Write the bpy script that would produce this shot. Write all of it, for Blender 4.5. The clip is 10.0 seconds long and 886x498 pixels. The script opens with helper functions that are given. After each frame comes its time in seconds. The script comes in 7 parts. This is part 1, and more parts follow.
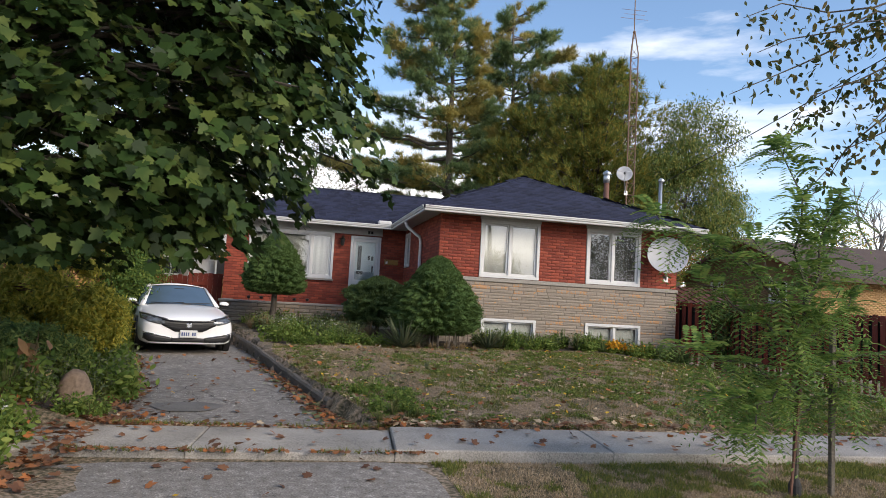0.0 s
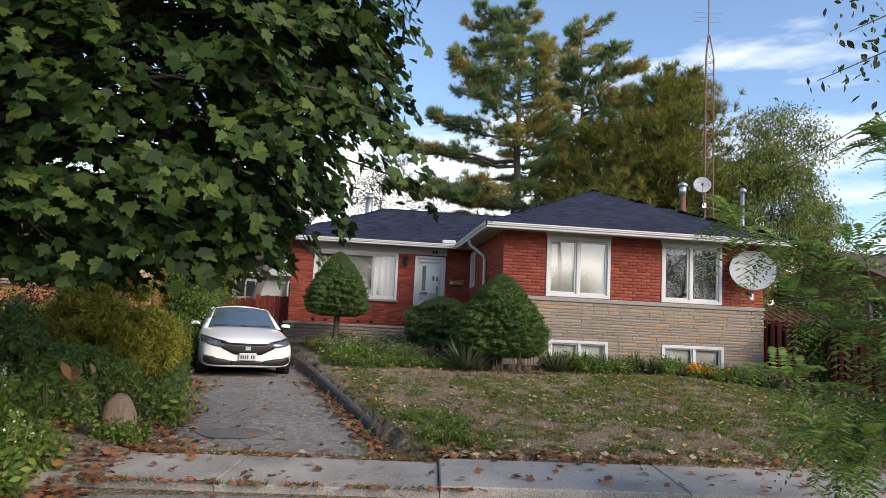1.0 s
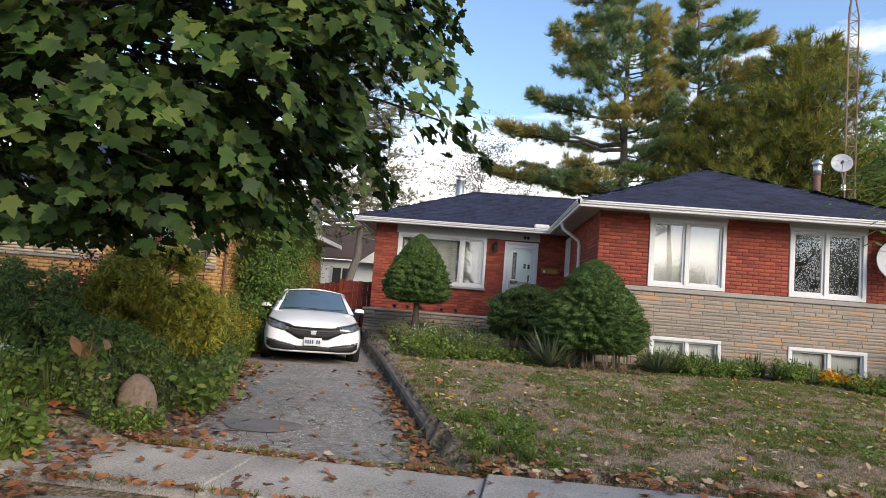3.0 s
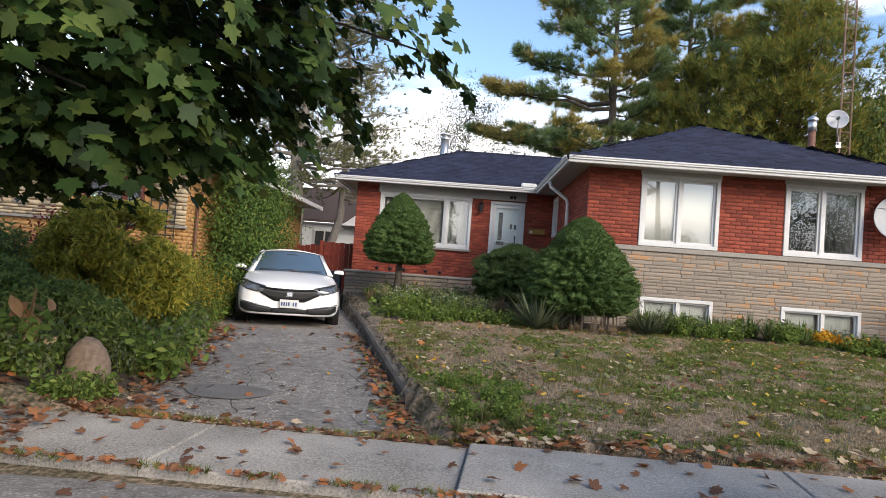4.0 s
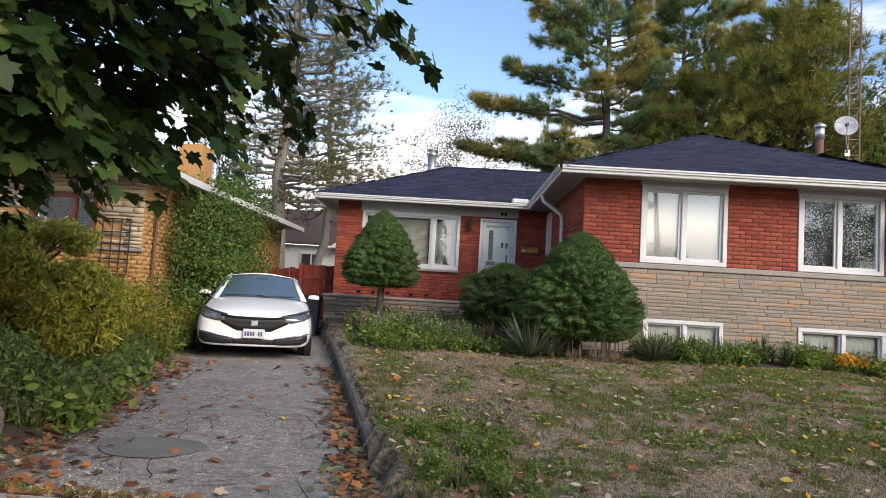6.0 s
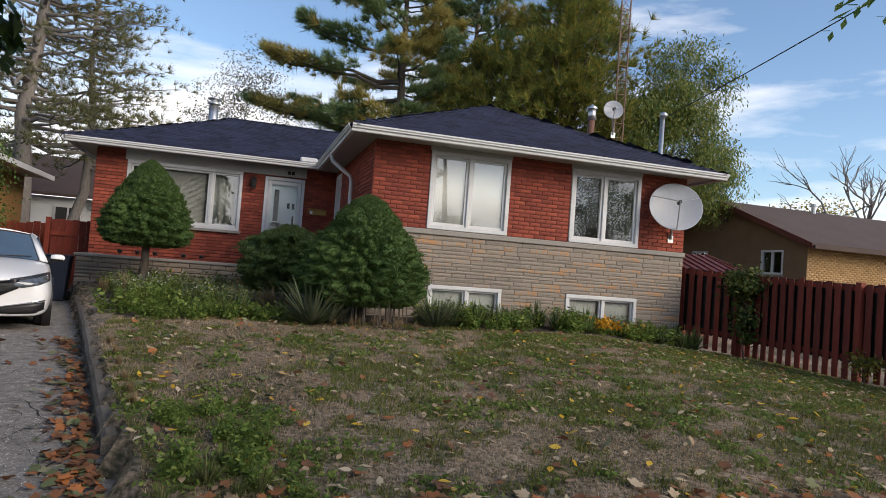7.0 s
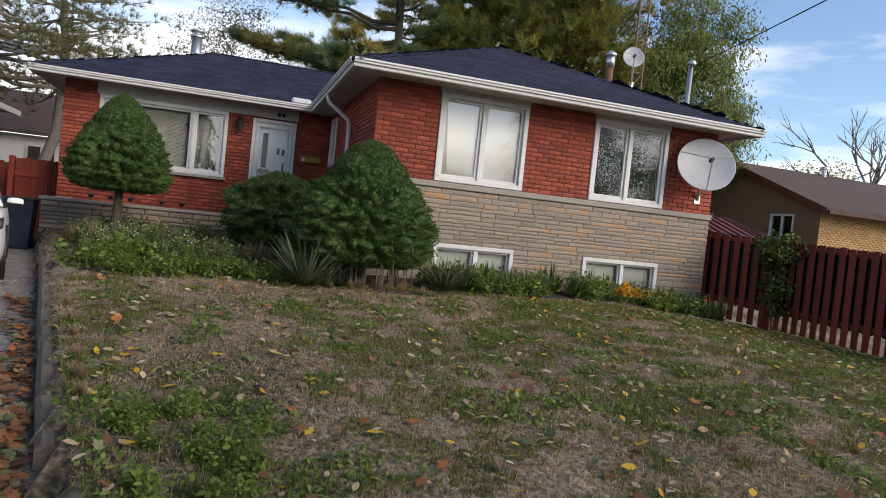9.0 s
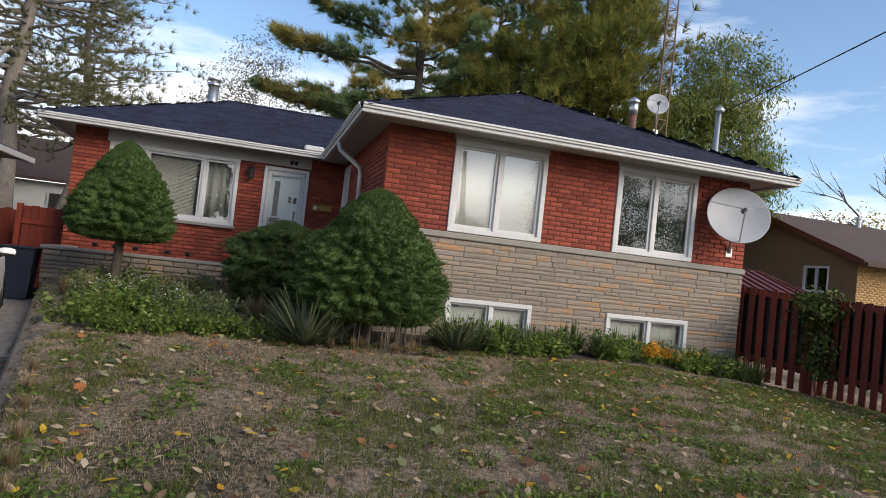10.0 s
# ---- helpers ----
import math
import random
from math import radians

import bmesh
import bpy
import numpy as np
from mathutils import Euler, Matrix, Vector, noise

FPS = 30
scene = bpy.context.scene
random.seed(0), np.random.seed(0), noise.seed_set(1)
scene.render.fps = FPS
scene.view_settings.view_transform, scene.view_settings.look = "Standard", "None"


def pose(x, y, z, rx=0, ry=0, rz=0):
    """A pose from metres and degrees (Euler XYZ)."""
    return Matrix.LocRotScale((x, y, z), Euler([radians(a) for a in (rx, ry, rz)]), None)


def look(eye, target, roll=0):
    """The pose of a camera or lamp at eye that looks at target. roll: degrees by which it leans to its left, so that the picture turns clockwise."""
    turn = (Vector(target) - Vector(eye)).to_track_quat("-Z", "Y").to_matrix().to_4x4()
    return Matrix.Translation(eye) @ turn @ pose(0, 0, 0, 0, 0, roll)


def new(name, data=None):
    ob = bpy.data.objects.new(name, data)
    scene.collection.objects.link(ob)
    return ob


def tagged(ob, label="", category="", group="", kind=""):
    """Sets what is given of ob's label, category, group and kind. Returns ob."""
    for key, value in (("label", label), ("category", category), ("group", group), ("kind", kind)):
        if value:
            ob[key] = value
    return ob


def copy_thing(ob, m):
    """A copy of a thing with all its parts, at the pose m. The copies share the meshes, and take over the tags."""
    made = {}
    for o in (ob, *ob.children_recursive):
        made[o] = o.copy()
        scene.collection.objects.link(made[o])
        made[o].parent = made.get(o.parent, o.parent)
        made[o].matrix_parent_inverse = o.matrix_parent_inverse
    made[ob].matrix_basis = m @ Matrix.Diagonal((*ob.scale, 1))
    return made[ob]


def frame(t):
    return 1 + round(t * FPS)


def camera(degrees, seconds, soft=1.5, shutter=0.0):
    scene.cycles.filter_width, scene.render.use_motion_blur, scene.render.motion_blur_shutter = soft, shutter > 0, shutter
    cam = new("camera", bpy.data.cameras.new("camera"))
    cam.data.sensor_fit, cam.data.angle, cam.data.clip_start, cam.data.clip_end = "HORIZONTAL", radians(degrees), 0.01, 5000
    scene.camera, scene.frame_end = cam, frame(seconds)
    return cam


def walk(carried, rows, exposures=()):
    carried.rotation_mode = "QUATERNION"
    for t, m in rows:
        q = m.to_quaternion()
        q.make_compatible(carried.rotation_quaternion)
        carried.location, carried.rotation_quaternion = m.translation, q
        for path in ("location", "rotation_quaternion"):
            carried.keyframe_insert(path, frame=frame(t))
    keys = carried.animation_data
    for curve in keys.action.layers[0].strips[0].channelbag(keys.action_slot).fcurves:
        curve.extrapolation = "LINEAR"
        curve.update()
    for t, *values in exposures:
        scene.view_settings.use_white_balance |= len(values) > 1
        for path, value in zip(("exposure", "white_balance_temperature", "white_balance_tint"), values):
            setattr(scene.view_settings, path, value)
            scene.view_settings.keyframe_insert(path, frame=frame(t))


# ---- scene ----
cam = camera(67.2, 10.0, 0.9)
PATH = [
    (0, (0.384, -1.398, 1.425), (0.832, 0.545, 1.581), 3.2),
    (0.5, (0.561, -1.219, 1.467), (1.045, 0.71, 1.684), 4.9),
    (1, (0.763, -0.879, 1.418), (0.987, 1.097, 1.627), 2.8),
    (1.5, (0.962, -0.469, 1.389), (1.085, 1.517, 1.595), 3.8),
    (2, (1.135, -0.215, 1.367), (1.352, 1.757, 1.618), 4.3),
    (2.5, (1.282, 0.051, 1.354), (1.268, 2.04, 1.57), 6.3),
    (2.7, (1.334, 0.236, 1.344), (1.263, 2.224, 1.547), 5.7),
    (3.8, (1.402, 0.95, 1.259), (1.318, 2.947, 1.335), 3.0),
    (4, (1.416, 1.073, 1.239), (1.369, 3.072, 1.311), 4.3),
    (4.2, (1.396, 1.292, 1.207), (1.512, 3.287, 1.303), 5.7),
    (4.5, (1.456, 1.449, 1.231), (1.581, 3.441, 1.368), 3.4),
    (5, (1.539, 1.831, 1.218), (1.427, 3.822, 1.364), 0.7),
    (5.2, (1.561, 1.938, 1.222), (1.38, 3.923, 1.386), 1.7),
    (6.3, (1.666, 2.313, 1.304), (1.742, 4.308, 1.426), 4.7),
    (6.5, (1.739, 2.413, 1.322), (1.922, 4.402, 1.433), 5.5),
    (7, (1.786, 2.717, 1.283), (2.363, 4.631, 1.357), 4.3),
    (7.5, (1.73, 2.999, 1.312), (2.328, 4.907, 1.358), 3.1),
    (8, (1.77, 3.283, 1.326), (2.411, 5.175, 1.421), 1.6),
    (8.5, (1.775, 3.567, 1.318), (2.354, 5.481, 1.335), 5.5),
    (9, (1.796, 3.917, 1.319), (2.423, 5.815, 1.257), 5.9),
    (9.5, (1.964, 4.216, 1.356), (2.554, 6.127, 1.385), 4.7),
    (10, (2.118, 4.484, 1.426), (2.666, 6.406, 1.498), 6.3),
]
# the clip's camera opens up a little under the tree and closes again before the bright house
EXPOSURE = [(0.0, 0.98), (1.0, 1.04), (2.0, 1.17), (2.7, 1.22), (5.2, 1.22), (6.3, 1.06), (7.0, 0.68), (8.5, 0.72), (9.5, 0.86), (10.0, 0.82)]
walk(cam, [(t, look(eye, target, roll)) for t, eye, target, roll in PATH], [(t, e, 6750, 10) for t, e in EXPOSURE])

# ---- light ----
SUN_ELEV, SUN_AZ = 28.5, 138.0   # low sun, behind and to the right of the viewer
world = bpy.data.worlds.new("sky")
scene.world = world
world.use_nodes = True
wt = world.node_tree
wt.nodes.clear()
w_out = wt.nodes.new("ShaderNodeOutputWorld")
w_bg = wt.nodes.new("ShaderNodeBackground")
w_sky = wt.nodes.new("ShaderNodeTexSky")
w_sky.sky_type, w_sky.sun_disc = "NISHITA", False
w_sky.sun_elevation, w_sky.sun_rotation = radians(SUN_ELEV), radians(SUN_AZ)
w_sky.air_density, w_sky.dust_density, w_sky.ozone_density = 1.0, 0.5, 3.0
w_co = wt.nodes.new("ShaderNodeTexCoord")
w_map = wt.nodes.new("ShaderNodeMapping")
w_map.inputs["Scale"].default_value = (1.0, 1.0, 4.5)
w_n = wt.nodes.new("ShaderNodeTexNoise")
w_n.inputs["Scale"].default_value, w_n.inputs["Detail"].default_value, w_n.inputs["Roughness"].default_value = 2.3, 7.0, 0.55
w_sep = wt.nodes.new("ShaderNodeSeparateXYZ")
w_low = wt.nodes.new("ShaderNodeMapRange")
w_low.inputs["From Min"].default_value, w_low.inputs["From Max"].default_value = 0.02, 0.50
w_low.inputs["To Min"].default_value, w_low.inputs["To Max"].default_value = 0.30, -0.16
w_add = wt.nodes.new("ShaderNodeMath")
w_add.operation = "ADD"
w_cl = wt.nodes.new("ShaderNodeMapRange")
w_cl.inputs["From Min"].default_value, w_cl.inputs["From Max"].default_value = 0.50, 0.74
w_mix = wt.nodes.new("ShaderNodeMix")
w_mix.data_type = "RGBA"
w_mix.inputs["B"].default_value = (6.9, 6.9, 7.2, 1)
for a, b in ((w_co.outputs["Generated"], w_map.inputs["Vector"]), (w_map.outputs["Vector"], w_n.inputs["Vector"]),
             (w_co.outputs["Generated"], w_sep.inputs["Vector"]), (w_sep.outputs["Z"], w_low.inputs["Value"]),
             (w_n.outputs["Fac"], w_add.inputs[0]), (w_low.outputs["Result"], w_add.inputs[1]),
             (w_add.outputs[0], w_cl.inputs["Value"]), (w_cl.outputs["Result"], w_mix.inputs["Factor"]),
             (w_sky.outputs["Color"], w_mix.inputs["A"]), (w_mix.outputs["Result"], w_bg.inputs["Color"]),
             (w_bg.outputs["Background"], w_out.inputs["Surface"])):
    wt.links.new(a, b)
w_bg.inputs["Strength"].default_value = 0.125

sun = new("sun", bpy.data.lights.new("sun", "SUN"))
sun.data.energy, sun.data.angle, sun.data.color = 2.1, radians(40), (1.0, 0.88, 0.73)
sun_dir = Vector((math.sin(radians(SUN_AZ)) * math.cos(radians(SUN_ELEV)), math.cos(radians(SUN_AZ)) * math.cos(radians(SUN_ELEV)), math.sin(radians(SUN_ELEV))))
sun.matrix_world = look(sun_dir * 60, (0, 0, 0))

# ---- helpers of this scene ----
class Geo:
    """Collects vertices and faces of one mesh."""
    def __init__(self):
        self.v, self.f = [], []

    def add(self, verts, faces):
        n = len(self.v)
        self.v.extend(tuple(p) for p in verts)
        self.f.extend(tuple(i + n for i in f) for f in faces)
        return self

    def box(self, x0, x1, y0, y1, z0, z1, m=None, c=0.0):
        """A box with its edges cut off by c."""
        if c <= 0:
            vs = [(x, y, z) for z in (z0, z1) for y in (y0, y1) for x in (x0, x1)]
            fs = [(0, 2, 3, 1), (4, 5, 7, 6), (0, 1, 5, 4), (2, 6, 7, 3), (0, 4, 6, 2), (1, 3, 7, 5)]
        else:
            bm = bmesh.new()
            bmesh.ops.create_cube(bm, size=1)
            for v in bm.verts:
                v.co = Vector(((x0 + x1) / 2 + v.co.x * (x1 - x0), (y0 + y1) / 2 + v.co.y * (y1 - y0), (z0 + z1) / 2 + v.co.z * (z1 - z0)))
            bmesh.ops.bevel(bm, geom=bm.edges[:], offset=c, segments=1, affect="EDGES")
            bm.verts.index_update()
            vs = [tuple(v.co) for v in bm.verts]
            fs = [tuple(v.index for v in f.verts) for f in bm.faces]
            bm.free()
        if m is not None:
            vs = [tuple(m @ Vector(p)) for p in vs]
        return self.add(vs, fs)

    def tube(self, points, radii, sides=8, cap=True):
        """A round tube through points, with a radius at each."""
        points = [Vector(p) for p in points]
        if not hasattr(radii, "__len__"):
            radii = [radii] * len(points)
        rings = []
        for i, p in enumerate(points):
            d = (points[min(i + 1, len(points) - 1)] - points[max(i - 1, 0)])
            d = d.normalized() if d.length > 1e-9 else Vector((0, 0, 1))
            u = d.orthogonal().normalized() if i == 0 else (u - d * u.dot(d)).normalized()
            w = d.cross(u)
            rings.append([tuple(p + (u * math.cos(6.28318 * k / sides) + w * math.sin(6.28318 * k / sides)) * radii[i]) for k in range(sides)])
        vs = [q for r in rings for q in r]
        fs = [(i * sides + k, i * sides + (k + 1) % sides, (i + 1) * sides + (k + 1) % sides, (i + 1) * sides + k)
              for i in range(len(rings) - 1) for k in range(sides)]
        if cap:
            fs += [tuple(range(sides - 1, -1, -1)), tuple(range((len(rings) - 1) * sides, len(rings) * sides))]
        return self.add(vs, fs)

    def lathe(self, profile, m=None, sides=24):
        """A turned shape: profile of (radius, height) round z."""
        vs = [(r * math.cos(6.28318 * k / sides), r * math.sin(6.28318 * k / sides), h) for r, h in profile for k in range(sides)]
        fs = [(i * sides + k, i * sides + (k + 1) % sides, (i + 1) * sides + (k + 1) % sides, (i + 1) * sides + k)
              for i in range(len(profile) - 1) for k in range(sides)]
        if m is not None:
            vs = [tuple(m @ Vector(p)) for p in vs]
        return self.add(vs, fs)

    def mesh(self, name, material, smooth=False):
        me = bpy.data.meshes.new(name)
        me.from_pydata(self.v, [], self.f)
        me.materials.append(material)
        if smooth:
            me.polygons.foreach_set("use_smooth", [True] * len(me.polygons))
        me.update()
        return me


def part(name, geo, material, parent=None, label="", smooth=False, bevel=0.0, kind=""):
    """Links a Geo as one mesh object, under a thing or a part where one is given."""
    ob = new(name, geo if isinstance(geo, bpy.types.Mesh) else geo.mesh(name, material, smooth))
    if parent is not None:
        ob.parent = parent
        ob.matrix_parent_inverse = parent.matrix_basis.inverted()
    if bevel:
        mod = ob.modifiers.new("bevel", "BEVEL")
        mod.width, mod.segments, mod.limit_method = bevel, 2, "ANGLE"
    return tagged(ob, label=label, kind=kind)


def thing(name, label, category, at=(0, 0, 0), group="", kind=""):
    ob = new(name)
    ob.matrix_basis = Matrix.Translation(at)
    ob.empty_display_size = 0.2
    return tagged(ob, label, category, group, kind)


def soup(verts, faces_per, material, name, smooth=False):
    """A mesh of many alike small pieces from a numpy array (n, k, 3), each piece one polygon of k corners or faces_per inside it."""
    n, k, _ = verts.shape
    faces = np.asarray(faces_per)
    idx = (np.arange(n)[:, None, None] * k + faces[None]).reshape(-1, faces.shape[1])
    me = bpy.data.meshes.new(name)
    me.vertices.add(n * k)
    me.vertices.foreach_set("co", verts.reshape(-1).astype(np.float32))
    me.loops.add(idx.size)
    me.loops.foreach_set("vertex_index", idx.reshape(-1).astype(np.int32))
    me.polygons.add(len(idx))
    me.polygons.foreach_set("loop_start", (np.arange(len(idx)) * faces.shape[1]).astype(np.int32))
    me.update(calc_edges=True)
    me.materials.append(material)
    return me


# ---- materials ----
def mat(name, col, col2=None, rough=0.8, scale=6.0, big=0.7, bump=0.15, metal=0.0, vary=0.0, island=0.0, spec=0.4, stretch=(1, 1, 1), dist=0.01, translucent=0.0, hue=None):
    """A surface with a fine grain and larger stains; vary: by object, island: by loose piece."""
    m = bpy.data.materials.new(name)
    m.use_nodes = True
    nt = m.node_tree
    b = nt.nodes["Principled BSDF"]
    b.inputs["Roughness"].default_value = rough
    b.inputs["Metallic"].default_value = metal
    b.inputs["Specular IOR Level"].default_value = spec
    N, L = nt.nodes.new, nt.links.new
    co, mp = N("ShaderNodeTexCoord"), N("ShaderNodeMapping")
    mp.inputs["Scale"].default_value = stretch
    L(co.outputs["Object"], mp.inputs["Vector"])
    fine, coarse = N("ShaderNodeTexNoise"), N("ShaderNodeTexNoise")
    fine.inputs["Scale"].default_value, fine.inputs["Detail"].default_value = scale, 6
    coarse.inputs["Scale"].default_value, coarse.inputs["Detail"].default_value = big, 4
    L(mp.outputs["Vector"], fine.inputs["Vector"]), L(mp.outputs["Vector"], coarse.inputs["Vector"])
    s1 = N("ShaderNodeMath")
    s1.operation = "MULTIPLY_ADD"
    s1.inputs[1].default_value = 0.6
    s2 = N("ShaderNodeMath")
    s2.operation = "MULTIPLY"
    s2.inputs[1].default_value = 0.4
    L(coarse.outputs["Fac"], s2.inputs[0]), L(fine.outputs["Fac"], s1.inputs[0]), L(s2.outputs[0], s1.inputs[2])
    last = s1.outputs[0]
    if vary or island:
        info = N("ShaderNodeObjectInfo") if vary else N("ShaderNodeNewGeometry")
        r = N("ShaderNodeMath")
        r.operation = "MULTIPLY_ADD"
        r.inputs[1].default_value = (vary or island)
        off = N("ShaderNodeMath")
        off.operation = "ADD"
        off.inputs[1].default_value = -(vary or island) / 2
        L(info.outputs["Random" if vary else "Random Per Island"], r.inputs[0]), L(last, r.inputs[2])
        L(r.outputs[0], off.inputs[0])
        last = off.outputs[0]
    ramp = N("ShaderNodeValToRGB")
    col2 = col2 or tuple(c * 0.72 for c in col)
    stops = [(0.30, col2), (0.70, col)] if hue is None else hue
    el = ramp.color_ramp.elements
    while len(el) < len(stops):
        el.new(0.5)
    for e, (p, c) in zip(el, stops):
        e.position, e.color = p, (*c, 1)
    L(last, ramp.inputs["Fac"]), L(ramp.outputs["Color"], b.inputs["Base Color"])
    if bump:
        bp = N("ShaderNodeBump")
        bp.inputs["Strength"].default_value, bp.inputs["Distance"].default_value = bump, dist
        L(fine.outputs["Fac"], bp.inputs["Height"]), L(bp.outputs["Normal"], b.inputs["Normal"])
    if translucent:
        tr, mx = N("ShaderNodeBsdfTranslucent"), N("ShaderNodeMixShader")
        mx.inputs["Fac"].default_value = translucent
        L(ramp.outputs["Color"], tr.inputs["Color"])
        L(b.outputs["BSDF"], mx.inputs[1]), L(tr.outputs["BSDF"], mx.inputs[2]), L(mx.outputs["Shader"], nt.nodes["Material Output"].inputs["Surface"])
    return m


def glass(name, tint=(0.9, 0.95, 0.95), rough=0.0, ior=1.9):
    m = bpy.data.materials.new(name)
    m.use_nodes = True
    nt = m.node_tree
    nt.nodes.clear()
    out, mix, tr, gl, fr = (nt.nodes.new("ShaderNode" + n) for n in ("OutputMaterial", "MixShader", "BsdfTransparent", "BsdfGlossy", "Fresnel"))
    tr.inputs["Color"].default_value = (*tint, 1)
    gl.inputs["Roughness"].default_value = rough
    fr.inputs["IOR"].default_value = ior
    nt.links.new(fr.outputs[0], mix.inputs[0]), nt.links.new(tr.outputs[0], mix.inputs[1]), nt.links.new(gl.outputs[0], mix.inputs[2])
    nt.links.new(mix.outputs[0], out.inputs["Surface"])
    return m


BRICK = mat("red brick", (0.33, 0.074, 0.043), (0.20, 0.042, 0.027), 0.85, 60, 4, 0.35, vary=0.55, dist=0.004)
BRICK_I = mat("red brick rows", (0.33, 0.074, 0.043), (0.20, 0.042, 0.027), 0.85, 60, 4, 0.35, island=0.55, dist=0.004)
MORTAR = mat("brick mortar", (0.17, 0.060, 0.042), (0.10, 0.036, 0.026), 0.95, 40, 3, 0.3)
STONE = mat("split buff stone", (0.36, 0.30, 0.23), (0.27, 0.23, 0.185), 0.9, 22, 3, 0.55, vary=0.45, dist=0.010,
            hue=[(0.15, (0.20, 0.172, 0.145)), (0.40, (0.255, 0.215, 0.175)), (0.64, (0.29, 0.245, 0.20)), (0.69, (0.30, 0.245, 0.19)), (0.725, (0.40, 0.225, 0.115))])
STONE_M = mat("stone mortar", (0.19, 0.165, 0.14), None, 0.95, 30, 3, 0.3)
COPING = mat("limestone coping", (0.33, 0.305, 0.27), (0.23, 0.21, 0.19), 0.85, 25, 2, 0.3)
WHITE = mat("white painted trim", (0.64, 0.64, 0.64), (0.54, 0.54, 0.54), 0.45, 14, 1.2, 0.05)
SOFFIT = mat("white soffit", (0.50, 0.49, 0.47), (0.42, 0.41, 0.39), 0.6, 10, 1.5, 0.05)
SHINGLE = mat("charcoal blue shingle", (0.021, 0.027, 0.060), (0.008, 0.010, 0.025), 0.9, 90, 1.2, 0.4, island=0.4, dist=0.004)
GLASS = glass("window glass", ior=2.9)
CLEAR = bpy.data.materials.new("clear inner face")
CLEAR.use_nodes = True
CLEAR.node_tree.nodes.clear()
CLEAR.node_tree.links.new(CLEAR.node_tree.nodes.new("ShaderNodeBsdfTransparent").outputs[0], CLEAR.node_tree.nodes.new("ShaderNodeOutputMaterial").inputs["Surface"])
DOOR_GLASS = glass("door glass", ior=1.4)
CURTAIN = mat("white curtain", (0.74, 0.745, 0.75), (0.66, 0.665, 0.67), 0.9, 3, 1, 0.1)
DRAPE = mat("grey green drape", (0.055, 0.066, 0.062), (0.03, 0.038, 0.035), 0.9, 3, 1, 0.1, stretch=(14, 1, 0.2))
# near black: indoor darkness put into the colour; small dark fittings share it
DARK = mat("near black for unlit rooms and fittings", (0.035, 0.035, 0.037), None, 0.9, 3, 1, 0)
ASPHALT = mat("old asphalt", (0.36, 0.34, 0.32), (0.13, 0.125, 0.12), 0.9, 55, 11, 1.0, dist=0.012,
              hue=[(0.30, (0.07, 0.062, 0.056)), (0.44, (0.178, 0.163, 0.147)), (0.55, (0.235, 0.216, 0.198)), (0.70, (0.48, 0.445, 0.41))])
GRIT = mat("pale asphalt grit", (0.50, 0.48, 0.46), (0.16, 0.155, 0.15), 0.85, 20, 2, 0, island=0.8)
CONCRETE = mat("pavement concrete", (0.35, 0.325, 0.295), (0.20, 0.185, 0.17), 0.9, 70, 1.4, 0.5, dist=0.005, hue=[(0.36, (0.15, 0.14, 0.125)), (0.46, (0.27, 0.25, 0.225)), (0.56, (0.35, 0.325, 0.295)), (0.66, (0.46, 0.43, 0.39))])
CRACK = mat("crack dirt", (0.035, 0.03, 0.025), None, 0.95, 30, 3, 0.2)
SOIL = mat("garden soil", (0.075, 0.055, 0.038), (0.035, 0.026, 0.02), 0.95, 14, 2, 0.8, dist=0.03)
LAWN = mat("dry lawn", (0.17, 0.13, 0.07), (0.05, 0.065, 0.022), 0.95, 26, 0.9, 0.8, dist=0.02,
           hue=[(0.38, (0.035, 0.036, 0.018)), (0.47, (0.11, 0.09, 0.056)), (0.55, (0.23, 0.175, 0.125)), (0.66, (0.40, 0.31, 0.235))])
TIMBER = mat("weathered timber", (0.19, 0.165, 0.135), (0.075, 0.062, 0.05), 0.9, 20, 2, 0.8, stretch=(3, 0.4, 3))
RED_WOOD = mat("red stained fence board", (0.22, 0.037, 0.020), (0.125, 0.022, 0.013), 0.7, 18, 2, 0.25, vary=0.4, stretch=(3, 3, 0.35))
METAL = mat("galvanised steel", (0.62, 0.63, 0.64), (0.45, 0.46, 0.47), 0.38, 20, 2, 0.05, metal=0.9)
RUST = mat("rusty pipe", (0.20, 0.105, 0.075), (0.10, 0.05, 0.04), 0.75, 20, 3, 0.2, metal=0.3)
BARK = mat("bark", (0.13, 0.11, 0.09), (0.05, 0.042, 0.035), 0.95, 24, 3, 0.9, stretch=(1, 1, 0.3), dist=0.02)
BARK_PALE = mat("grey spruce bark", (0.26, 0.235, 0.21), (0.12, 0.105, 0.095), 0.95, 24, 3, 0.9, stretch=(1, 1, 0.3), dist=0.02)


def leafmat(name, a, b, c=None, tr=0.35, rough=0.55):
    """A leaf surface that lets light through; a, b, c: the usual, the darker and the yellower tone."""
    hue = [(0.20, b), (0.55, a), (0.88, c or a)]
    return mat(name, a, b, rough, 8, 1.0, 0, island=0.75, spec=0.15, translucent=tr, hue=hue)

# ---- ground ----
def kerb_x(y):
    return 1.10 - (y - 7.46) * 0.235


def drive_left(y):
    return -1.22 - (y - 6.5) * 0.21


def drive_z(y):
    return float(np.interp(y, [-60, -5, 5, 7.2, 9, 13.2, 20, 30], [-0.3, -0.2, -0.07, -0.09, -0.02, 0.13, 0.2, 0.3]))


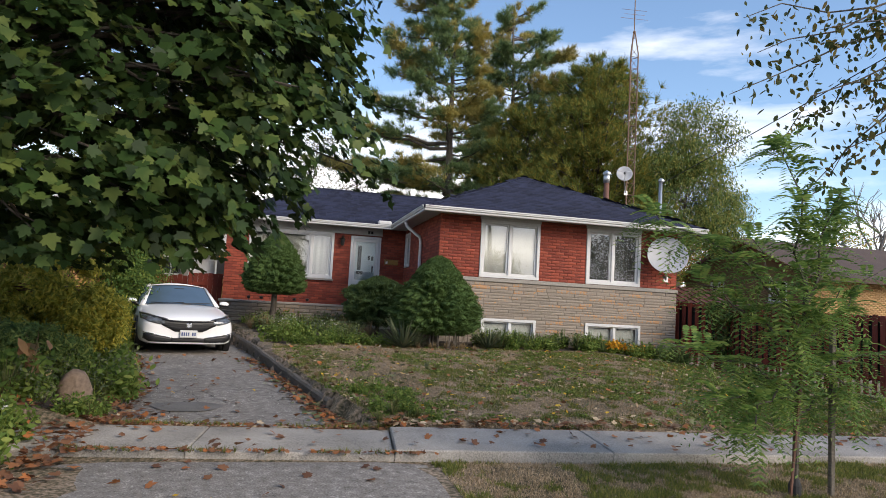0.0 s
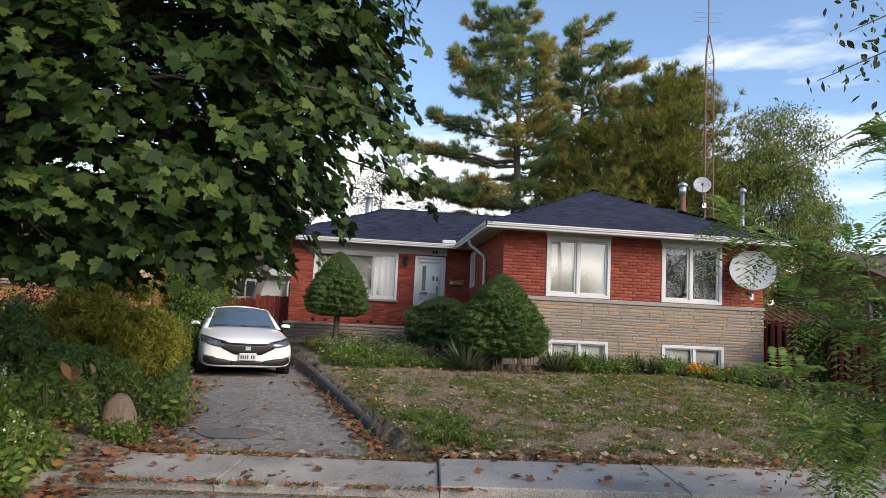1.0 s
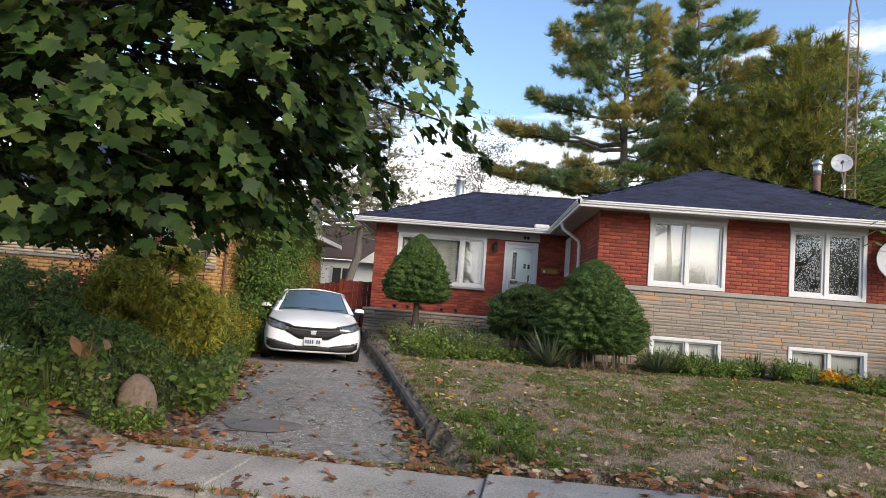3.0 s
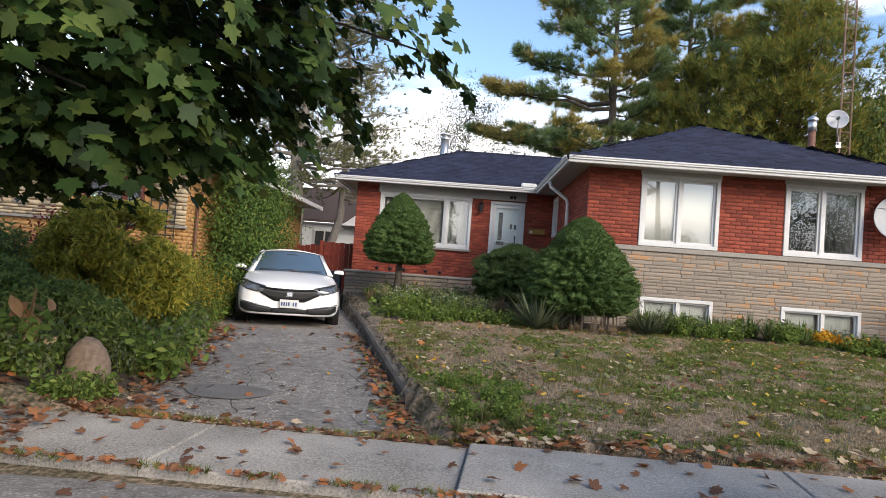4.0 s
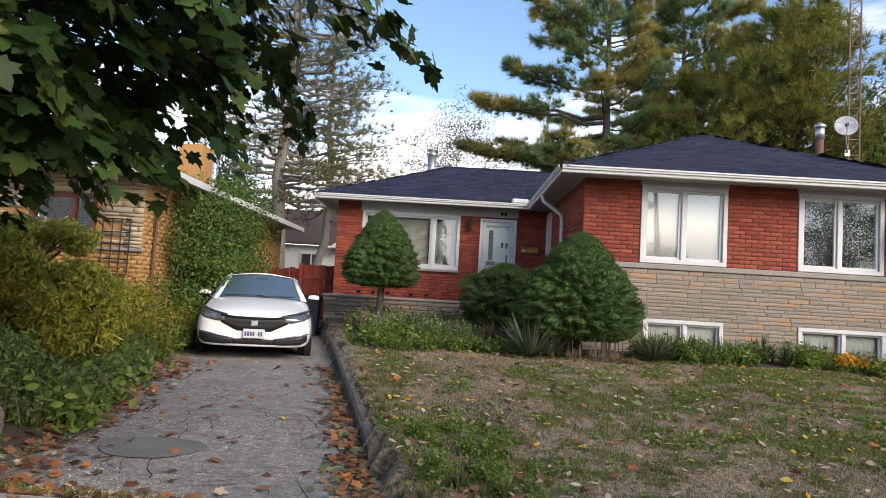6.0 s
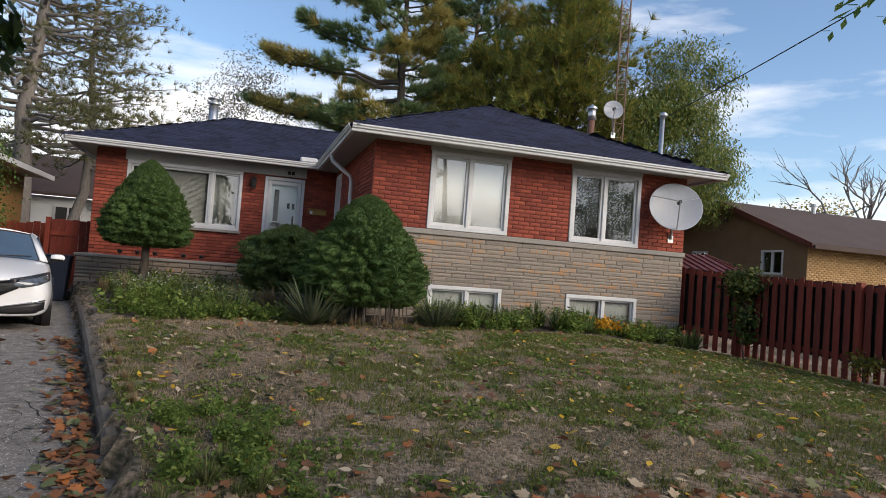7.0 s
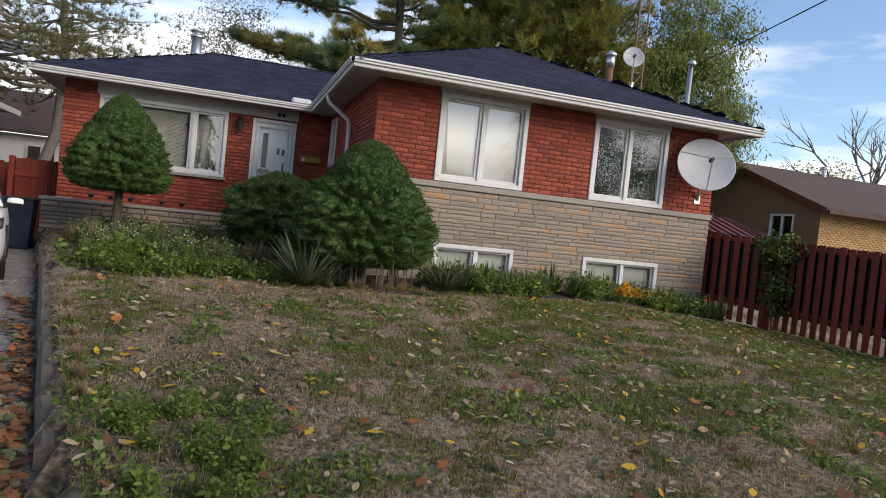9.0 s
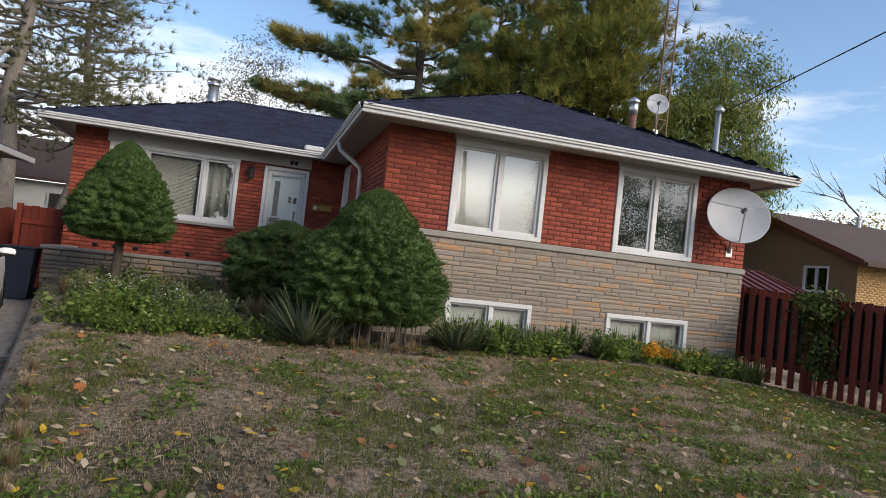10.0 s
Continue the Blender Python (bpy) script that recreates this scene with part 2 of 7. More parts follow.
def lawn_z(x, y):
    z = float(np.interp(y, [-60, -5, 4.9, 6.0, 7.6, 9.5, 12, 14, 18, 25, 60], [-0.3, -0.25, -0.07, 0.0, 0.17, 0.28, 0.41, 0.48, 0.62, 0.7, 0.9]))
    right = min(max((x - 7.5) / 3.2, 0), 1) * min(max((y - 6) / 5, 0), 1)
    side = max(0.0, 1 - max(x - kerb_x(y), 0) / 1.6) * min(max((y - 7) / 2, 0), 1) * min(max((15 - y) / 2, 0), 1)
    return z - 0.30 * right - 0.09 * side


def ground_z(x, y):
    """The height of the bare ground; the driveway lies in a hollow of it."""
    xl, xr = drive_left(y), kerb_x(y)
    if y < 6.05:
        return lawn_z(x, y) + 0.02 * noise.noise((x * 0.9, y * 0.9, 0)) * (1 if y < 4.7 else 0) - (0.05 if 4.7 < y else 0)
    bump = 0.018 * noise.noise((x * 1.3, y * 1.3, 3.0))
    if x > xr:
        return lawn_z(x, y) + bump
    if x < xl:
        d = min(xl - x, 1.2)
        return drive_z(y) + 0.22 * d + 0.04 * noise.noise((x, y, 7.0))
    return drive_z(y) - 0.05


def sheet(name, xs, ys, zfun, material):
    g = Geo()
    nx = len(xs)
    g.v = [(x, y, zfun(x, y)) for y in ys for x in xs]
    g.f = [(j * nx + i, j * nx + i + 1, (j + 1) * nx + i + 1, (j + 1) * nx + i) for j in range(len(ys) - 1) for i in range(nx - 1)]
    return part(name, g, material, smooth=True)


xs = [-1500, -400, -120, -60, -30, -18, -12, -9, -7, -6] + [-5 + 0.14 * i for i in range(122)] + [12.3, 13, 15, 18, 24, 34, 60, 120, 400, 1500]
ys = [-1500, -300, -80, -30, -15, -8, -5, -3, -1] + [0 + 0.14 * i for i in range(144)] + [20.4, 21, 22, 24, 27, 32, 40, 60, 120, 400, 1500]
ground = tagged(sheet("ground", xs, ys, ground_z, LAWN), "patchy dry autumn lawn with green clumps", "lawn", kind="structure")

# the driveway: old asphalt, from the street up past the car
g = Geo()
rows_y = [-2.5 + 0.25 * i for i in range(int(24.5 / 0.25))]
for y in rows_y:
    if y > 6.0:
        xl, xr = drive_left(y) - 0.25, kerb_x(y) + 0.02
    else:
        f = min(max((y + 2.5) / 6, 0), 1)
        xl, xr = -1.6 + 0.15 * f, 2.1 - 0.35 * f
    wob = 0.05 * noise.noise((y * 2.1, 0, 5))
    zc = drive_z(y)
    for k in range(9):
        x = xl + wob + (xr + (0 if y > 6 else wob) - xl) * k / 8
        g.v.append((x, y, zc + 0.012 * noise.noise((x * 1.1, y * 1.1, 9)) + (0.006 if 0 < k < 8 else -0.015) + (0.0 if y > 6.05 or y < 4.85 else -0.06)))
n = len(rows_y)
g.f = [(j * 9 + i, j * 9 + i + 1, (j + 1) * 9 + i + 1, (j + 1) * 9 + i) for j in range(n - 1) for i in range(8)]
driveway = tagged(part("driveway", g, ASPHALT, smooth=True), "worn cracked grey asphalt driveway strewn with leaves", "driveway", kind="structure")

# cracks and the sunken patch in the asphalt
def drive_top(x, y):
    return drive_z(y) + 0.012 * noise.noise((x * 1.1, y * 1.1, 9)) + 0.008


rng = random.Random(4)
g = Geo()
def crack(x, y, ang, length, w):
    steps = max(4, int(length / 0.09))
    pts = []
    for i in range(steps):
        pts.append((x, y))
        ang += rng.uniform(-0.5, 0.5)
        x += 0.09 * math.cos(ang)
        y += 0.09 * math.sin(ang)
    for i in range(len(pts) - 1):
        (xa, ya), (xb, yb) = pts[i], pts[i + 1]
        d = Vector((yb - ya, xa - xb, 0)).normalized() * w * (0.5 + rng.random() * 0.8) * (1 - i / len(pts) * 0.6)
        if drive_left(ya) < xa < kerb_x(ya) - 0.05 and ya > 6.2:
            za, zb = drive_top(xa, ya) + 0.003, drive_top(xb, yb) + 0.003
            g.add([(xa - d.x, ya - d.y, za), (xa + d.x, ya + d.y, za), (xb + d.x, yb + d.y, zb), (xb - d.x, yb - d.y, zb)], [(0, 1, 2, 3)])
for _ in range(150):
    y = rng.uniform(6.3, 15)
    crack(rng.uniform(drive_left(y) + 0.2, kerb_x(y) - 0.1), y, rng.uniform(0, 6.28), rng.uniform(0.3, 1.4), rng.uniform(0.0015, 0.005))
for k in range(5):
    crack(0.75 - 0.1 * k, 7.2 + k * 0.9, 1.75, 2.2, 0.007)
crack(-0.95, 7.2, 0.5, 0.9, 0.016), crack(-0.4, 7.75, 2.6, 0.6, 0.016)
part("crack", g, CRACK, driveway, "dirt filled cracks in the asphalt", kind="stuff")
patch = Geo()
patch.v = [(-0.72 + 0.42 * math.cos(a) * (1 + 0.1 * math.sin(3 * a)), 7.55 + 0.3 * math.sin(a), drive_z(7.55 + 0.3 * math.sin(a)) + 0.016) for a in [6.28318 * k / 20 for k in range(20)]]
patch.f = [tuple(range(20))]
part("patch", patch, mat("asphalt patch", (0.22, 0.21, 0.20), (0.09, 0.086, 0.083), 0.95, 75, 3, 1.0, dist=0.012), driveway, "darker sunken asphalt patch")

# loose pale grit worn out of the asphalt
g = Geo()
for _ in range(16000):
    y = 6.1 + 7.5 * rng.random() ** 1.5
    x = rng.uniform(drive_left(y), kerb_x(y) - 0.06)
    if noise.noise((x * 1.6, y * 1.6, 50)) < -0.12 + 0.3 * rng.random():
        continue
    s, a, z = rng.uniform(0.003, 0.0075), rng.uniform(0, 6.28), drive_top(x, y) - 0.001
    ring = [(x + s * math.cos(a + 2.1 * k), y + s * math.sin(a + 2.1 * k) * 1.2, z) for k in range(3)]
    n0 = len(g.v)
    g.v += ring + [(x, y, z + s * 0.8)]
    g.f += [(n0, n0 + 1, n0 + 3), (n0 + 1, n0 + 2, n0 + 3), (n0 + 2, n0, n0 + 3)]
part("grit", g, GRIT, driveway, "pale grit worn out of the asphalt", kind="stuff")

# the street pavement: concrete slabs with joints
pavement = tagged(thing("pavement", "", "", (0, 5.5, -0.05)), "pale concrete pavement of square slabs", "pavement", kind="structure")
def pave_mid(x):
    return 5.50 - 0.045 * (x - 1.5)
edges = [-17, -14.5, -12, -9.5, -7.5, -5.5, -3.4, -0.4, 1.5, 3.72, 5.75, 7.9, 10, 12.1, 14.2, 16.3, 18.4, 20.5]
for i, (a, b) in enumerate(zip(edges[:-1], edges[1:])):
    ya, yb = pave_mid(a), pave_mid(b)
    h = 0.52
    za, zb = -0.005 + 0.003 * (i % 2), -0.005 + 0.003 * ((i + 1) % 2)
    dip = 0.04 if b < 1.6 else 0.0
    gap = 0.004
    g = Geo()
    top = [(a + gap, ya - h, za - dip), (b - gap, yb - h, zb - dip), (b - gap + 0.10, yb + h, zb - dip + 0.02), (a + gap + 0.10, ya + h, za - dip + 0.02)]
    inner = [(x + (0.012 if k in (0, 3) else -0.012), y + (0.012 if k < 2 else -0.012), z) for k, (x, y, z) in enumerate(top)]
    g.v = [(x, y, z - 0.22) for x, y, z in top] + [(x, y, z - 0.012) for x, y, z in top] + inner
    g.f = [(0, 1, 5, 4), (1, 2, 6, 5), (2, 3, 7, 6), (3, 0, 4, 7), (4, 5, 9, 8), (5, 6, 10, 9), (6, 7, 11, 10), (7, 4, 8, 11), (8, 9, 10, 11)]
    part("slab", g, CONCRETE, pavement)

# landscape timbers that hold the lawn above the driveway
rngk = random.Random(8)
ytop = 16.0
y = 7.6
while y < ytop:
    ln = rngk.uniform(2.1, 2.5)
    y2 = min(y + ln, ytop)
    tmb = thing("landscape_timber", "weathered grey landscape timber edging the driveway", "timber edging", (kerb_x(y), y, 0), "driveway edging timbers")
    g = Geo()
    nseg = 6
    for i in range(nseg + 1):
        yy = y + (y2 - y - 0.03) * i / nseg
        xx = kerb_x(yy) + 0.02 * noise.noise((yy, 2, 2))
        zt = float(np.interp(yy, [7.6, 9.2, 10.6, 12.7, 16], [0.055, 0.125, 0.20, 0.315, 0.42])) + 0.012 * noise.noise((yy * 3, 0, 1))
        zb = drive_z(yy) - 0.06
        w = 0.058
        g.v += [(xx - w, yy, zb), (xx - w, yy, zt - 0.03), (xx - w + 0.03, yy, zt), (xx + w - 0.03, yy, zt), (xx + w, yy, zt - 0.03), (xx + w, yy, zb)]
    for i in range(nseg):
        g.f += [(i * 6 + k, i * 6 + k + 1, i * 6 + k + 7, i * 6 + k + 6) for k in range(5)]
    g.f += [(5, 4, 3, 2, 1, 0), tuple(nseg * 6 + k for k in range(6))]
    part("beam", g, TIMBER, tmb)
    y = y2

# ---- the house ----
FY, DY = 14.03, 18.92           # front faces of the projecting wing and of the door wall
XL, XM, XR, YB = -1.42, 3.85, 10.18, 24.5
WALL_TOP = 3.525
house = thing("house", "red brick split-level bungalow with stone base and dark hip roof", "house", (4, 19, 0.4))

wall_front, wall_side, wall_door, wall_right = Geo(), Geo(), Geo(), Geo()


def wall_with_holes(g, u0, u1, z0, z1, holes, place, depth):
    """A thick wall in the plane of u and z; place(u, d, z) gives the point d behind the face."""
    us = sorted({u0, u1, *[h[0] for h in holes], *[h[1] for h in holes]})
    zs = sorted({z0, z1, *[h[2] for h in holes], *[h[3] for h in holes]})
    us, zs = [u for u in us if u0 <= u <= u1], [z for z in zs if z0 <= z <= z1]
    solid = {(i, j) for i in range(len(us) - 1) for j in range(len(zs) - 1)
             if not any(h[0] <= (us[i] + us[i + 1]) / 2 <= h[1] and h[2] <= (zs[j] + zs[j + 1]) / 2 <= h[3] for h in holes)}
    index = {}

    def vert(i, j, q):
        if (i, j, q) not in index:
            index[(i, j, q)] = len(g.v)
            g.v.append(place(us[i], depth * q, zs[j]))
        return index[(i, j, q)]
    for i, j in sorted(solid):
        g.f.append(tuple(vert(*k, 0) for k in ((i, j), (i + 1, j), (i + 1, j + 1), (i, j + 1))))
        g.f.append(tuple(vert(*k, 1) for k in ((i, j + 1), (i + 1, j + 1), (i + 1, j), (i, j))))
        for (di, dj), (k, m) in (((-1, 0), ((i, j), (i, j + 1))), ((1, 0), ((i + 1, j + 1), (i + 1, j))), ((0, -1), ((i + 1, j), (i, j))), ((0, 1), ((i, j + 1), (i + 1, j + 1)))):
            if (i + di, j + dj) not in solid:
                g.f.append((vert(*k, 0), vert(*m, 0), vert(*m, 1), vert(*k, 1)))


W1, W2 = (4.86, 6.385, 2.06, 3.45), (7.63, 9.13, 2.06, 3.45)
B1, B2 = (4.96, 6.36, 0.44, 1.08), (7.66, 9.18, 0.44, 1.08)
LW = (-0.78, 1.69, 1.91, 3.30)
DR = (2.19, 3.11, 1.16, 3.26)
SW = (17.95, 18.72, 2.38, 3.40)
front_holes = [W1, W2, B1, B2]
wall_with_holes(wall_front, XM, XR, -0.2, WALL_TOP, front_holes, lambda u, d, z: (u, FY + 0.012 + d, z), 0.24)
wall_with_holes(wall_side, FY + 0.26, DY, -0.2, WALL_TOP, [SW], lambda u, d, z: (XM + 0.012 + d, u, z), 0.24)
wall_with_holes(wall_door, XL, XM + 0.2, -0.2, WALL_TOP, [LW, DR], lambda u, d, z: (u, DY + 0.012 + d, z), 0.24)
wall_right.box(XR - 0.26, XR - 0.012, FY + 0.26, YB, -0.2, WALL_TOP)
wall_back = Geo().box(XL, XR, YB, YB + 0.24, -0.2, WALL_TOP)
wall_left = Geo().box(XL + 0.012, XL + 0.25, DY + 0.26, YB, -0.2, WALL_TOP)
w_front = part("wall", wall_front, MORTAR, house, "front wall of red brick over buff stone")
w_side = part("wall", wall_side, MORTAR, house)
w_door = part("wall", wall_door, MORTAR, house)
for gg in (wall_right, wall_back, wall_left):
    part("wall", gg, MORTAR, house)
# floor coloured near black so the inside reads as unlit
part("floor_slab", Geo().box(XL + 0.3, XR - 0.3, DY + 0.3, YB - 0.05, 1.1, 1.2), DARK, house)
part("ceiling_slab", Geo().box(XL + 0.3, XR - 0.3, DY + 0.3, YB - 0.05, 3.5, 3.55), SOFFIT, house)

# limestone band between brick and stone
band = Geo().box(XM - 0.03, XR + 0.03, FY - 0.035, FY + 0.2, 1.955, 2.05, c=0.012)
backing = Geo()
wall_with_holes(backing, XM + 0.002, XR - 0.002, -0.1, 1.953, front_holes, lambda u, d, z: (u, FY + 0.005 + d, z), 0.0065)
part("stone_joint", backing, STONE_M, w_front, "grey mortar between the stones")
part("stone_band", band, COPING, house, "projecting limestone band course")


def window(name, parent, u0, u1, z0, z1, place, split, sill=None, frame_w=0.075, sash=0.045):
    """A white framed sliding or casement window; split: where the middle bars stand, from 0 to 1."""
    def bx(g, a, b, c, d, q0, q1, cut=0.006):
        p, r = place(a, q0, c), place(b, q1, d)
        g.box(min(p[0], r[0]), max(p[0], r[0]), min(p[1], r[1]), max(p[1], r[1]), c, d, c=cut)
    fr = Geo()
    bx(fr, u0, u1, z1 - frame_w, z1, -0.025, 0.10)
    bx(fr, u0, u1, z0, z0 + frame_w, -0.025, 0.10)
    bx(fr, u0, u0 + frame_w, z0 + frame_w, z1 - frame_w, -0.025, 0.10)
    bx(fr, u1 - frame_w, u1, z0 + frame_w, z1 - frame_w, -0.025, 0.10)
    win = part(name, fr, WHITE, parent, "white vinyl window")
    us = [u0 + frame_w] + [u0 + (u1 - u0) * s for s in split] + [u1 - frame_w]
    for s in us[1:-1]:
        bar = Geo()
        bx(bar, s - 0.03, s + 0.03, z0 + frame_w + 0.001, z1 - frame_w - 0.001, -0.012, 0.09)
        part("mullion", bar, WHITE, win)
    for k, (a, b) in enumerate(zip(us[:-1], us[1:])):
        a2, b2 = a + (0.03 if k else 0) + 0.001, b - (0.03 if k < len(us) - 2 else 0) - 0.001
        c2, d2 = z0 + frame_w + 0.001, z1 - frame_w - 0.001
        sg = Geo()
        bx(sg, a2, b2, d2 - sash, d2, 0.02, 0.07, 0.004), bx(sg, a2, b2, c2, c2 + sash, 0.02, 0.07, 0.004)
        bx(sg, a2, a2 + sash, c2 + sash, d2 - sash, 0.02, 0.07, 0.004), bx(sg, b2 - sash, b2, c2 + sash, d2 - sash, 0.02, 0.07, 0.004)
        part("sash", sg, WHITE, win)
        pg = Geo()
        bx(pg, a2 + sash - 0.006, b2 - sash + 0.006, c2 + sash - 0.006, d2 - sash + 0.006, 0.042, 0.048, 0)
        pane = part("pane", pg, GLASS, win)
        pane.visible_shadow = False
        pane.data.materials.append(CLEAR)
        outward = Vector(place(0, -1, 0)) - Vector(place(0, 0, 0))
        for f in pane.data.polygons:
            f.material_index = 0 if f.normal.dot(outward) > 0.9 else 1
    if sill:
        sg = Geo()
        bx(sg, u0 - 0.04, u1 + 0.04, z0 - 0.06, z0 - 0.001, -0.06, 0.12, 0.008)
        part("sill", sg, sill, win)
    return win


def front_at(u, d, z):
    return (u, FY + d, z)


def door_at(u, d, z):
    return (u, DY + d, z)


def side_at(u, d, z):
    return (XM + d, u, z)


win_a = window("window", house, *W1, front_at, [0.49])
win_b = window("window", house, *W2, front_at, [0.48])
for u0, u1, z0, z1 in (B1, B2):
    window("window", house, u0, u1, z0, z1, front_at, [0.52], frame_w=0.07, sash=0.03)
win_l = window("window", house, *LW, door_at, [0.275, 0.725], COPING)
window("window", house, *SW, side_at, [])

# behind the panes: near-black boxes whose colour stands in for unlit rooms, with the blinds and drapes that show
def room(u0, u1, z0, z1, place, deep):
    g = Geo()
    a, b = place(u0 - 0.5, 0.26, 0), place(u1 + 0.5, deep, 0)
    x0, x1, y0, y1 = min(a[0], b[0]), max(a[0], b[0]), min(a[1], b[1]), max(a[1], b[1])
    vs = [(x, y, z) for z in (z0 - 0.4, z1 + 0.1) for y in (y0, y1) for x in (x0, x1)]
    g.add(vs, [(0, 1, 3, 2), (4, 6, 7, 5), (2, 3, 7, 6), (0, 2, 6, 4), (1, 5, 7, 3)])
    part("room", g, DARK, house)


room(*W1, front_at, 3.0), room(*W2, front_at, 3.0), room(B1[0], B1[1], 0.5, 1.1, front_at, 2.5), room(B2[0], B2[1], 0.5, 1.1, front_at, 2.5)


# for the basement blinds, and the casement sheet that imitates reflected sky
PALE_BACKING = mat("pale blind", (0.50, 0.53, 0.54), (0.42, 0.45, 0.46), 0.9, 3, 1, 0)


def drape(name, u0, u1, z0, z1, place, d, material, waves, deep=0.03, label=""):
    g = Geo()
    n = max(8, int(waves * 8))
    for i in range(n + 1):
        u = u0 + (u1 - u0) * i / n
        q = d + deep * math.sin(6.28318 * waves * i / n) + 0.3 * deep * math.sin(17.0 * i / n + 1)
        g.v += [place(u, q, z0), place(u, q, z1), place(u, q + 0.004, z1), place(u, q + 0.004, z0)]
    for i in range(n):
        g.f += [(i * 4 + k, i * 4 + (k + 1) % 4, i * 4 + 4 + (k + 1) % 4, i * 4 + 4 + k) for k in range(4)]
    return part(name, g, material, house, label, smooth=True)


# white shade, laid flat near the glass so its paleness also imitates reflected sky
drape("blind", W1[0] + 0.06, W1[1] - 0.06, W1[2] + 0.05, W1[3] - 0.05, front_at, 0.06, CURTAIN, 1, 0.0, "closed white window shade")
drape("curtain", W2[0] + 0.82, W2[1] - 0.03, W2[2] + 0.05, W2[3] - 0.05, front_at, 0.24, DRAPE, 6, 0.03, "grey green drape drawn across half the window")
drape("curtain", W2[0] + 0.05, W2[0] + 0.22, W2[2] + 0.05, W2[3] - 0.05, front_at, 0.24, DRAPE, 2, 0.03)
for u0, u1, z0, z1 in (B1, B2):
    drape("curtain", u0 + 0.05, u1 - 0.05, z0 + 0.05, z1 - 0.02, front_at, 0.088, PALE_BACKING, 1, 0.0, "pale blind behind the basement window")
drape("curtain", LW[0] + 0.95, LW[0] + 1.28, LW[2] + 0.05, LW[3] - 0.05, door_at, 0.22, CURTAIN, 4, 0.03, "sheer white curtain behind the big window")
drape("curtain", LW[0] + 0.05, LW[0] + 0.6, LW[2] + 0.05, LW[3] - 0.05, door_at, 0.22, CURTAIN, 4, 0.03)
# added pale sheet: the sky's reflection in the right casement, put into colour
drape("curtain", LW[1] - 0.62, LW[1] - 0.06, LW[2] + 0.05, LW[3] - 0.05, door_at, 0.2, PALE_BACKING, 3, 0.015, "added pale sheet standing in for sky reflected in the side casement")
# slatted blind in the middle of the big window
SLAT = mat("pale blind slat", (0.56, 0.58, 0.58), (0.46, 0.48, 0.48), 0.6, 6, 1, 0)
for k in range(44):
    zz = LW[3] - 0.13 - k * 0.028
    part("blind_slat", Geo().box(LW[0] + 0.74, LW[0] + 1.74, -0.015, 0.015, -0.0012, 0.0012, pose(0, DY + 0.13, zz, 54, 0, 0)), SLAT, win_l)
part("blind_slat", Geo().box(LW[0] + 0.74, LW[0] + 1.74, DY + 0.14, DY + 0.18, LW[3] - 0.12, LW[3] - 0.08), SLAT, win_l, "head rail of the blind")

# frieze boards and header trim
part("frieze", Geo().box(LW[0] - 0.05, DR[1] + 0.03, DY - 0.02, DY + 0.05, LW[3] + 0.001, WALL_TOP), SOFFIT, house)
part("frieze", Geo().box(W1[0] - 0.02, W1[1] + 0.02, FY - 0.015, FY + 0.05, W1[3] + 0.001, WALL_TOP), SOFFIT, house)
part("frieze", Geo().box(W2[0] - 0.02, W2[1] + 0.02, FY - 0.015, FY + 0.05, W2[3] + 0.001, WALL_TOP), SOFFIT, house)

# front door: white storm door with a pane over a kick panel, inner door with narrow light
g = Geo()
g.box(DR[0], DR[0] + 0.075, DY - 0.03, DY + 0.12, DR[2], DR[3], c=0.006)
g.box(DR[1] - 0.075, DR[1], DY - 0.03, DY + 0.12, DR[2], DR[3], c=0.006)
g.box(DR[0] + 0.076, DR[1] - 0.076, DY - 0.03, DY + 0.12, DR[3] - 0.075, DR[3], c=0.006)
door = part("door", g, WHITE, house, "white storm door in a white frame")
a, b, c, d = DR[0] + 0.08, DR[1] - 0.08, DR[2] + 0.02, DR[3] - 0.08
g = Geo()
g.box(a, a + 0.08, DY + 0.0, DY + 0.035, c, d, c=0.004), g.box(b - 0.08, b, DY + 0.0, DY + 0.035, c, d, c=0.004)
g.box(a + 0.08, b - 0.08, DY + 0.0, DY + 0.035, d - 0.09, d, c=0.004), g.box(a + 0.08, b - 0.08, DY + 0.0, DY + 0.035, c, c + 0.75, c=0.004)
part("storm_frame", g, WHITE, door)
part("storm_pane", Geo().box(a + 0.075, b - 0.075, DY + 0.015, DY + 0.02, c + 0.745, d - 0.085), DOOR_GLASS, door).visible_shadow = False
part("inner_door", Geo().box(a, b, DY + 0.09, DY + 0.13, c, d, c=0.004), mat("inner door paint", (0.74, 0.75, 0.76), (0.68, 0.69, 0.70), 0.5, 10, 1, 0.03), door)
part("door_light", Geo().box(a + 0.16, a + 0.27, DY + 0.08, DY + 0.094, c + 1.05, d - 0.2), DARK, door, "narrow dark door light")
part("kick_shade", Geo().box(a + 0.085, b - 0.085, DY + 0.06, DY + 0.075, c + 0.70, c + 1.0), mat("lower shade", (0.33, 0.35, 0.38), None, 0.5, 5, 1, 0), door)
part("letter_plate", Geo().box(a + 0.13, a + 0.33, DY + 0.05, DY + 0.06, c + 0.92, c + 1.02), DARK, door)
part("lock_plate", Geo().box(b - 0.16, b - 0.12, DY + 0.055, DY + 0.085, c + 1.0, c + 1.2, c=0.006), DARK, door)
g = Geo()
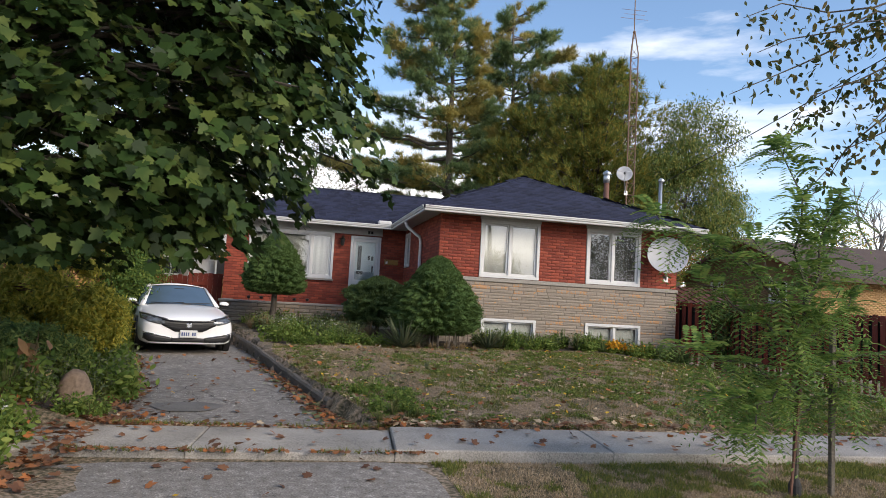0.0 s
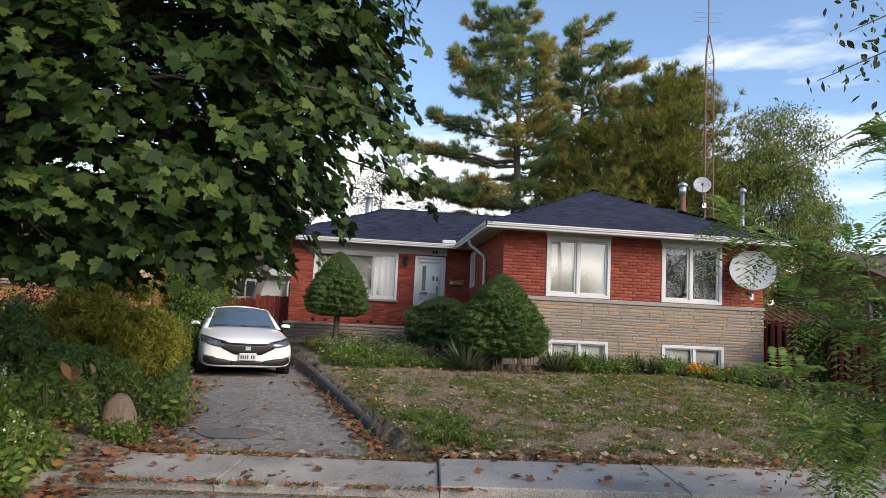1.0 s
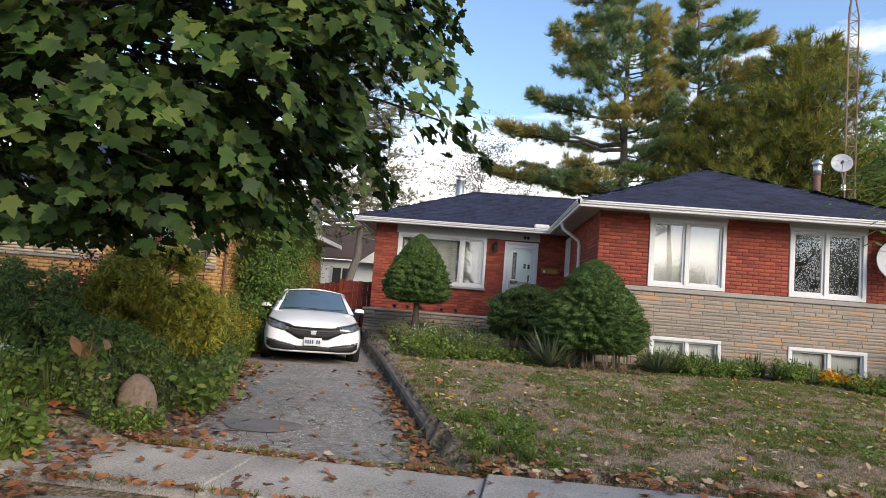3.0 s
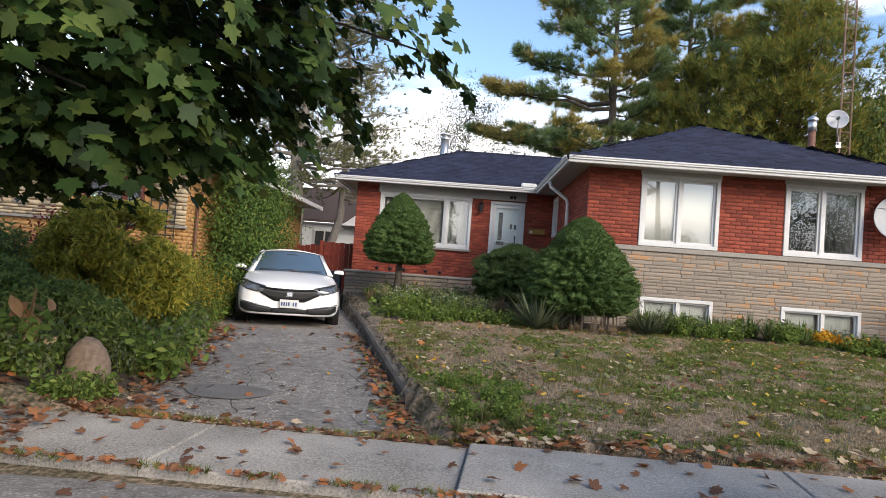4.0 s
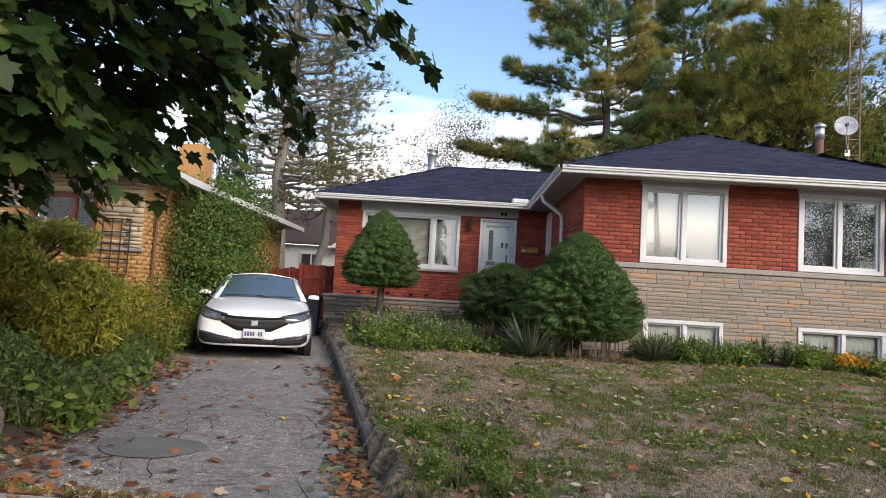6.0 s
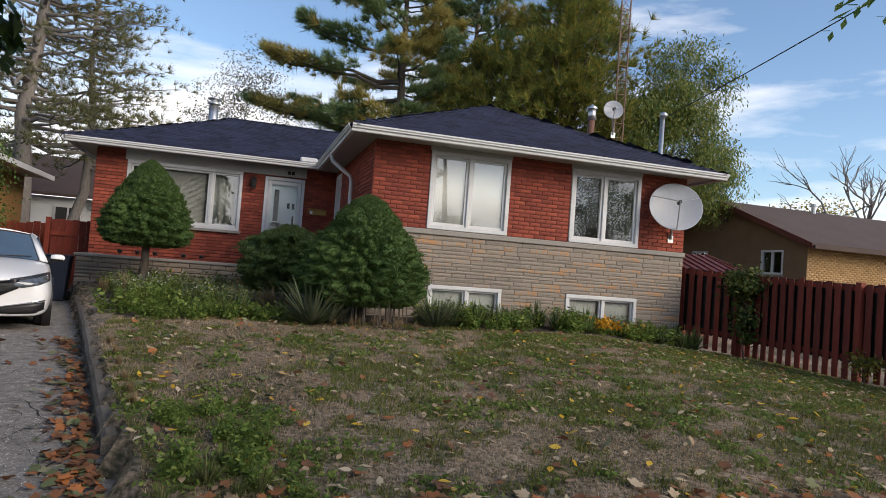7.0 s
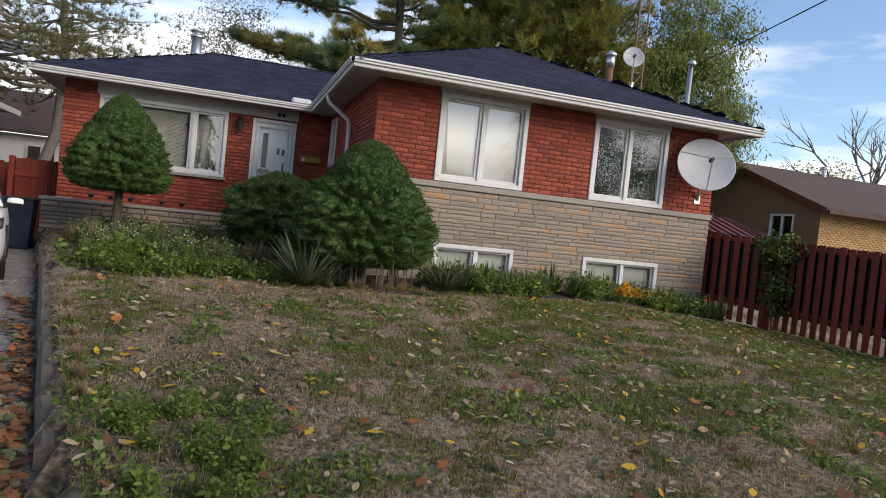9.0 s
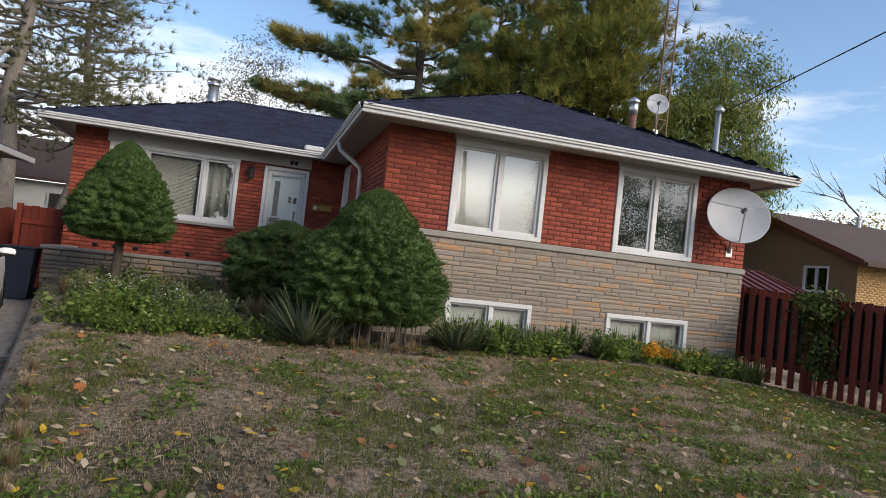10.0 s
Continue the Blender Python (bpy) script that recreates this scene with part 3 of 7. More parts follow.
for k, (du, dz) in enumerate(((0, 0), (0.11, -0.01))):
    g.box(b - 0.29 + du, b - 0.23 + du, DY + 0.055, DY + 0.085, c + 1.37 + dz, c + 1.50 + dz, c=0.004)
part("number_bar", g, DARK, door, "dark bars where a number stands")
g = Geo().box(a + 0.42, a + 0.49, DY - 0.035, DY - 0.02, DR[3] + 0.09, DR[3] + 0.17).box(a + 0.51, a + 0.58, DY - 0.035, DY - 0.02, DR[3] + 0.09, DR[3] + 0.17)
part("number_bar", g, DARK, house)

# gutters, soffits, roof
EZ0, EZ1 = 3.48, 3.60
RX0, RX1, RY0 = 3.33, 10.62, 13.42      # eave lines of the wing
LX0, LY0 = -1.92, 18.32                 # eave lines of the door side
RYB = 25.1
for x0, x1, y0, y1 in ((RX0 + 0.06, RX1 - 0.06, RY0 + 0.06, FY + 0.01), (RX0 + 0.06, XM + 0.01, FY + 0.011, LY0 + 0.06), (XR - 0.01, RX1 - 0.06, FY + 0.011, YB),
                       (LX0 + 0.06, XM, LY0 + 0.061, DY + 0.01), (LX0 + 0.06, XL + 0.02, DY + 0.011, YB)):
    part("soffit", Geo().box(x0, x1, y0, y1, WALL_TOP + 0.001, WALL_TOP + 0.02), SOFFIT, house, "white boxed soffit")
ribs = Geo()
for k in range(24):
    x = RX0 + 0.2 + k * 0.3
    ribs.box(x, x + 0.012, RY0 + 0.07, FY, WALL_TOP - 0.006, WALL_TOP)
for k in range(17):
    x = LX0 + 0.2 + k * 0.3
    ribs.box(x, x + 0.012, LY0 + 0.07, DY, WALL_TOP - 0.006, WALL_TOP)
part("soffit_rib", ribs, SOFFIT, house, kind="stuff")


def gutter(a, b, out, lab=""):
    """A K-shaped gutter from a to b; out is the outward direction."""
    a, b, out = Vector(a), Vector(b), Vector(out)
    prof = [(0.06, 0.0), (0.0, 0.0), (-0.008, 0.012), (-0.010, 0.045), (-0.040, 0.058), (-0.042, 0.085), (-0.060, 0.094), (-0.060, 0.12), (-0.04, 0.12), (-0.04, 0.09), (0.0, 0.03), (0.06, 0.03)]
    g = Geo()
    for p in (a, b):
        g.v += [tuple(p - out * o + Vector((0, 0, z))) for o, z in prof]
    n = len(prof)
    g.f = [(k, (k + 1) % n, n + (k + 1) % n, n + k) for k in range(n)] + [tuple(range(n - 1, -1, -1)), tuple(range(n, 2 * n))]
    return part("gutter", g, WHITE, house, lab)


gutter((RX0, RY0, EZ0), (RX1, RY0, EZ0), (0, -1, 0), "white metal eaves gutter")
gutter((RX0, RY0, EZ0), (RX0, LY0 + 0.02, EZ0), (-1, 0, 0))
gutter((LX0, LY0, EZ0), (RX0, LY0, EZ0), (0, -1, 0))
gutter((RX1, RYB, EZ0), (RX1, RY0, EZ0), (1, 0, 0))
gutter((LX0, RYB, EZ0), (LX0, LY0, EZ0), (-1, 0, 0))
part("diverter", Geo().box(RX0 - 0.42, RX0 - 0.02, LY0 - 0.05, LY0 + 0.25, EZ1 + 0.0, EZ1 + 0.12, c=0.03), WHITE, house, "white metal splash guard in the roof valley")

MID = (RX0 + RX1) / 2
AP = (MID, RY0 + (RX1 - RX0) / 2, 5.21)                  # the point of the hip over the wing
SLOPE = (AP[2] - EZ1) / ((RX1 - RX0) / 2)
LRY = 21.6                                                # ridge line of the door side
LRZ = EZ1 + SLOPE * (LRY - LY0)
LRX = LX0 + (LRY - LY0)
roof_base = Geo()
planes = {
    "front": [(RX0, RY0, EZ1), (RX1, RY0, EZ1), AP],
    "right": [(RX1, RY0, EZ1), (RX1, RYB, EZ1), (MID, RYB, AP[2]), AP],
    "left": [(RX0, LY0, EZ1), (RX0, RY0, EZ1), AP, (MID, RYB, AP[2]), (RX0 + (LRZ - EZ1) / SLOPE, LRY, LRZ)],
    "door": [(LX0, LY0, EZ1), (RX0, LY0, EZ1), (RX0 + (LRZ - EZ1) / SLOPE, LRY, LRZ), (LRX, LRY, LRZ)],
    "west": [(LX0, LRY * 2 - LY0, EZ1), (LX0, LY0, EZ1), (LRX, LRY, LRZ)],
    "back": [(LX0, LRY * 2 - LY0, EZ1), (LRX, LRY, LRZ), (RX0 + (LRZ - EZ1) / SLOPE, LRY, LRZ), (RX0, LRY * 2 - LY0, EZ1)],
}
for nm, poly in planes.items():
    roof_base.add(poly, [tuple(range(len(poly)))])
roof = part("roof", roof_base, SHINGLE, house, "dark charcoal blue asphalt shingle hip roof")


def inside(poly, x, y):
    hit = False
    for i in range(len(poly)):
        (xa, ya), (xb, yb) = poly[i], poly[i - 1]
        if (ya > y) != (yb > y) and x < (xb - xa) * (y - ya) / (yb - ya) + xa:
            hit = not hit
    return hit


rs = random.Random(5)
shing = []
for nm in ("front", "left", "door", "right", "west"):
    poly = [Vector(p) for p in planes[nm]]
    nrm = (poly[1] - poly[0]).cross(poly[2] - poly[0]).normalized()
    if nrm.z < 0:
        nrm = -nrm
    along = Vector((-nrm.y, nrm.x, 0)).normalized()
    up = nrm.cross(along).normalized()
    if up.z < 0:
        up = -up
    o = poly[0]
    flat = [((p - o).dot(along), (p - o).dot(up)) for p in poly]
    u_min, u_max = min(p[0] for p in flat), max(p[0] for p in flat)
    v_max = max(p[1] for p in flat)
    v, row = -0.02, 0
    while v < v_max:
        u = u_min - rs.random() * 0.3
        while u < u_max:
            w = rs.choice((0.16, 0.2, 0.24, 0.33))
            if inside(flat, u + w / 2, v + 0.07) or inside(flat, u + w / 2, v + 0.02):
                t = 0.012 + rs.random() * 0.008
                q = [o + along * (u + 0.004) + up * v + nrm * t, o + along * (u + w - 0.004) + up * v + nrm * t,
                     o + along * (u + w - 0.004) + up * (v + 0.155) + nrm * 0.004, o + along * (u + 0.004) + up * (v + 0.155) + nrm * 0.004,
                     o + along * (u + 0.004) + up * v, o + along * (u + w - 0.004) + up * v]
                shing.append([tuple(p) for p in q])
            u += w
        v += 0.145
        row += 1
me = soup(np.array(shing), [[0, 1, 2, 3], [4, 5, 1, 0]], SHINGLE, "shingle")
part("shingle", me, None, roof, kind="stuff")
cap = Geo()
def ridge(a, b):
    a, b = Vector(a), Vector(b)
    n = int((b - a).length / 0.2)
    d = (b - a) / n
    s = Vector((-d.y, d.x, 0)).normalized() * 0.14
    for k in range(n):
        p, q = a + d * k, a + d * (k + 1.1)
        h = Vector((0, 0, 0.020 if k % 2 else 0.016))
        cap.add([p - s - Vector((0, 0, 0.02)), p + h, p + s - Vector((0, 0, 0.02)), q - s - Vector((0, 0, 0.035)), q + h * 0.6, q + s - Vector((0, 0, 0.035))], [(0, 1, 4, 3), (1, 2, 5, 4), (0, 2, 1)])
ridge(planes["front"][0], AP), ridge(planes["front"][1], AP), ridge(planes["door"][0], planes["door"][3]), ridge(planes["door"][3], planes["door"][2]), ridge(AP, (MID, RYB, AP[2]))
part("ridge_cap", cap, SHINGLE, roof, kind="stuff")

# downspout on the side wall
dsp = Geo().tube([(RX0 + 0.02, 16.05, EZ0), (RX0 + 0.05, 16.05, EZ0 - 0.12), (XM - 0.10, 16.05, EZ0 - 0.38), (XM - 0.07, 16.05, EZ0 - 0.5), (XM - 0.07, 16.05, 0.7)], 0.042, 8)
part("downspout", dsp, WHITE, house, "white corrugated downspout", smooth=True)

# ---- plants ----
def unit(v):
    return v / np.maximum(np.linalg.norm(v, axis=-1, keepdims=True), 1e-9)


def leaves(centers, size, shape, rg, normal=None, spread=1.0, droop=0.0):
    """Places a flat leaf outline (k, 2), with a fold, at every centre; normal: preferred facing."""
    n, k = len(centers), len(shape)
    nr = rg.normal(size=(n, 3))
    if normal is not None:
        nr = unit(normal) + spread * nr * 0.6
    nr = unit(nr)
    tip = rg.normal(size=(n, 3)) + np.array([0, 0, -droop])
    tip = unit(tip - nr * (tip * nr).sum(1, keepdims=True))
    side = np.cross(tip, nr)
    s = (np.asarray(size) * np.ones(n) * rg.uniform(0.7, 1.25, n))[:, None, None]
    sh = np.asarray(shape)
    fold = 0.18 * np.abs(sh[:, 0])
    return centers[:, None] + s * (sh[None, :, :1] * side[:, None] + sh[None, :, 1:] * tip[:, None] + fold[None, :, None] * nr[:, None])


MAPLE = np.array([(0, -0.5), (0.10, -0.42), (0.38, -0.40), (0.34, -0.22), (0.60, -0.02), (0.46, 0.04), (0.50, 0.22), (0.24, 0.14), (0.20, 0.34), (0.0, 0.62),
                  (-0.20, 0.34), (-0.24, 0.14), (-0.50, 0.22), (-0.46, 0.04), (-0.60, -0.02), (-0.34, -0.22), (-0.38, -0.40), (-0.10, -0.42)])
OVAL = np.array([(0, -0.5), (0.22, -0.2), (0.24, 0.12), (0, 0.55), (-0.24, 0.12), (-0.22, -0.2)])
BLADE = np.array([(-0.05, -0.5), (0.05, -0.5), (0.0, 0.6)])


def tufts(centers, dirs, per, length, width, rg, spread=0.7):
    """Sprays of thin needles: per triangles from each centre, about its direction."""
    c = np.repeat(centers, per, 0)
    d = unit(np.repeat(unit(dirs), per, 0) + spread * rg.normal(size=(len(c), 3)) * 0.6)
    s = unit(np.cross(d, rg.normal(size=d.shape)))
    ln = length * rg.uniform(0.6, 1.2, (len(c), 1))
    return np.stack([c - s * width / 2, c + s * width / 2, c + d * ln], 1)


def limb(g, a, b, r0, r1, rg, sag=0.0, n=5, wob=0.06):
    a, b = Vector(a), Vector(b)
    ln = (b - a).length
    pts = [a + (b - a) * (i / n) + Vector(rg.normal(size=3)) * wob * ln * (0 if i in (0, n) else 0.5) - Vector((0, 0, sag * ln * (i / n) * (1 - i / n) * 4)) for i in range(n + 1)]
    g.tube(pts, [r0 + (r1 - r0) * i / n for i in range(n + 1)], 6)
    return pts


# the street maple, whose boughs hang over the driveway
M_LEAF = leafmat("maple leaf", (0.036, 0.070, 0.018), (0.015, 0.032, 0.009), (0.095, 0.125, 0.031), 0.2, 0.5)
rg = np.random.default_rng(11)
C, R = np.array([-2.1, 5.6, 4.3]), np.array([2.98, 1.75, 2.65])
maple = thing("maple_tree", "large green maple with drooping leafy boughs over the driveway", "tree", (-3.4, 5.4, 0.1))
g = Geo()
trunk_top = Vector((-3.0, 5.3, 3.0))
g.tube([(-3.4, 5.4, 0.0), (-3.4, 5.4, 0.3), (-3.25, 5.35, 1.6), trunk_top, (-2.8, 5.2, 4.6), (-2.5, 5.2, 6.2)], [0.30, 0.23, 0.19, 0.17, 0.12, 0.04], 12)
part("trunk", g, BARK, maple, smooth=True)
def in_crown(p, rad):
    """The crown hangs lower towards the trunk and keeps clear of the lawn."""
    if p[2] < np.interp(p[0], [-3, -1, -0.3, 0.25, 1.1], [1.68, 1.80, 2.08, 2.42, 2.62]) or (rad > 0.8 and noise.noise(Vector(p) * 0.55) < -0.28):
        return False
    return not (p[1] > 4.6 and p[0] > 1.5 - 0.29 * (p[1] - 2.4) and p[2] < 1.5 + 0.46 * (p[1] - 2.4))


def crown_points(n, lo, gap):
    """Points of the crown, lo: how deep from its skin, gap: the least space between two."""
    got, tries = np.zeros((0, 3)), 0
    while len(got) < n and tries < 60000:
        tries += 1
        v = rg.normal(size=3)
        v /= (np.abs(v) ** 3).sum() ** (1 / 3)
        rad = rg.uniform(lo, 1.0) ** 0.5
        p = C + R * v * rad
        if in_crown(p, rad) and (len(got) == 0 or ((got - p) ** 2).sum(1).min() > gap * gap):
            got = np.vstack([got, p])
    return got


cen = np.vstack([crown_points(400, 0.55, 0.34), crown_points(320, 0.08, 0.33),
                 np.array([(1.15, 5.85, 2.80), (0.95, 6.0, 3.05), (0.98, 5.0, 3.0), (0.3, 4.8, 3.3), (0.24, 5.6, 2.6), (-0.28, 5.1, 2.15), (-0.94, 4.3, 2.4), (0.3, 6.5, 2.75), (0.7, 5.4, 3.4)])])
# unseen foliage above the view, added to darken the crown below it
shade_canopy = np.zeros((0, 3))
while len(shade_canopy) < 170:
    v = rg.normal(size=3)
    v *= rg.uniform(0.2, 1) ** 0.4 / np.linalg.norm(v)
    shade_canopy = np.vstack([shade_canopy, np.array([-2.2, 3.3, 5.75]) + v * np.array([3.0, 2.5, 1.25])])
cen = np.vstack([cen, shade_canopy])
g = Geo()
for i in range(0, len(cen), 3):
    p = cen[i]
    start = trunk_top + Vector((0.2, 0, (p[2] - 3) * 0.45))
    limb(g, start, p, 0.03, 0.006, rg, -0.06, 5, 0.05)
part("limb", g, BARK, maple, kind="stuff")
# every bough tip carries a drooping spray of leaves that lie over one another like tiles
per = 42
tip = unit(np.stack([cen[:, 0] - C[0], cen[:, 1] - C[1], 0 * cen[:, 0]], 1) / R + 0.35 * rg.normal(size=(len(cen), 3)) * np.array([1, 1, 0.2]))
sidew = np.cross(tip, np.array([0, 0, 1.0]))
f = rg.uniform(-1, 1, (len(cen), per, 1))
w = rg.normal(size=(len(cen), per, 1)) * (0.19 - 0.08 * np.abs(f))
lift = rg.normal(size=(len(cen), per, 1)) * 0.045
pts = cen[:, None] + tip[:, None] * f * 0.33 + sidew[:, None] * w + np.array([0, 0, 1.0]) * (lift - 0.20 * (f + 0.4) ** 2 - 0.9 * w * w)
pts = pts.reshape(-1, 3)
face = np.repeat(tip * 0.9 + np.array([0, -0.25, 0.75]), per, 0)
ok = pts[:, 2] > 1.55
pts, face = pts[ok], face[ok]
me = soup(leaves(pts, 0.118, MAPLE, rg, face, 0.6, 1.6), [list(range(18))], M_LEAF, "maple_leaves")
part("crown", me, None, maple, "dense lobed dark green maple leaves")


def tufted(name, label, category, at, rx, ry, z0, z1, shape, material, seed, n=2600, trunk=None, length=0.075, lump=0.10, group="", cell=8.5):
    """A clipped evergreen: shape(h) gives the relative radius at height h from 0 to 1."""
    rg = np.random.default_rng(seed)
    b = thing(name, label, category, at, group)
    x, y, zg = at
    def surf(h, a, k=1.0):
        r = shape(h)
        f = k * (1 + lump * noise.noise((math.cos(a) * 2.2, math.sin(a) * 2.2, h * 5 + seed)) + 0.5 * lump * noise.noise((math.cos(a) * 6, math.sin(a) * 6, h * 14 + seed)))
        q = Vector((x + rx * r * f * math.cos(a), y + ry * r * f * math.sin(a), z0 + (z1 - z0) * h))
        d1 = noise.voronoi(q * cell + Vector((0.3, 0.3, 0.3)) * noise.noise(q * 4))[0][0]
        puff = 1 + 0.34 * (0.42 - d1) * (0.45 + 0.55 * r) + 0.06 * noise.noise(q * 3.1)
        return np.array([x + (q.x - x) * puff, y + (q.y - y) * puff, q.z])
    core = Geo()
    nh, na = 90, 150
    for i in range(nh + 1):
        for k in range(na):
            core.v.append(tuple(surf(i / nh, 6.28318 * k / na, 0.955)))
    core.f = [(i * na + k, i * na + (k + 1) % na, (i + 1) * na + (k + 1) % na, (i + 1) * na + k) for i in range(nh) for k in range(na)]
    core.f += [tuple(range(na - 1, -1, -1)), tuple(range(nh * na, nh * na + na))]
    part("inner_growth", core, material, b)
    cs, ds = [], []
    for i in range(n):
        h, a = rg.uniform(0, 1), rg.uniform(0, 6.28318)
        if rg.uniform() > shape(h) + 0.15:
            continue
        p = surf(h, a, rg.uniform(0.94, 0.985))
        q = surf(min(h + 0.02, 1), a)
        c = np.array([x, y, z0 + (z1 - z0) * 0.4])
        cs.append(p), ds.append((p - c) / np.array([rx, ry, (z1 - z0) / 2]) + np.array([0, 0, 0.35]))
    me = soup(tufts(np.array(cs), np.array(ds), 11, length, 0.007, rg, 0.8), [[0, 1, 2]], material, "needles")
    part("foliage", me, None, b)
    if trunk:
        g = Geo()
        limb(g, (x, y, zg - 0.1), (x, y, z0 + 0.25), trunk, trunk * 0.8, rg, 0, 4, 0.03)
        part("trunk", g, BARK, b, smooth=True)
    return b


SPRUCE = leafmat("spruce needles", (0.075, 0.125, 0.035), (0.048, 0.085, 0.026), (0.115, 0.170, 0.048), 0.12, 0.7)
YEW = leafmat("yew needles", (0.070, 0.115, 0.040), (0.035, 0.062, 0.025), (0.125, 0.17, 0.055), 0.15, 0.7)
tufted("topiary_spruce", "clipped dwarf spruce on a bare trunk in the flower bed", "topiary", (0.08, 16.1, 0.55), 0.80, 0.80, 1.37, 2.97,
       lambda h: float(np.interp(h, [0, 0.04, 0.14, 0.3, 0.55, 0.8, 0.93, 1], [0.45, 0.86, 1.0, 0.97, 0.76, 0.45, 0.24, 0.03])), SPRUCE, 3, 15000, 0.085, 0.034, lump=0.12)
cone = tufted("cone_spruce", "dense dwarf spruce shrub with a rounded top", "shrub", (3.64, 13.0, 0.45), 0.98, 0.88, 0.70, 2.41,
       lambda h: float(np.interp(h, [0, 0.05, 0.15, 0.35, 0.6, 0.82, 0.94, 1], [0.62, 0.88, 1.0, 0.97, 0.75, 0.47, 0.26, 0.04])), SPRUCE, 5, 20000, 0.09, 0.034, lump=0.16)
rg = np.random.default_rng(15)
g = Geo()
for _ in range(60):
    a_, r_ = rg.uniform(0, 6.28), rg.uniform(0.35, 0.66)
    g.tube([(3.68 + r_ * 1.05 * math.cos(a_), 13.0 + r_ * 1.05 * math.sin(a_), 0.3), (3.68 + r_ * math.cos(a_), 13.0 + r_ * math.sin(a_), 0.9)], [0.012, 0.006], 4)
part("stem", g, BARK, cone, "bare brown stems under the foliage", kind="stuff")
tufted("yew_bush", "dark rounded yew bush beside the front steps", "shrub", (2.62, 15.1, 0.5), 0.82, 0.7, 0.75, 1.93,
       lambda h: float(np.interp(h, [0, 0.1, 0.35, 0.6, 0.85, 1], [0.6, 0.85, 1.0, 0.95, 0.65, 0.1])), YEW, 9, 12000, 0.06, 0.06, 0.34, cell=5.5)


def conifer(name, label, at, height, start, radius, material, seed, tuft=0.42, per=16, width=0.022, n_br=80, bare=0.0, trunk_r=0.3, lean=(0, 0), bark=None, spread=1.0, taper=0.8, droop=0.1, step=0.45, category="tree", tinged=None, east=0.0):
    """A tall conifer: a trunk, rows of long boughs, and sprays of needles along them."""
    rg = np.random.default_rng(seed)
    t = thing(name, label, category, at)
    x, y, z = at
    g = Geo()
    n = 9
    axis = [Vector((x + lean[0] * (i / n) ** 2 + 0.1 * rg.normal(), y + lean[1] * (i / n) ** 2, z - 0.2 + (height + 0.2) * i / n)) for i in range(n + 1)]
    g.tube(axis, [trunk_r * (1 - 0.92 * i / n) for i in range(n + 1)], 9)
    part("trunk", g, bark or BARK, t, smooth=True)
    g, cs, ds = Geo(), [], []
    for i in range(n_br):
        h = start + (1 - start) * ((i + rg.uniform()) / n_br)
        k = h * n
        p = axis[int(min(k, n - 1))].lerp(axis[int(min(k, n - 1)) + 1], min(k - int(min(k, n - 1)), 1))
        q = (h - start) / (1 - start)
        ln = radius * (1 - q) ** taper * rg.uniform(0.55, 1.1) + 0.4
        a = rg.uniform(0, 6.28318)
        ln *= 1 + east * math.cos(a)
        rise = ln * (0.28 * q - droop + 0.08 * rg.normal())
        e = p + Vector((math.cos(a) * ln, math.sin(a) * ln, rise))
        pts = limb(g, p, e, 0.02 + 0.014 * ln, 0.008, rg, 0.04, 5, 0.05)
        m = max(3, int(ln / step * 3.2))
        side = Vector((-math.sin(a), math.cos(a), 0))
        for _ in range(m):
            if rg.uniform() < bare:
                continue
            if tinged is None:
                f = 1 - rg.uniform() ** 1.6 * 0.75
                flat = np.array([0.30, 0.30, 0.13]) * min(1.3, 0.35 + ln / 3)
                off = rg.normal(size=3) * flat
            else:
                # plates of needles on side shoots, which turn up towards their ends
                f = 1 - rg.uniform() ** 1.3 * 0.62
                reach = ln * 0.42 * (1.06 - f) + 0.22
                u = rg.uniform(-1, 1)
                off = np.array(side) * u * reach + np.array([math.cos(a), math.sin(a), 0]) * abs(u) * 0.25 + np.array([0, 0, 0.10 * abs(u) + 0.07 * rg.normal()])
            s = pts[min(int(f * 5), 4)].lerp(pts[min(int(f * 5), 4) + 1], f * 5 - min(int(f * 5), 4))
            cs.append(np.array(s) + off), ds.append(np.array([math.cos(a) * 0.8, math.sin(a) * 0.8, 0.7]))
    part("limb", g, bark or BARK, t, kind="stuff")
    cs, ds = np.array(cs), np.array(ds)
    old = np.zeros(len(cs), bool) if tinged is None else np.array([noise.noise(Vector(p) * 0.55 + Vector((seed, 0, 0))) + 0.35 * noise.noise(Vector(p) * 2.0) for p in cs]) > 0.10
    part("crown", soup(tufts(cs[~old], ds[~old], per, tuft, width, rg, spread), [[0, 1, 2]], material, "needles"), None, t)
    if old.any():
        part("autumn_crown", soup(tufts(cs[old], ds[old], per, tuft, width, rg, spread), [[0, 1, 2]], tinged, "needles"), None, t, "yellowed inner needles")
    return t


PINE = leafmat("pine needles", (0.19, 0.27, 0.115), (0.11, 0.175, 0.085), (0.27, 0.34, 0.13), 0.45, 0.6)
PINE_OLD = leafmat("yellowed pine needles", (0.38, 0.33, 0.10), (0.27, 0.26, 0.095), (0.50, 0.38, 0.12), 0.45, 0.6)
CEDAR = leafmat("cedar foliage", (0.19, 0.225, 0.052), (0.095, 0.14, 0.038), (0.40, 0.29, 0.06), 0.4, 0.7)
DEADSPR = leafmat("sparse spruce needles", (0.17, 0.18, 0.085), (0.09, 0.105, 0.05), (0.28, 0.24, 0.12), 0.3, 0.8)
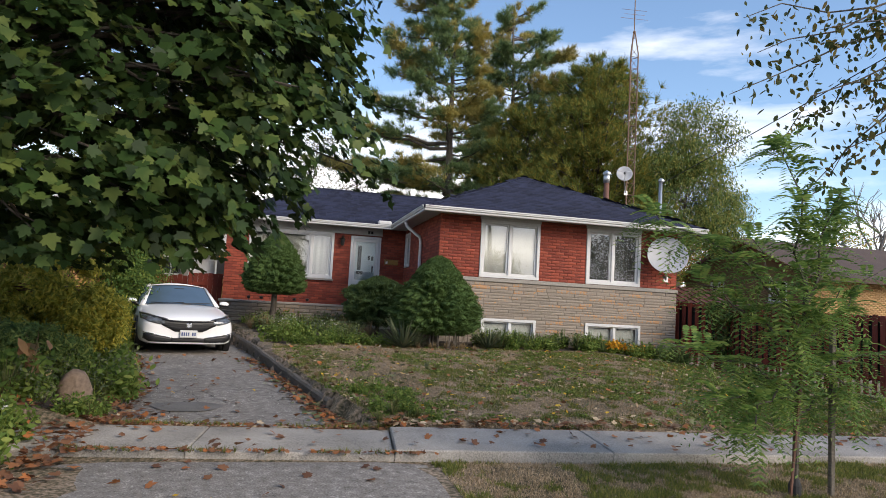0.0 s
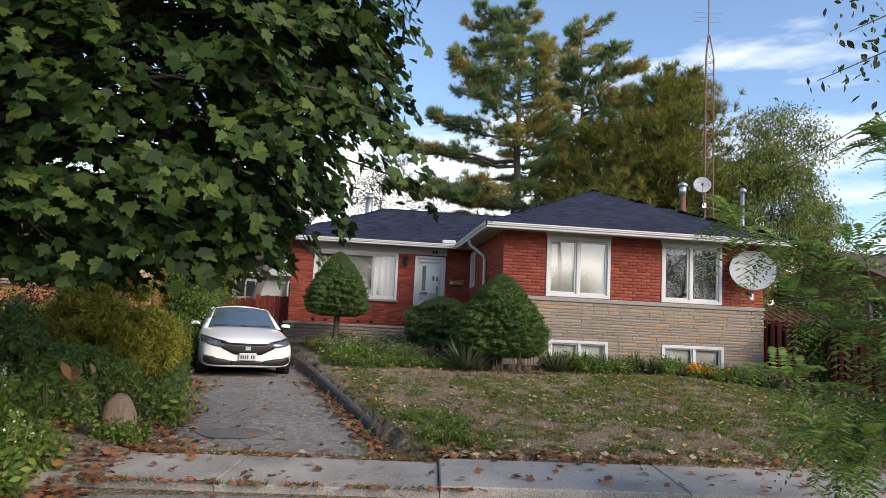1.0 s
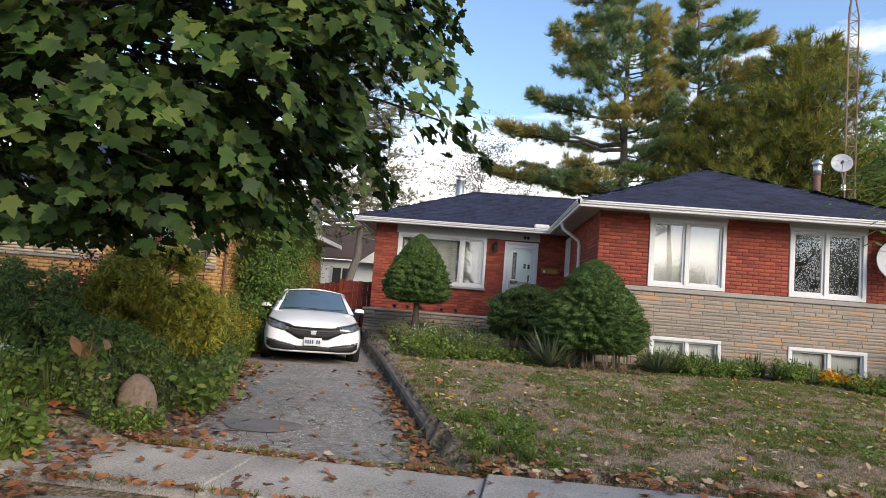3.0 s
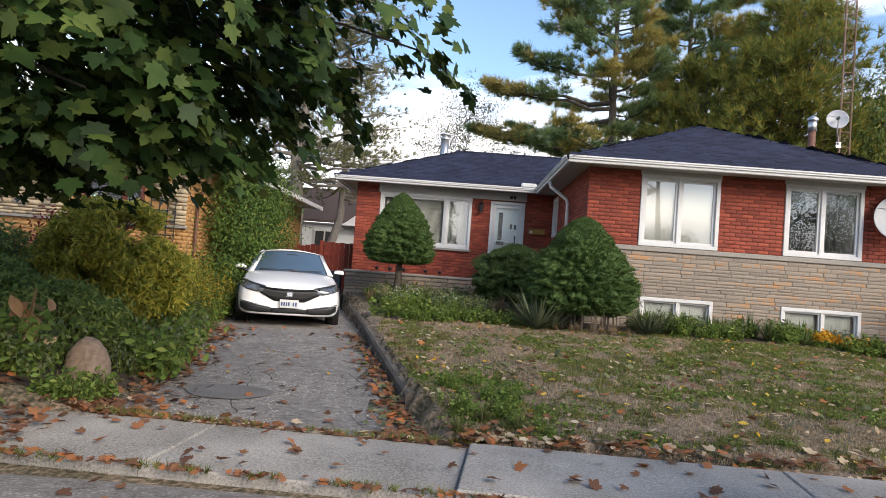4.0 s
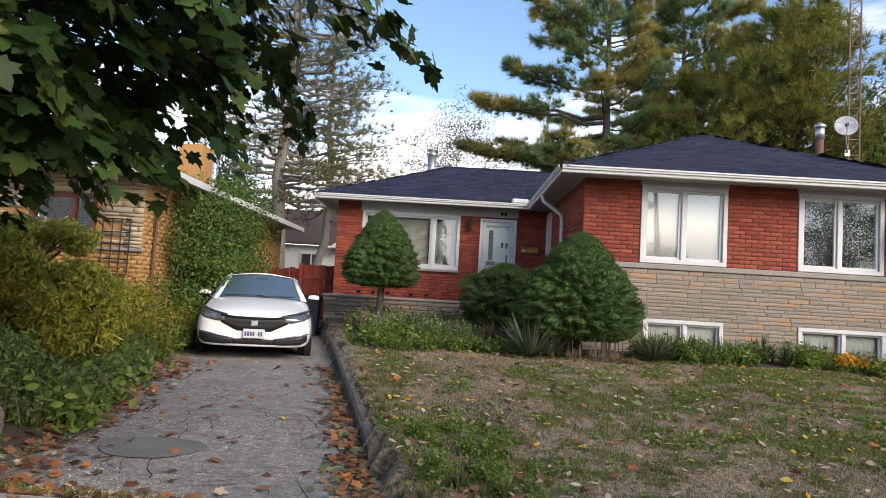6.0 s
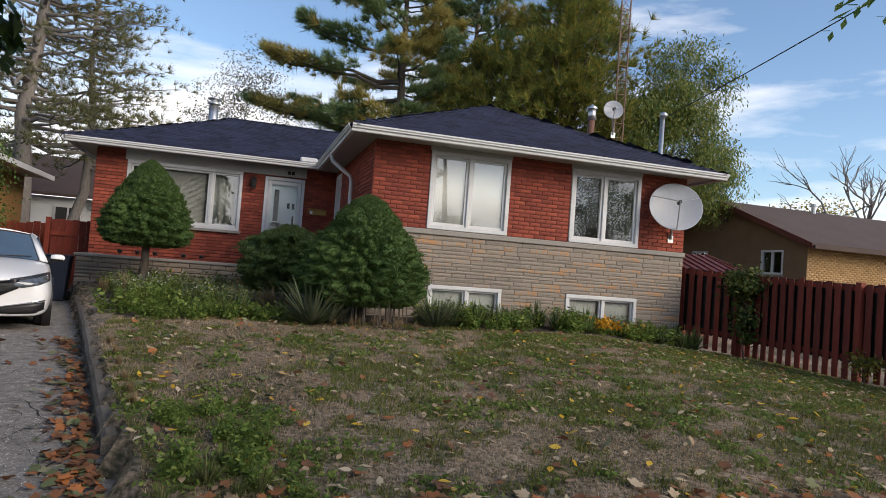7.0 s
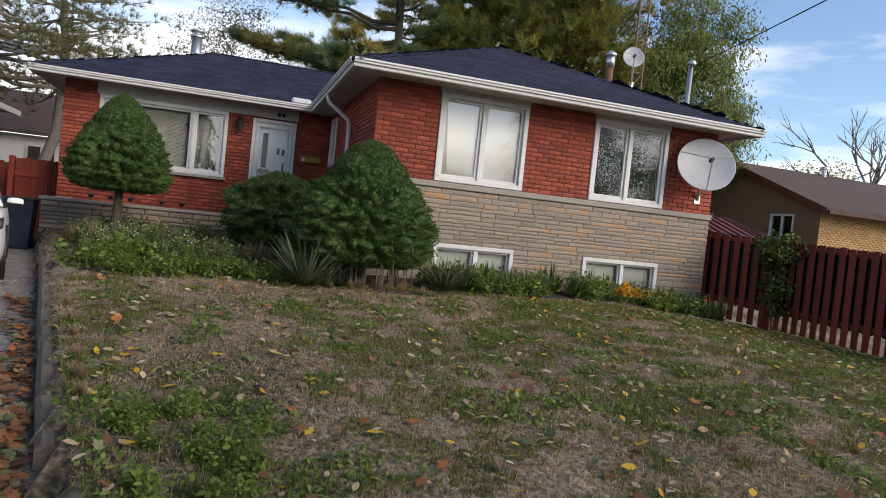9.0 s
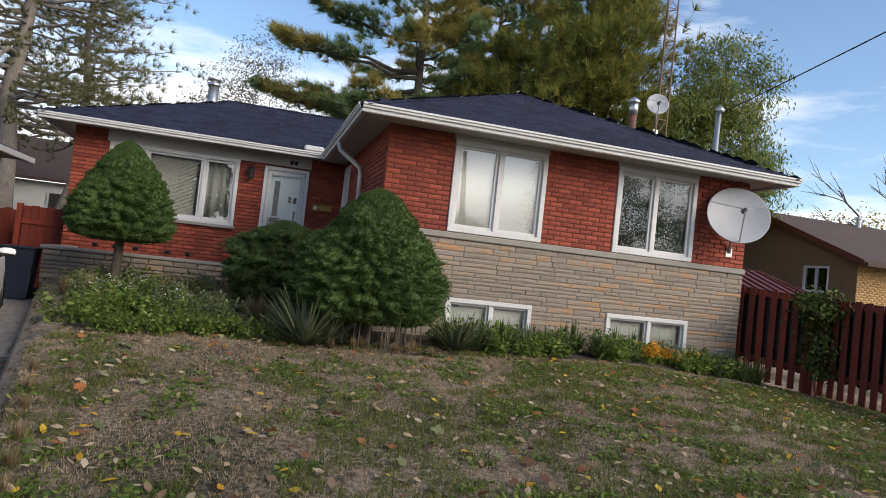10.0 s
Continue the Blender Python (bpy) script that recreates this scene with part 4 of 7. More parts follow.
conifer("white_pine", "tall white pine with yellowing needles behind the house", (7.5, 29.0, 0.5), 15.6, 0.26, 4.1, PINE, 21, n_br=104, per=36, tuft=0.38, taper=0.5, droop=0.0, width=0.024, step=0.155, tinged=PINE_OLD, east=-0.5)
conifer("white_pine", "tall white pine with yellowing needles behind the house", (11.2, 31.5, 0.5), 16.3, 0.30, 4.2, PINE, 22, n_br=98, per=36, tuft=0.38, taper=0.52, droop=-0.06, width=0.024, step=0.155, tinged=PINE_OLD, east=0.5)
conifer("cedar_tree", "broad dense olive-green cedar behind the roof", (13.3, 25.6, 0.4), 11.6, 0.10, 3.9, CEDAR, 23, tuft=0.40, per=22, width=0.03, n_br=240, taper=0.62, droop=-0.55, step=0.30)
conifer("cedar_tree", "broad dense olive-green cedar behind the roof", (10.6, 27.0, 0.4), 9.6, 0.10, 3.0, CEDAR, 24, tuft=0.40, per=22, width=0.03, n_br=170, taper=0.7, droop=-0.55, step=0.30)
conifer("dying_spruce", "tall half-bare grey spruce behind the red fence", (-4.75, 26.0, 0.4), 15.0, 0.25, 3.6, DEADSPR, 25, tuft=0.30, per=24, width=0.015, n_br=150, bare=0.05, trunk_r=0.30, bark=BARK_PALE, taper=0.35, droop=0.02)
conifer("dying_spruce", "slimmer half-bare grey spruce behind the red fence", (-3.6, 28.0, 0.4), 13.0, 0.28, 2.6, DEADSPR, 26, tuft=0.30, per=24, width=0.015, n_br=110, bare=0.05, trunk_r=0.2, bark=BARK_PALE, taper=0.35, droop=0.04)


def broadleaf(name, label, at, height, blobs, material, seed, leaf=0.14, per=26, n=160, trunk_r=0.14, shape=OVAL, sag=0.0, clump=0.32, category="tree", bark=None):
    """A leafy tree or shrub: limbs reach into blobs (centre offset, radii), where small clumps of leaves hang."""
    rg = np.random.default_rng(seed)
    t = thing(name, label, category, at)
    base = Vector(at)
    g, cs, nrm = Geo(), [], []
    fork = base + Vector((0, 0, height * 0.3))
    if trunk_r > 0:
        limb(g, base - Vector((0, 0, 0.15)), fork, trunk_r, trunk_r * 0.7, rg, 0, 4, 0.03)
    for (cx, cy, cz), (rx, ry, rz), share in blobs:
        c = np.array(base) + np.array([cx, cy, cz])
        r = np.array([rx, ry, rz])
        limb(g, fork, c, max(trunk_r * 0.45, 0.01), 0.012, rg, 0, 5, 0.06)
        m = int(n * share)
        v = unit(rg.normal(size=(m, 3))) * (rg.uniform(0.15, 1, (m, 1)) ** 0.45)
        for w in v:
            p = c + r * w
            if noise.noise(Vector(p) * (1.1 / max(clump, 0.1)) * 0.4) < -0.22:
                continue
            cs.append(p), nrm.append(w + np.array([0, 0, 0.5]))
            if rg.uniform() < 0.22:
                limb(g, c, p, 0.014, 0.004, rg, 0, 3, 0.08)
    part("limb", g, bark or BARK, t, kind="stuff")
    cs, nrm = np.array(cs), np.array(nrm)
    pts = np.repeat(cs, per, 0) + rg.normal(size=(len(cs) * per, 3)) * np.array([clump, clump, clump * 0.7])
    me = soup(leaves(pts, leaf, shape, rg, np.repeat(nrm, per, 0), 1.0, 0.6 + sag), [list(range(len(shape)))], material, "leaves")
    part("crown", me, None, t)
    return t


WILLOW = leafmat("pale willow leaf", (0.17, 0.23, 0.065), (0.09, 0.14, 0.045), (0.33, 0.31, 0.085), 0.5)
POPLAR = leafmat("thin grey leaf", (0.12, 0.125, 0.065), (0.075, 0.08, 0.05), (0.19, 0.16, 0.07), 0.3)
SHRUB = leafmat("shrub leaf", (0.10, 0.17, 0.042), (0.05, 0.10, 0.025), (0.20, 0.25, 0.055), 0.4)
GOLD = leafmat("yellow green foliage", (0.23, 0.215, 0.045), (0.11, 0.12, 0.03), (0.40, 0.31, 0.05), 0.4)
ORANGE = leafmat("autumn orange leaf", (0.42, 0.15, 0.03), (0.25, 0.09, 0.02), (0.50, 0.27, 0.05), 0.4)
YELLOW = leafmat("autumn yellow leaf", (0.34, 0.26, 0.04), (0.22, 0.18, 0.04), (0.42, 0.30, 0.05), 0.4)
broadleaf("willow_tree", "airy pale green tree behind the mast", (16.9, 24.5, 0.3), 11, [((0, 0, 6.0), (2.6, 2.2, 2.4), 0.4), ((0.6, 0, 8.6), (1.9, 1.8, 2.0), 0.3), ((2.2, 0.5, 5.4), (1.6, 1.5, 1.7), 0.2), ((-1.6, 0, 7.2), (1.6, 1.5, 1.8), 0.2)], WILLOW, 31, 0.125, 70, 680, 0.2, shape=OVAL * np.array([0.7, 1.3]), sag=1.5, clump=0.26)
broadleaf("orange_tree", "small autumn orange tree beyond the roof", (19.5, 30, 0.3), 6, [((0, 0, 4.4), (2.6, 2, 2.0), 1.0)], ORANGE, 32, 0.16, 18, 90, 0.12, clump=0.35)
broadleaf("yellow_tree", "yellow-green tree behind the neighbouring roof", (38, 38, 0.3), 7.5, [((0, 0, 6.3), (3.2, 2, 2.0), 1.0)], YELLOW, 33, 0.2, 20, 90, 0.12, clump=0.4)
broadleaf("thin_tree", "thin-leaved grey tree far behind the house", (1.0, 36.0, 0.5), 11.5, [((0.5, 0, 9.0), (1.7, 1.5, 2.6), 0.5), ((-1.0, 0, 7.4), (1.6, 1.4, 1.9), 0.3), ((2.4, 0, 7.0), (1.6, 1.4, 1.6), 0.3)], POPLAR, 34, 0.10, 34, 240, 0.12, clump=0.24)
broadleaf("hedge_tree", "tall leafy green shrub between the houses", (-3.2, 14.9, 0.2), 3.2, [((0.0, -0.1, 0.8), (0.55, 1.3, 0.9), 0.4), ((-0.05, 0.1, 2.0), (0.6, 1.3, 0.95), 0.5), ((-0.3, 2.6, 1.2), (0.6, 1.3, 1.2), 0.4), ((-0.3, 2.7, 2.6), (0.6, 1.3, 0.9), 0.4)], SHRUB, 35, 0.066, 60, 420, 0.07, clump=0.22)
for k, (x, y, h, w) in enumerate(((-9.5, 30, 6.5, 3.2), (-14, 27, 8.5, 3.6), (-1.0, 42, 6.0, 4.0), (5, 40, 7.0, 4.5), (20, 40, 7.5, 4.5), (27, 36, 6.5, 4.0), (-18, 40, 9, 5), (12, 44, 7, 5))):
    broadleaf("background_tree", "leafy olive-green tree far behind the gardens", (x, y, 0.4), h, [((0, 0, h * 0.62), (w, w * 0.7, h * 0.42), 1.0)], GOLD if k % 3 == 2 else POPLAR if k % 2 else SHRUB, 60 + k, 0.15, 60, 260, 0.16, clump=0.42)

for k, (x, y, h, w) in enumerate(((27, -24, 13, 5.5), (34, -20, 14, 6.0), (41, -18, 12, 5.5), (-6, -26, 4.6, 2.6), (-14, -24, 10, 5.0), (19, -30, 7.0, 3.0))):
    broadleaf("street_tree", "broad green tree across the street", (x, y, -0.3), h, [((0, 0, h * 0.6), (w, w * 0.8, h * 0.4), 1.0)], SHRUB if k % 2 else POPLAR, 160 + k, 0.17, 90, 220, 0.2, clump=0.5)

# bare tree above the far roof
rg = np.random.default_rng(77)
bare = thing("bare_tree", "leafless tree beyond the neighbouring roof", "tree", (33.5, 30.5, 0.3))
g = Geo()
def twig(p, d, ln, r, lvl):
    e = p + d * ln
    limb(g, p, e, r, r * 0.6, rg, 0, 3, 0.06)
    if lvl:
        for _ in range(3 if lvl > 1 else 4):
            q = (d + Vector(rg.normal(size=3)) * 0.45 + Vector((0, 0, 0.12))).normalized()
            twig(p + (e - p) * rg.uniform(0.5, 1.0), q, ln * rg.uniform(0.55, 0.8), r * 0.55, lvl - 1)
twig(Vector((33.5, 30.5, 0)), Vector((0, 0, 1)), 4.6, 0.2, 4)
part("limb", g, BARK_PALE, bare, kind="stuff")

# the young locust on the verge with its stakes
LOCUST = leafmat("locust leaflet", (0.18, 0.29, 0.08), (0.10, 0.18, 0.052), (0.30, 0.37, 0.10), 0.5)
def frond(p, d, ln, rg):
    """A feathery compound leaf that droops; returns leaflet outlines."""
    out_ = []
    d = unit(d)
    s = unit(np.cross(d, np.array([0, 0, 1.0])) + 1e-4)
    for i in range(11):
        f = (i + 1) / 11
        q = p + d * ln * f + np.array([0, 0, -0.55 * ln * f * f])
        w = ln * 0.21 * (1 - 0.5 * abs(f - 0.45))
        for sg in (-1, 1):
            e = q + sg * s * w + d * w * 0.35 + np.array([0, 0, -0.25 * w])
            m = d * w * 0.16
            out_.append([q, (q + e) / 2 + m, e, (q + e) / 2 - m])
    return out_


def locust(name, label, at, tips, seed, per, trunk=None, ln=0.26, fork=None):
    rg = np.random.default_rng(seed)
    t = thing(name, label, "tree", at)
    g, fr = Geo(), []
    if trunk:
        g.tube(trunk, [0.028, 0.026, 0.022, 0.018][:len(trunk)], 7)
    for a, b in tips:
        pts = limb(g, a, b, 0.014, 0.004, rg, -0.05, 6, 0.06)
        for _ in range(int(per * (Vector(b) - Vector(a)).length)):
            f = rg.uniform(0.15, 1.0)
            k = min(int(f * 6), 5)
            p = np.array(pts[k].lerp(pts[k + 1], f * 6 - k))
            d = np.array(Vector(b) - Vector(a)) * 0.4 + rg.normal(size=3) * 0.7
            fr += frond(p, d, ln * rg.uniform(0.7, 1.2), rg)
    part("limb", g, BARK, t, kind="stuff")
    part("crown", soup(np.array(fr), [[0, 1, 2, 3]], LOCUST, "leaflets"), None, t, "feathery compound leaves")
    return t


T = (4.79, 3.65, -0.08)
locust("young_locust", "slender young locust tree on the verge tied to stakes", T,
       [((4.8, 3.65, 0.7), (3.75, 3.5, 0.75)), ((4.8, 3.65, 0.8), (3.6, 3.7, 1.15)), ((4.8, 3.65, 0.9), (4.0, 3.3, 0.5)), ((4.82, 3.65, 1.1), (3.9, 3.8, 1.7)), ((4.82, 3.65, 1.2), (4.2, 3.5, 2.1)),
        ((4.85, 3.65, 1.5), (3.55, 4.0, 2.35)), ((4.85, 3.65, 1.4), (4.6, 3.6, 3.0)), ((4.85, 3.65, 1.2), (5.6, 3.6, 1.9)), ((4.85, 3.65, 0.9), (5.9, 3.7, 1.2)), ((4.85, 3.65, 1.0), (5.5, 3.4, 0.8)),
        ((4.85, 3.65, 1.4), (5.4, 3.8, 2.4)), ((4.9, 3.65, 1.6), (5.1, 3.5, 2.6)), ((4.8, 3.65, 0.9), (4.5, 3.3, 1.4)), ((4.85, 3.65, 1.3), (4.9, 3.3, 1.7)), ((4.82, 3.65, 0.75), (4.3, 4.0, 0.95)), ((4.8, 3.65, 0.6), (5.3, 3.9, 0.75))],
       41, 62, [T, (4.80, 3.65, 0.6), (4.86, 3.65, 1.2), (4.88, 3.65, 1.9)], 0.34)
stake = thing("tree_stake", "square weathered wooden stake beside the young tree", "stake", (5.17, 3.65, -0.08))
part("post", Geo().box(5.145, 5.19, 3.63, 3.675, -0.15, 1.42, pose(0, 0, 0), c=0.006), TIMBER, stake)
stake = thing("thin_stake", "thin brown stake leaning on the young tree", "stake", (4.72, 3.6, -0.08))
part("post", Geo().tube([(4.70, 3.6, -0.15), (4.86, 3.64, 1.3)], 0.014, 6), RUST, stake)
part("bag", Geo().lathe([(0.05, 0), (0.055, 0.1), (0.03, 0.16)], pose(4.79, 3.65, -0.09), 12), DARK, thing("trunk_guard", "black plastic guard round the young trunk", "guard", (4.79, 3.65, -0.08)))
# the tip of another tree that hangs in above the verge
ASHLEAF = leafmat("hanging twig leaf", (0.075, 0.095, 0.035), (0.04, 0.055, 0.02), (0.20, 0.14, 0.04), 0.3)
rg = np.random.default_rng(42)
t2 = thing("verge_tree", "overhanging twigs of a thin-leaved verge tree", "tree", (8.2, 4.4, -0.1))
g, cs = Geo(), []
g.tube([(8.2, 4.4, -0.2), (8.15, 4.4, 2.2), (8.0, 4.3, 5.2)], [0.13, 0.11, 0.06], 9)
for b in [(4.75, 4.6, 3.75), (5.2, 4.3, 3.3), (5.0, 4.5, 4.2), (5.6, 4.7, 3.6), (5.5, 4.2, 4.4), (6.0, 4.6, 3.0), (4.9, 4.6, 4.6), (6.2, 4.2, 4.0), (5.9, 4.0, 3.4), (5.9, 4.9, 2.8)]:
    pts = limb(g, (8.05, 4.32, 4.6), b, 0.02, 0.004, rg, -0.10, 7, 0.05)
    for _ in range(120):
        f = rg.uniform(0.35, 1)
        k = min(int(f * 7), 6)
        cs.append(np.array(pts[k].lerp(pts[k + 1], f * 7 - k)) + rg.normal(size=3) * np.array([0.12, 0.12, 0.10]) + np.array([0, 0, -0.08]))
part("limb", g, BARK, t2)
part("crown", soup(leaves(np.array(cs), 0.085, OVAL, rg, None, 1, 2.0), [list(range(6))], ASHLEAF, "leaves"), None, t2)

# ---- things round the house ----
BLACK = mat("black plastic", (0.018, 0.018, 0.02), None, 0.4, 20, 2, 0.02)
CHROME = mat("chrome trim", (0.75, 0.76, 0.78), (0.65, 0.66, 0.68), 0.15, 20, 2, 0, metal=1.0)
PAINT = mat("white car paint", (0.80, 0.80, 0.81), (0.77, 0.77, 0.78), 0.16, 30, 1, 0, spec=0.6)
# opaque glass; part of the sky's reflection is put into its blue base colour
CAR_GLASS = mat("car glass with sky blue put in", (0.075, 0.115, 0.165), (0.055, 0.09, 0.13), 0.03, 3, 1, 0, spec=0.9)
TYRE = mat("tyre rubber", (0.022, 0.022, 0.023), None, 0.85, 40, 4, 0.2)
RIM = mat("alloy wheel", (0.35, 0.36, 0.37), (0.25, 0.26, 0.27), 0.3, 20, 2, 0, metal=0.9)
LENS = mat("headlight lens", (0.20, 0.225, 0.25), (0.025, 0.028, 0.035), 0.10, 14, 9, 0, spec=0.7, metal=0.2)
BAR = mat("printed bars", (0.06, 0.09, 0.22), None, 0.6, 10, 1, 0)


def build_car():
    car = thing("car", "white four-door sedan parked nose out on the driveway", "car")
    st = [(0.00, 0.62, 0.21, 0.42, 0.60, 0.655), (0.02, 0.70, 0.19, 0.42, 0.615, 0.68), (0.06, 0.79, 0.18, 0.43, 0.635, 0.71), (0.16, 0.85, 0.18, 0.44, 0.665, 0.755), (0.40, 0.88, 0.18, 0.47, 0.69, 0.815),
          (0.75, 0.898, 0.18, 0.50, 0.745, 0.875), (1.15, 0.90, 0.18, 0.51, 0.80, 0.925), (1.55, 0.90, 0.18, 0.52, 0.865, 0.955), (2.3, 0.90, 0.18, 0.53, 0.905, 0.955),
          (3.3, 0.90, 0.18, 0.55, 0.935, 0.975), (3.95, 0.885, 0.19, 0.57, 0.965, 1.03), (4.40, 0.84, 0.24, 0.58, 0.965, 1.045), (4.58, 0.74, 0.32, 0.58, 0.91, 0.97), (4.63, 0.6, 0.4, 0.58, 0.85, 0.88)]
    g = Geo()
    prof = 15
    for y, hw, zb, zm, zs, zt in st:
        half = [(0.0, zb), (hw * 0.80, zb), (hw * 0.95, zb + 0.03), (hw * 0.985, (zb + zm) / 2), (hw, zm), (hw * 0.985, (zm + zs) / 2), (hw * 0.955, zs), (hw * 0.80, zs + (zt - zs) * 0.62), (hw * 0.42, zt - (zt - zs) * 0.06), (0.0, zt)]
        ring = [(x, y, z) for x, z in half] + [(-x, y, z) for x, z in half[-2:0:-1]]
        g.v += ring
    n = len(ring)
    for i in range(len(st) - 1):
        g.f += [(i * n + k, i * n + (k + 1) % n, (i + 1) * n + (k + 1) % n, (i + 1) * n + k) for k in range(n)]
    g.f += [tuple(range(n - 1, -1, -1)), tuple((len(st) - 1) * n + k for k in range(n))]
    body_mesh = g.mesh("body", PAINT, True)
    bm = bmesh.new()
    bm.from_mesh(body_mesh)
    bmesh.ops.recalc_face_normals(bm, faces=bm.faces[:])
    bm.to_mesh(body_mesh)
    bm.free()
    body = part("body", body_mesh, None, car, "white painted body")
    mod = body.modifiers.new("round", "SUBSURF")
    mod.levels = mod.render_levels = 2

    def grid(rows_, m, name, lab="", parent=car, thick=0.0):
        if name in ("roof", "sunroof", "windscreen", "rear_window", "pillar", "side_window", "roof_rail"):
            rows_ = [[(x * (1.02 + 0.13 * max(0.0, z - 0.92)), y, z) for x, y, z in r] for r in rows_]
        gg = Geo()
        w = len(rows_[0])
        gg.v = [p for r in rows_ for p in r]
        gg.f = [(i * w + k, i * w + k + 1, (i + 1) * w + k + 1, (i + 1) * w + k) for i in range(len(rows_) - 1) for k in range(w - 1)]
        ob = part(name, gg, m, parent, lab, smooth=True)
        if thick:
            so = ob.modifiers.new("thick", "SOLIDIFY")
            so.thickness = thick
        return ob

    us = [-1 + 2 * k / 12 for k in range(13)]
    base_f = [(0.76 * u, 1.50 + 0.26 * u * u, 0.945 - 0.035 * u * u) for u in us]
    top_f = [(0.545 * u, 2.32 + 0.10 * u * u, 1.375 - 0.045 * u * u) for u in us]
    top_r = [(0.53 * u, 3.35 - 0.06 * u * u, 1.372 - 0.05 * u * u) for u in us]
    base_r = [(0.70 * u, 4.12 - 0.10 * u * u, 1.045 - 0.03 * u * u) for u in us]
    mid = lambda a, b, f, bulge=0.0: [tuple(p[i] + (q[i] - p[i]) * f + (bulge * (1 - u * u) if i == 2 else 0) for i in range(3)) for p, q, u in zip(a, b, us)]
    roof_rows = [top_f, mid(top_f, top_r, 0.3, 0.028), mid(top_f, top_r, 0.6, 0.03), top_r]
    grid(roof_rows, PAINT, "roof", thick=-0.015)
    sun_rows = [[(x * 0.78, y, z + 0.012 + 0.02 * (1 - (x / 0.55) ** 2) * f) for x, y, z in mid(top_f, top_r, f)] for f in (0.08, 0.25, 0.42)]
    grid(sun_rows, CAR_GLASS, "sunroof", "dark glass sunroof")
    ws = [[(x * 0.955, y - 0.004, z + 0.004) for x, y, z in mid(base_f, top_f, f)] for f in (0.02, 0.3, 0.6, 0.955)]
    grid(ws, CAR_GLASS, "windscreen", "windscreen with the sky's blue put into its colour")
    grid([[(x * 0.93, y, z) for x, y, z in mid(base_r, top_r, f)] for f in (0.05, 0.5, 0.95)], CAR_GLASS, "rear_window")
    for sg in (-1, 1):
        ia = 12 if sg > 0 else 0
        bf, tf, tr, br = base_f[ia], top_f[ia], top_r[ia], base_r[ia]
        bf2, br2 = (sg * 0.80, bf[1] - 0.02, 0.90), (sg * 0.76, br[1], 1.0)
        pillar = [[tuple(bf2), (sg * 0.70, bf[1] - 0.05, bf[2] + 0.01)], [(sg * 0.57, tf[1] + 0.02, tf[2] - 0.02), (sg * 0.505, tf[1] - 0.012, tf[2] + 0.012)]]
        grid(pillar, PAINT, "pillar", thick=0.02)
        side = [[bf2, (sg * 0.815, 2.3, 0.925), (sg * 0.815, 3.2, 0.96), br2], [(sg * 0.575, tf[1] + 0.06, tf[2] - 0.03), (sg * 0.60, 2.7, 1.345), (sg * 0.59, 3.1, 1.34), (sg * 0.56, tr[1] + 0.1, tr[2] - 0.05)]]
        grid(side, CAR_GLASS, "side_window", thick=0.02)
        rail = [[(sg * 0.60, tf[1], tf[2] - 0.035), (sg * 0.615, 2.8, 1.33), (sg * 0.585, tr[1], tr[2] - 0.04)], [(sg * 0.53, tf[1], tf[2] + 0.012), (sg * 0.53, 2.8, 1.372), (sg * 0.52, tr[1], tr[2] + 0.005)]]
        grid(rail, PAINT, "roof_rail", thick=0.015)
        cp = [[br2, (sg * 0.66, br[1] + 0.02, 1.03)], [(sg * 0.56, tr[1] + 0.1, tr[2] - 0.05), (sg * 0.48, tr[1] + 0.0, tr[2] + 0.01)]]
        grid(cp, PAINT, "pillar", thick=0.02)
        # mirror
        mg = Geo()
        mg.lathe([(0.005, -0.12), (0.07, -0.105), (0.095, -0.04), (0.095, 0.04), (0.07, 0.10), (0.005, 0.12)], pose(sg * 0.955, 1.95, 0.985, 0, 90, 0) @ Matrix.Diagonal((0.58, 0.55, 0.85, 1)), 14)
        mir = part("mirror", mg, PAINT, car, "white door mirror", smooth=True)
        part("mirror_base", Geo().lathe([(0.005, -0.115), (0.07, -0.10), (0.095, -0.04), (0.095, 0.04), (0.07, 0.095), (0.005, 0.115)], pose(sg * 0.95, 1.955, 0.962, 0, 90, 0) @ Matrix.Diagonal((0.42, 0.56, 0.86, 1)), 14), BLACK, mir, "black underside of the mirror", smooth=True)
        part("mirror_foot", Geo().tube([(sg * 0.80, 1.97, 0.90), (sg * 0.90, 1.96, 0.945)], [0.035, 0.03], 8), BLACK, mir)
        # wheels
        for yw in (0.93, 3.63):
            wg = Geo().lathe([(0.21, -0.10), (0.30, -0.105), (0.322, -0.07), (0.325, 0.07), (0.30, 0.105), (0.21, 0.10)], pose(sg * 0.80, yw, 0.325, 0, 90, 0), 28)
            tyre = part("wheel", wg, TYRE, car, "black tyre on an alloy wheel", smooth=True)
            rm = Geo().lathe([(0.0, sg * 0.07), (0.05, sg * 0.075), (0.06, sg * 0.04), (0.19, sg * 0.055), (0.215, sg * 0.09)], pose(sg * 0.80, yw, 0.325, 0, 90, 0), 24)
            part("rim", rm, RIM, tyre, smooth=True)
            arch = Geo().lathe([(0.30, sg * 0.0), (0.365, sg * 0.0), (0.365, sg * 0.107), (0.33, sg * 0.107)], pose(sg * 0.797, yw, 0.325, 0, 90, 0), 28)
            part("wheel_arch", arch, BLACK, car)

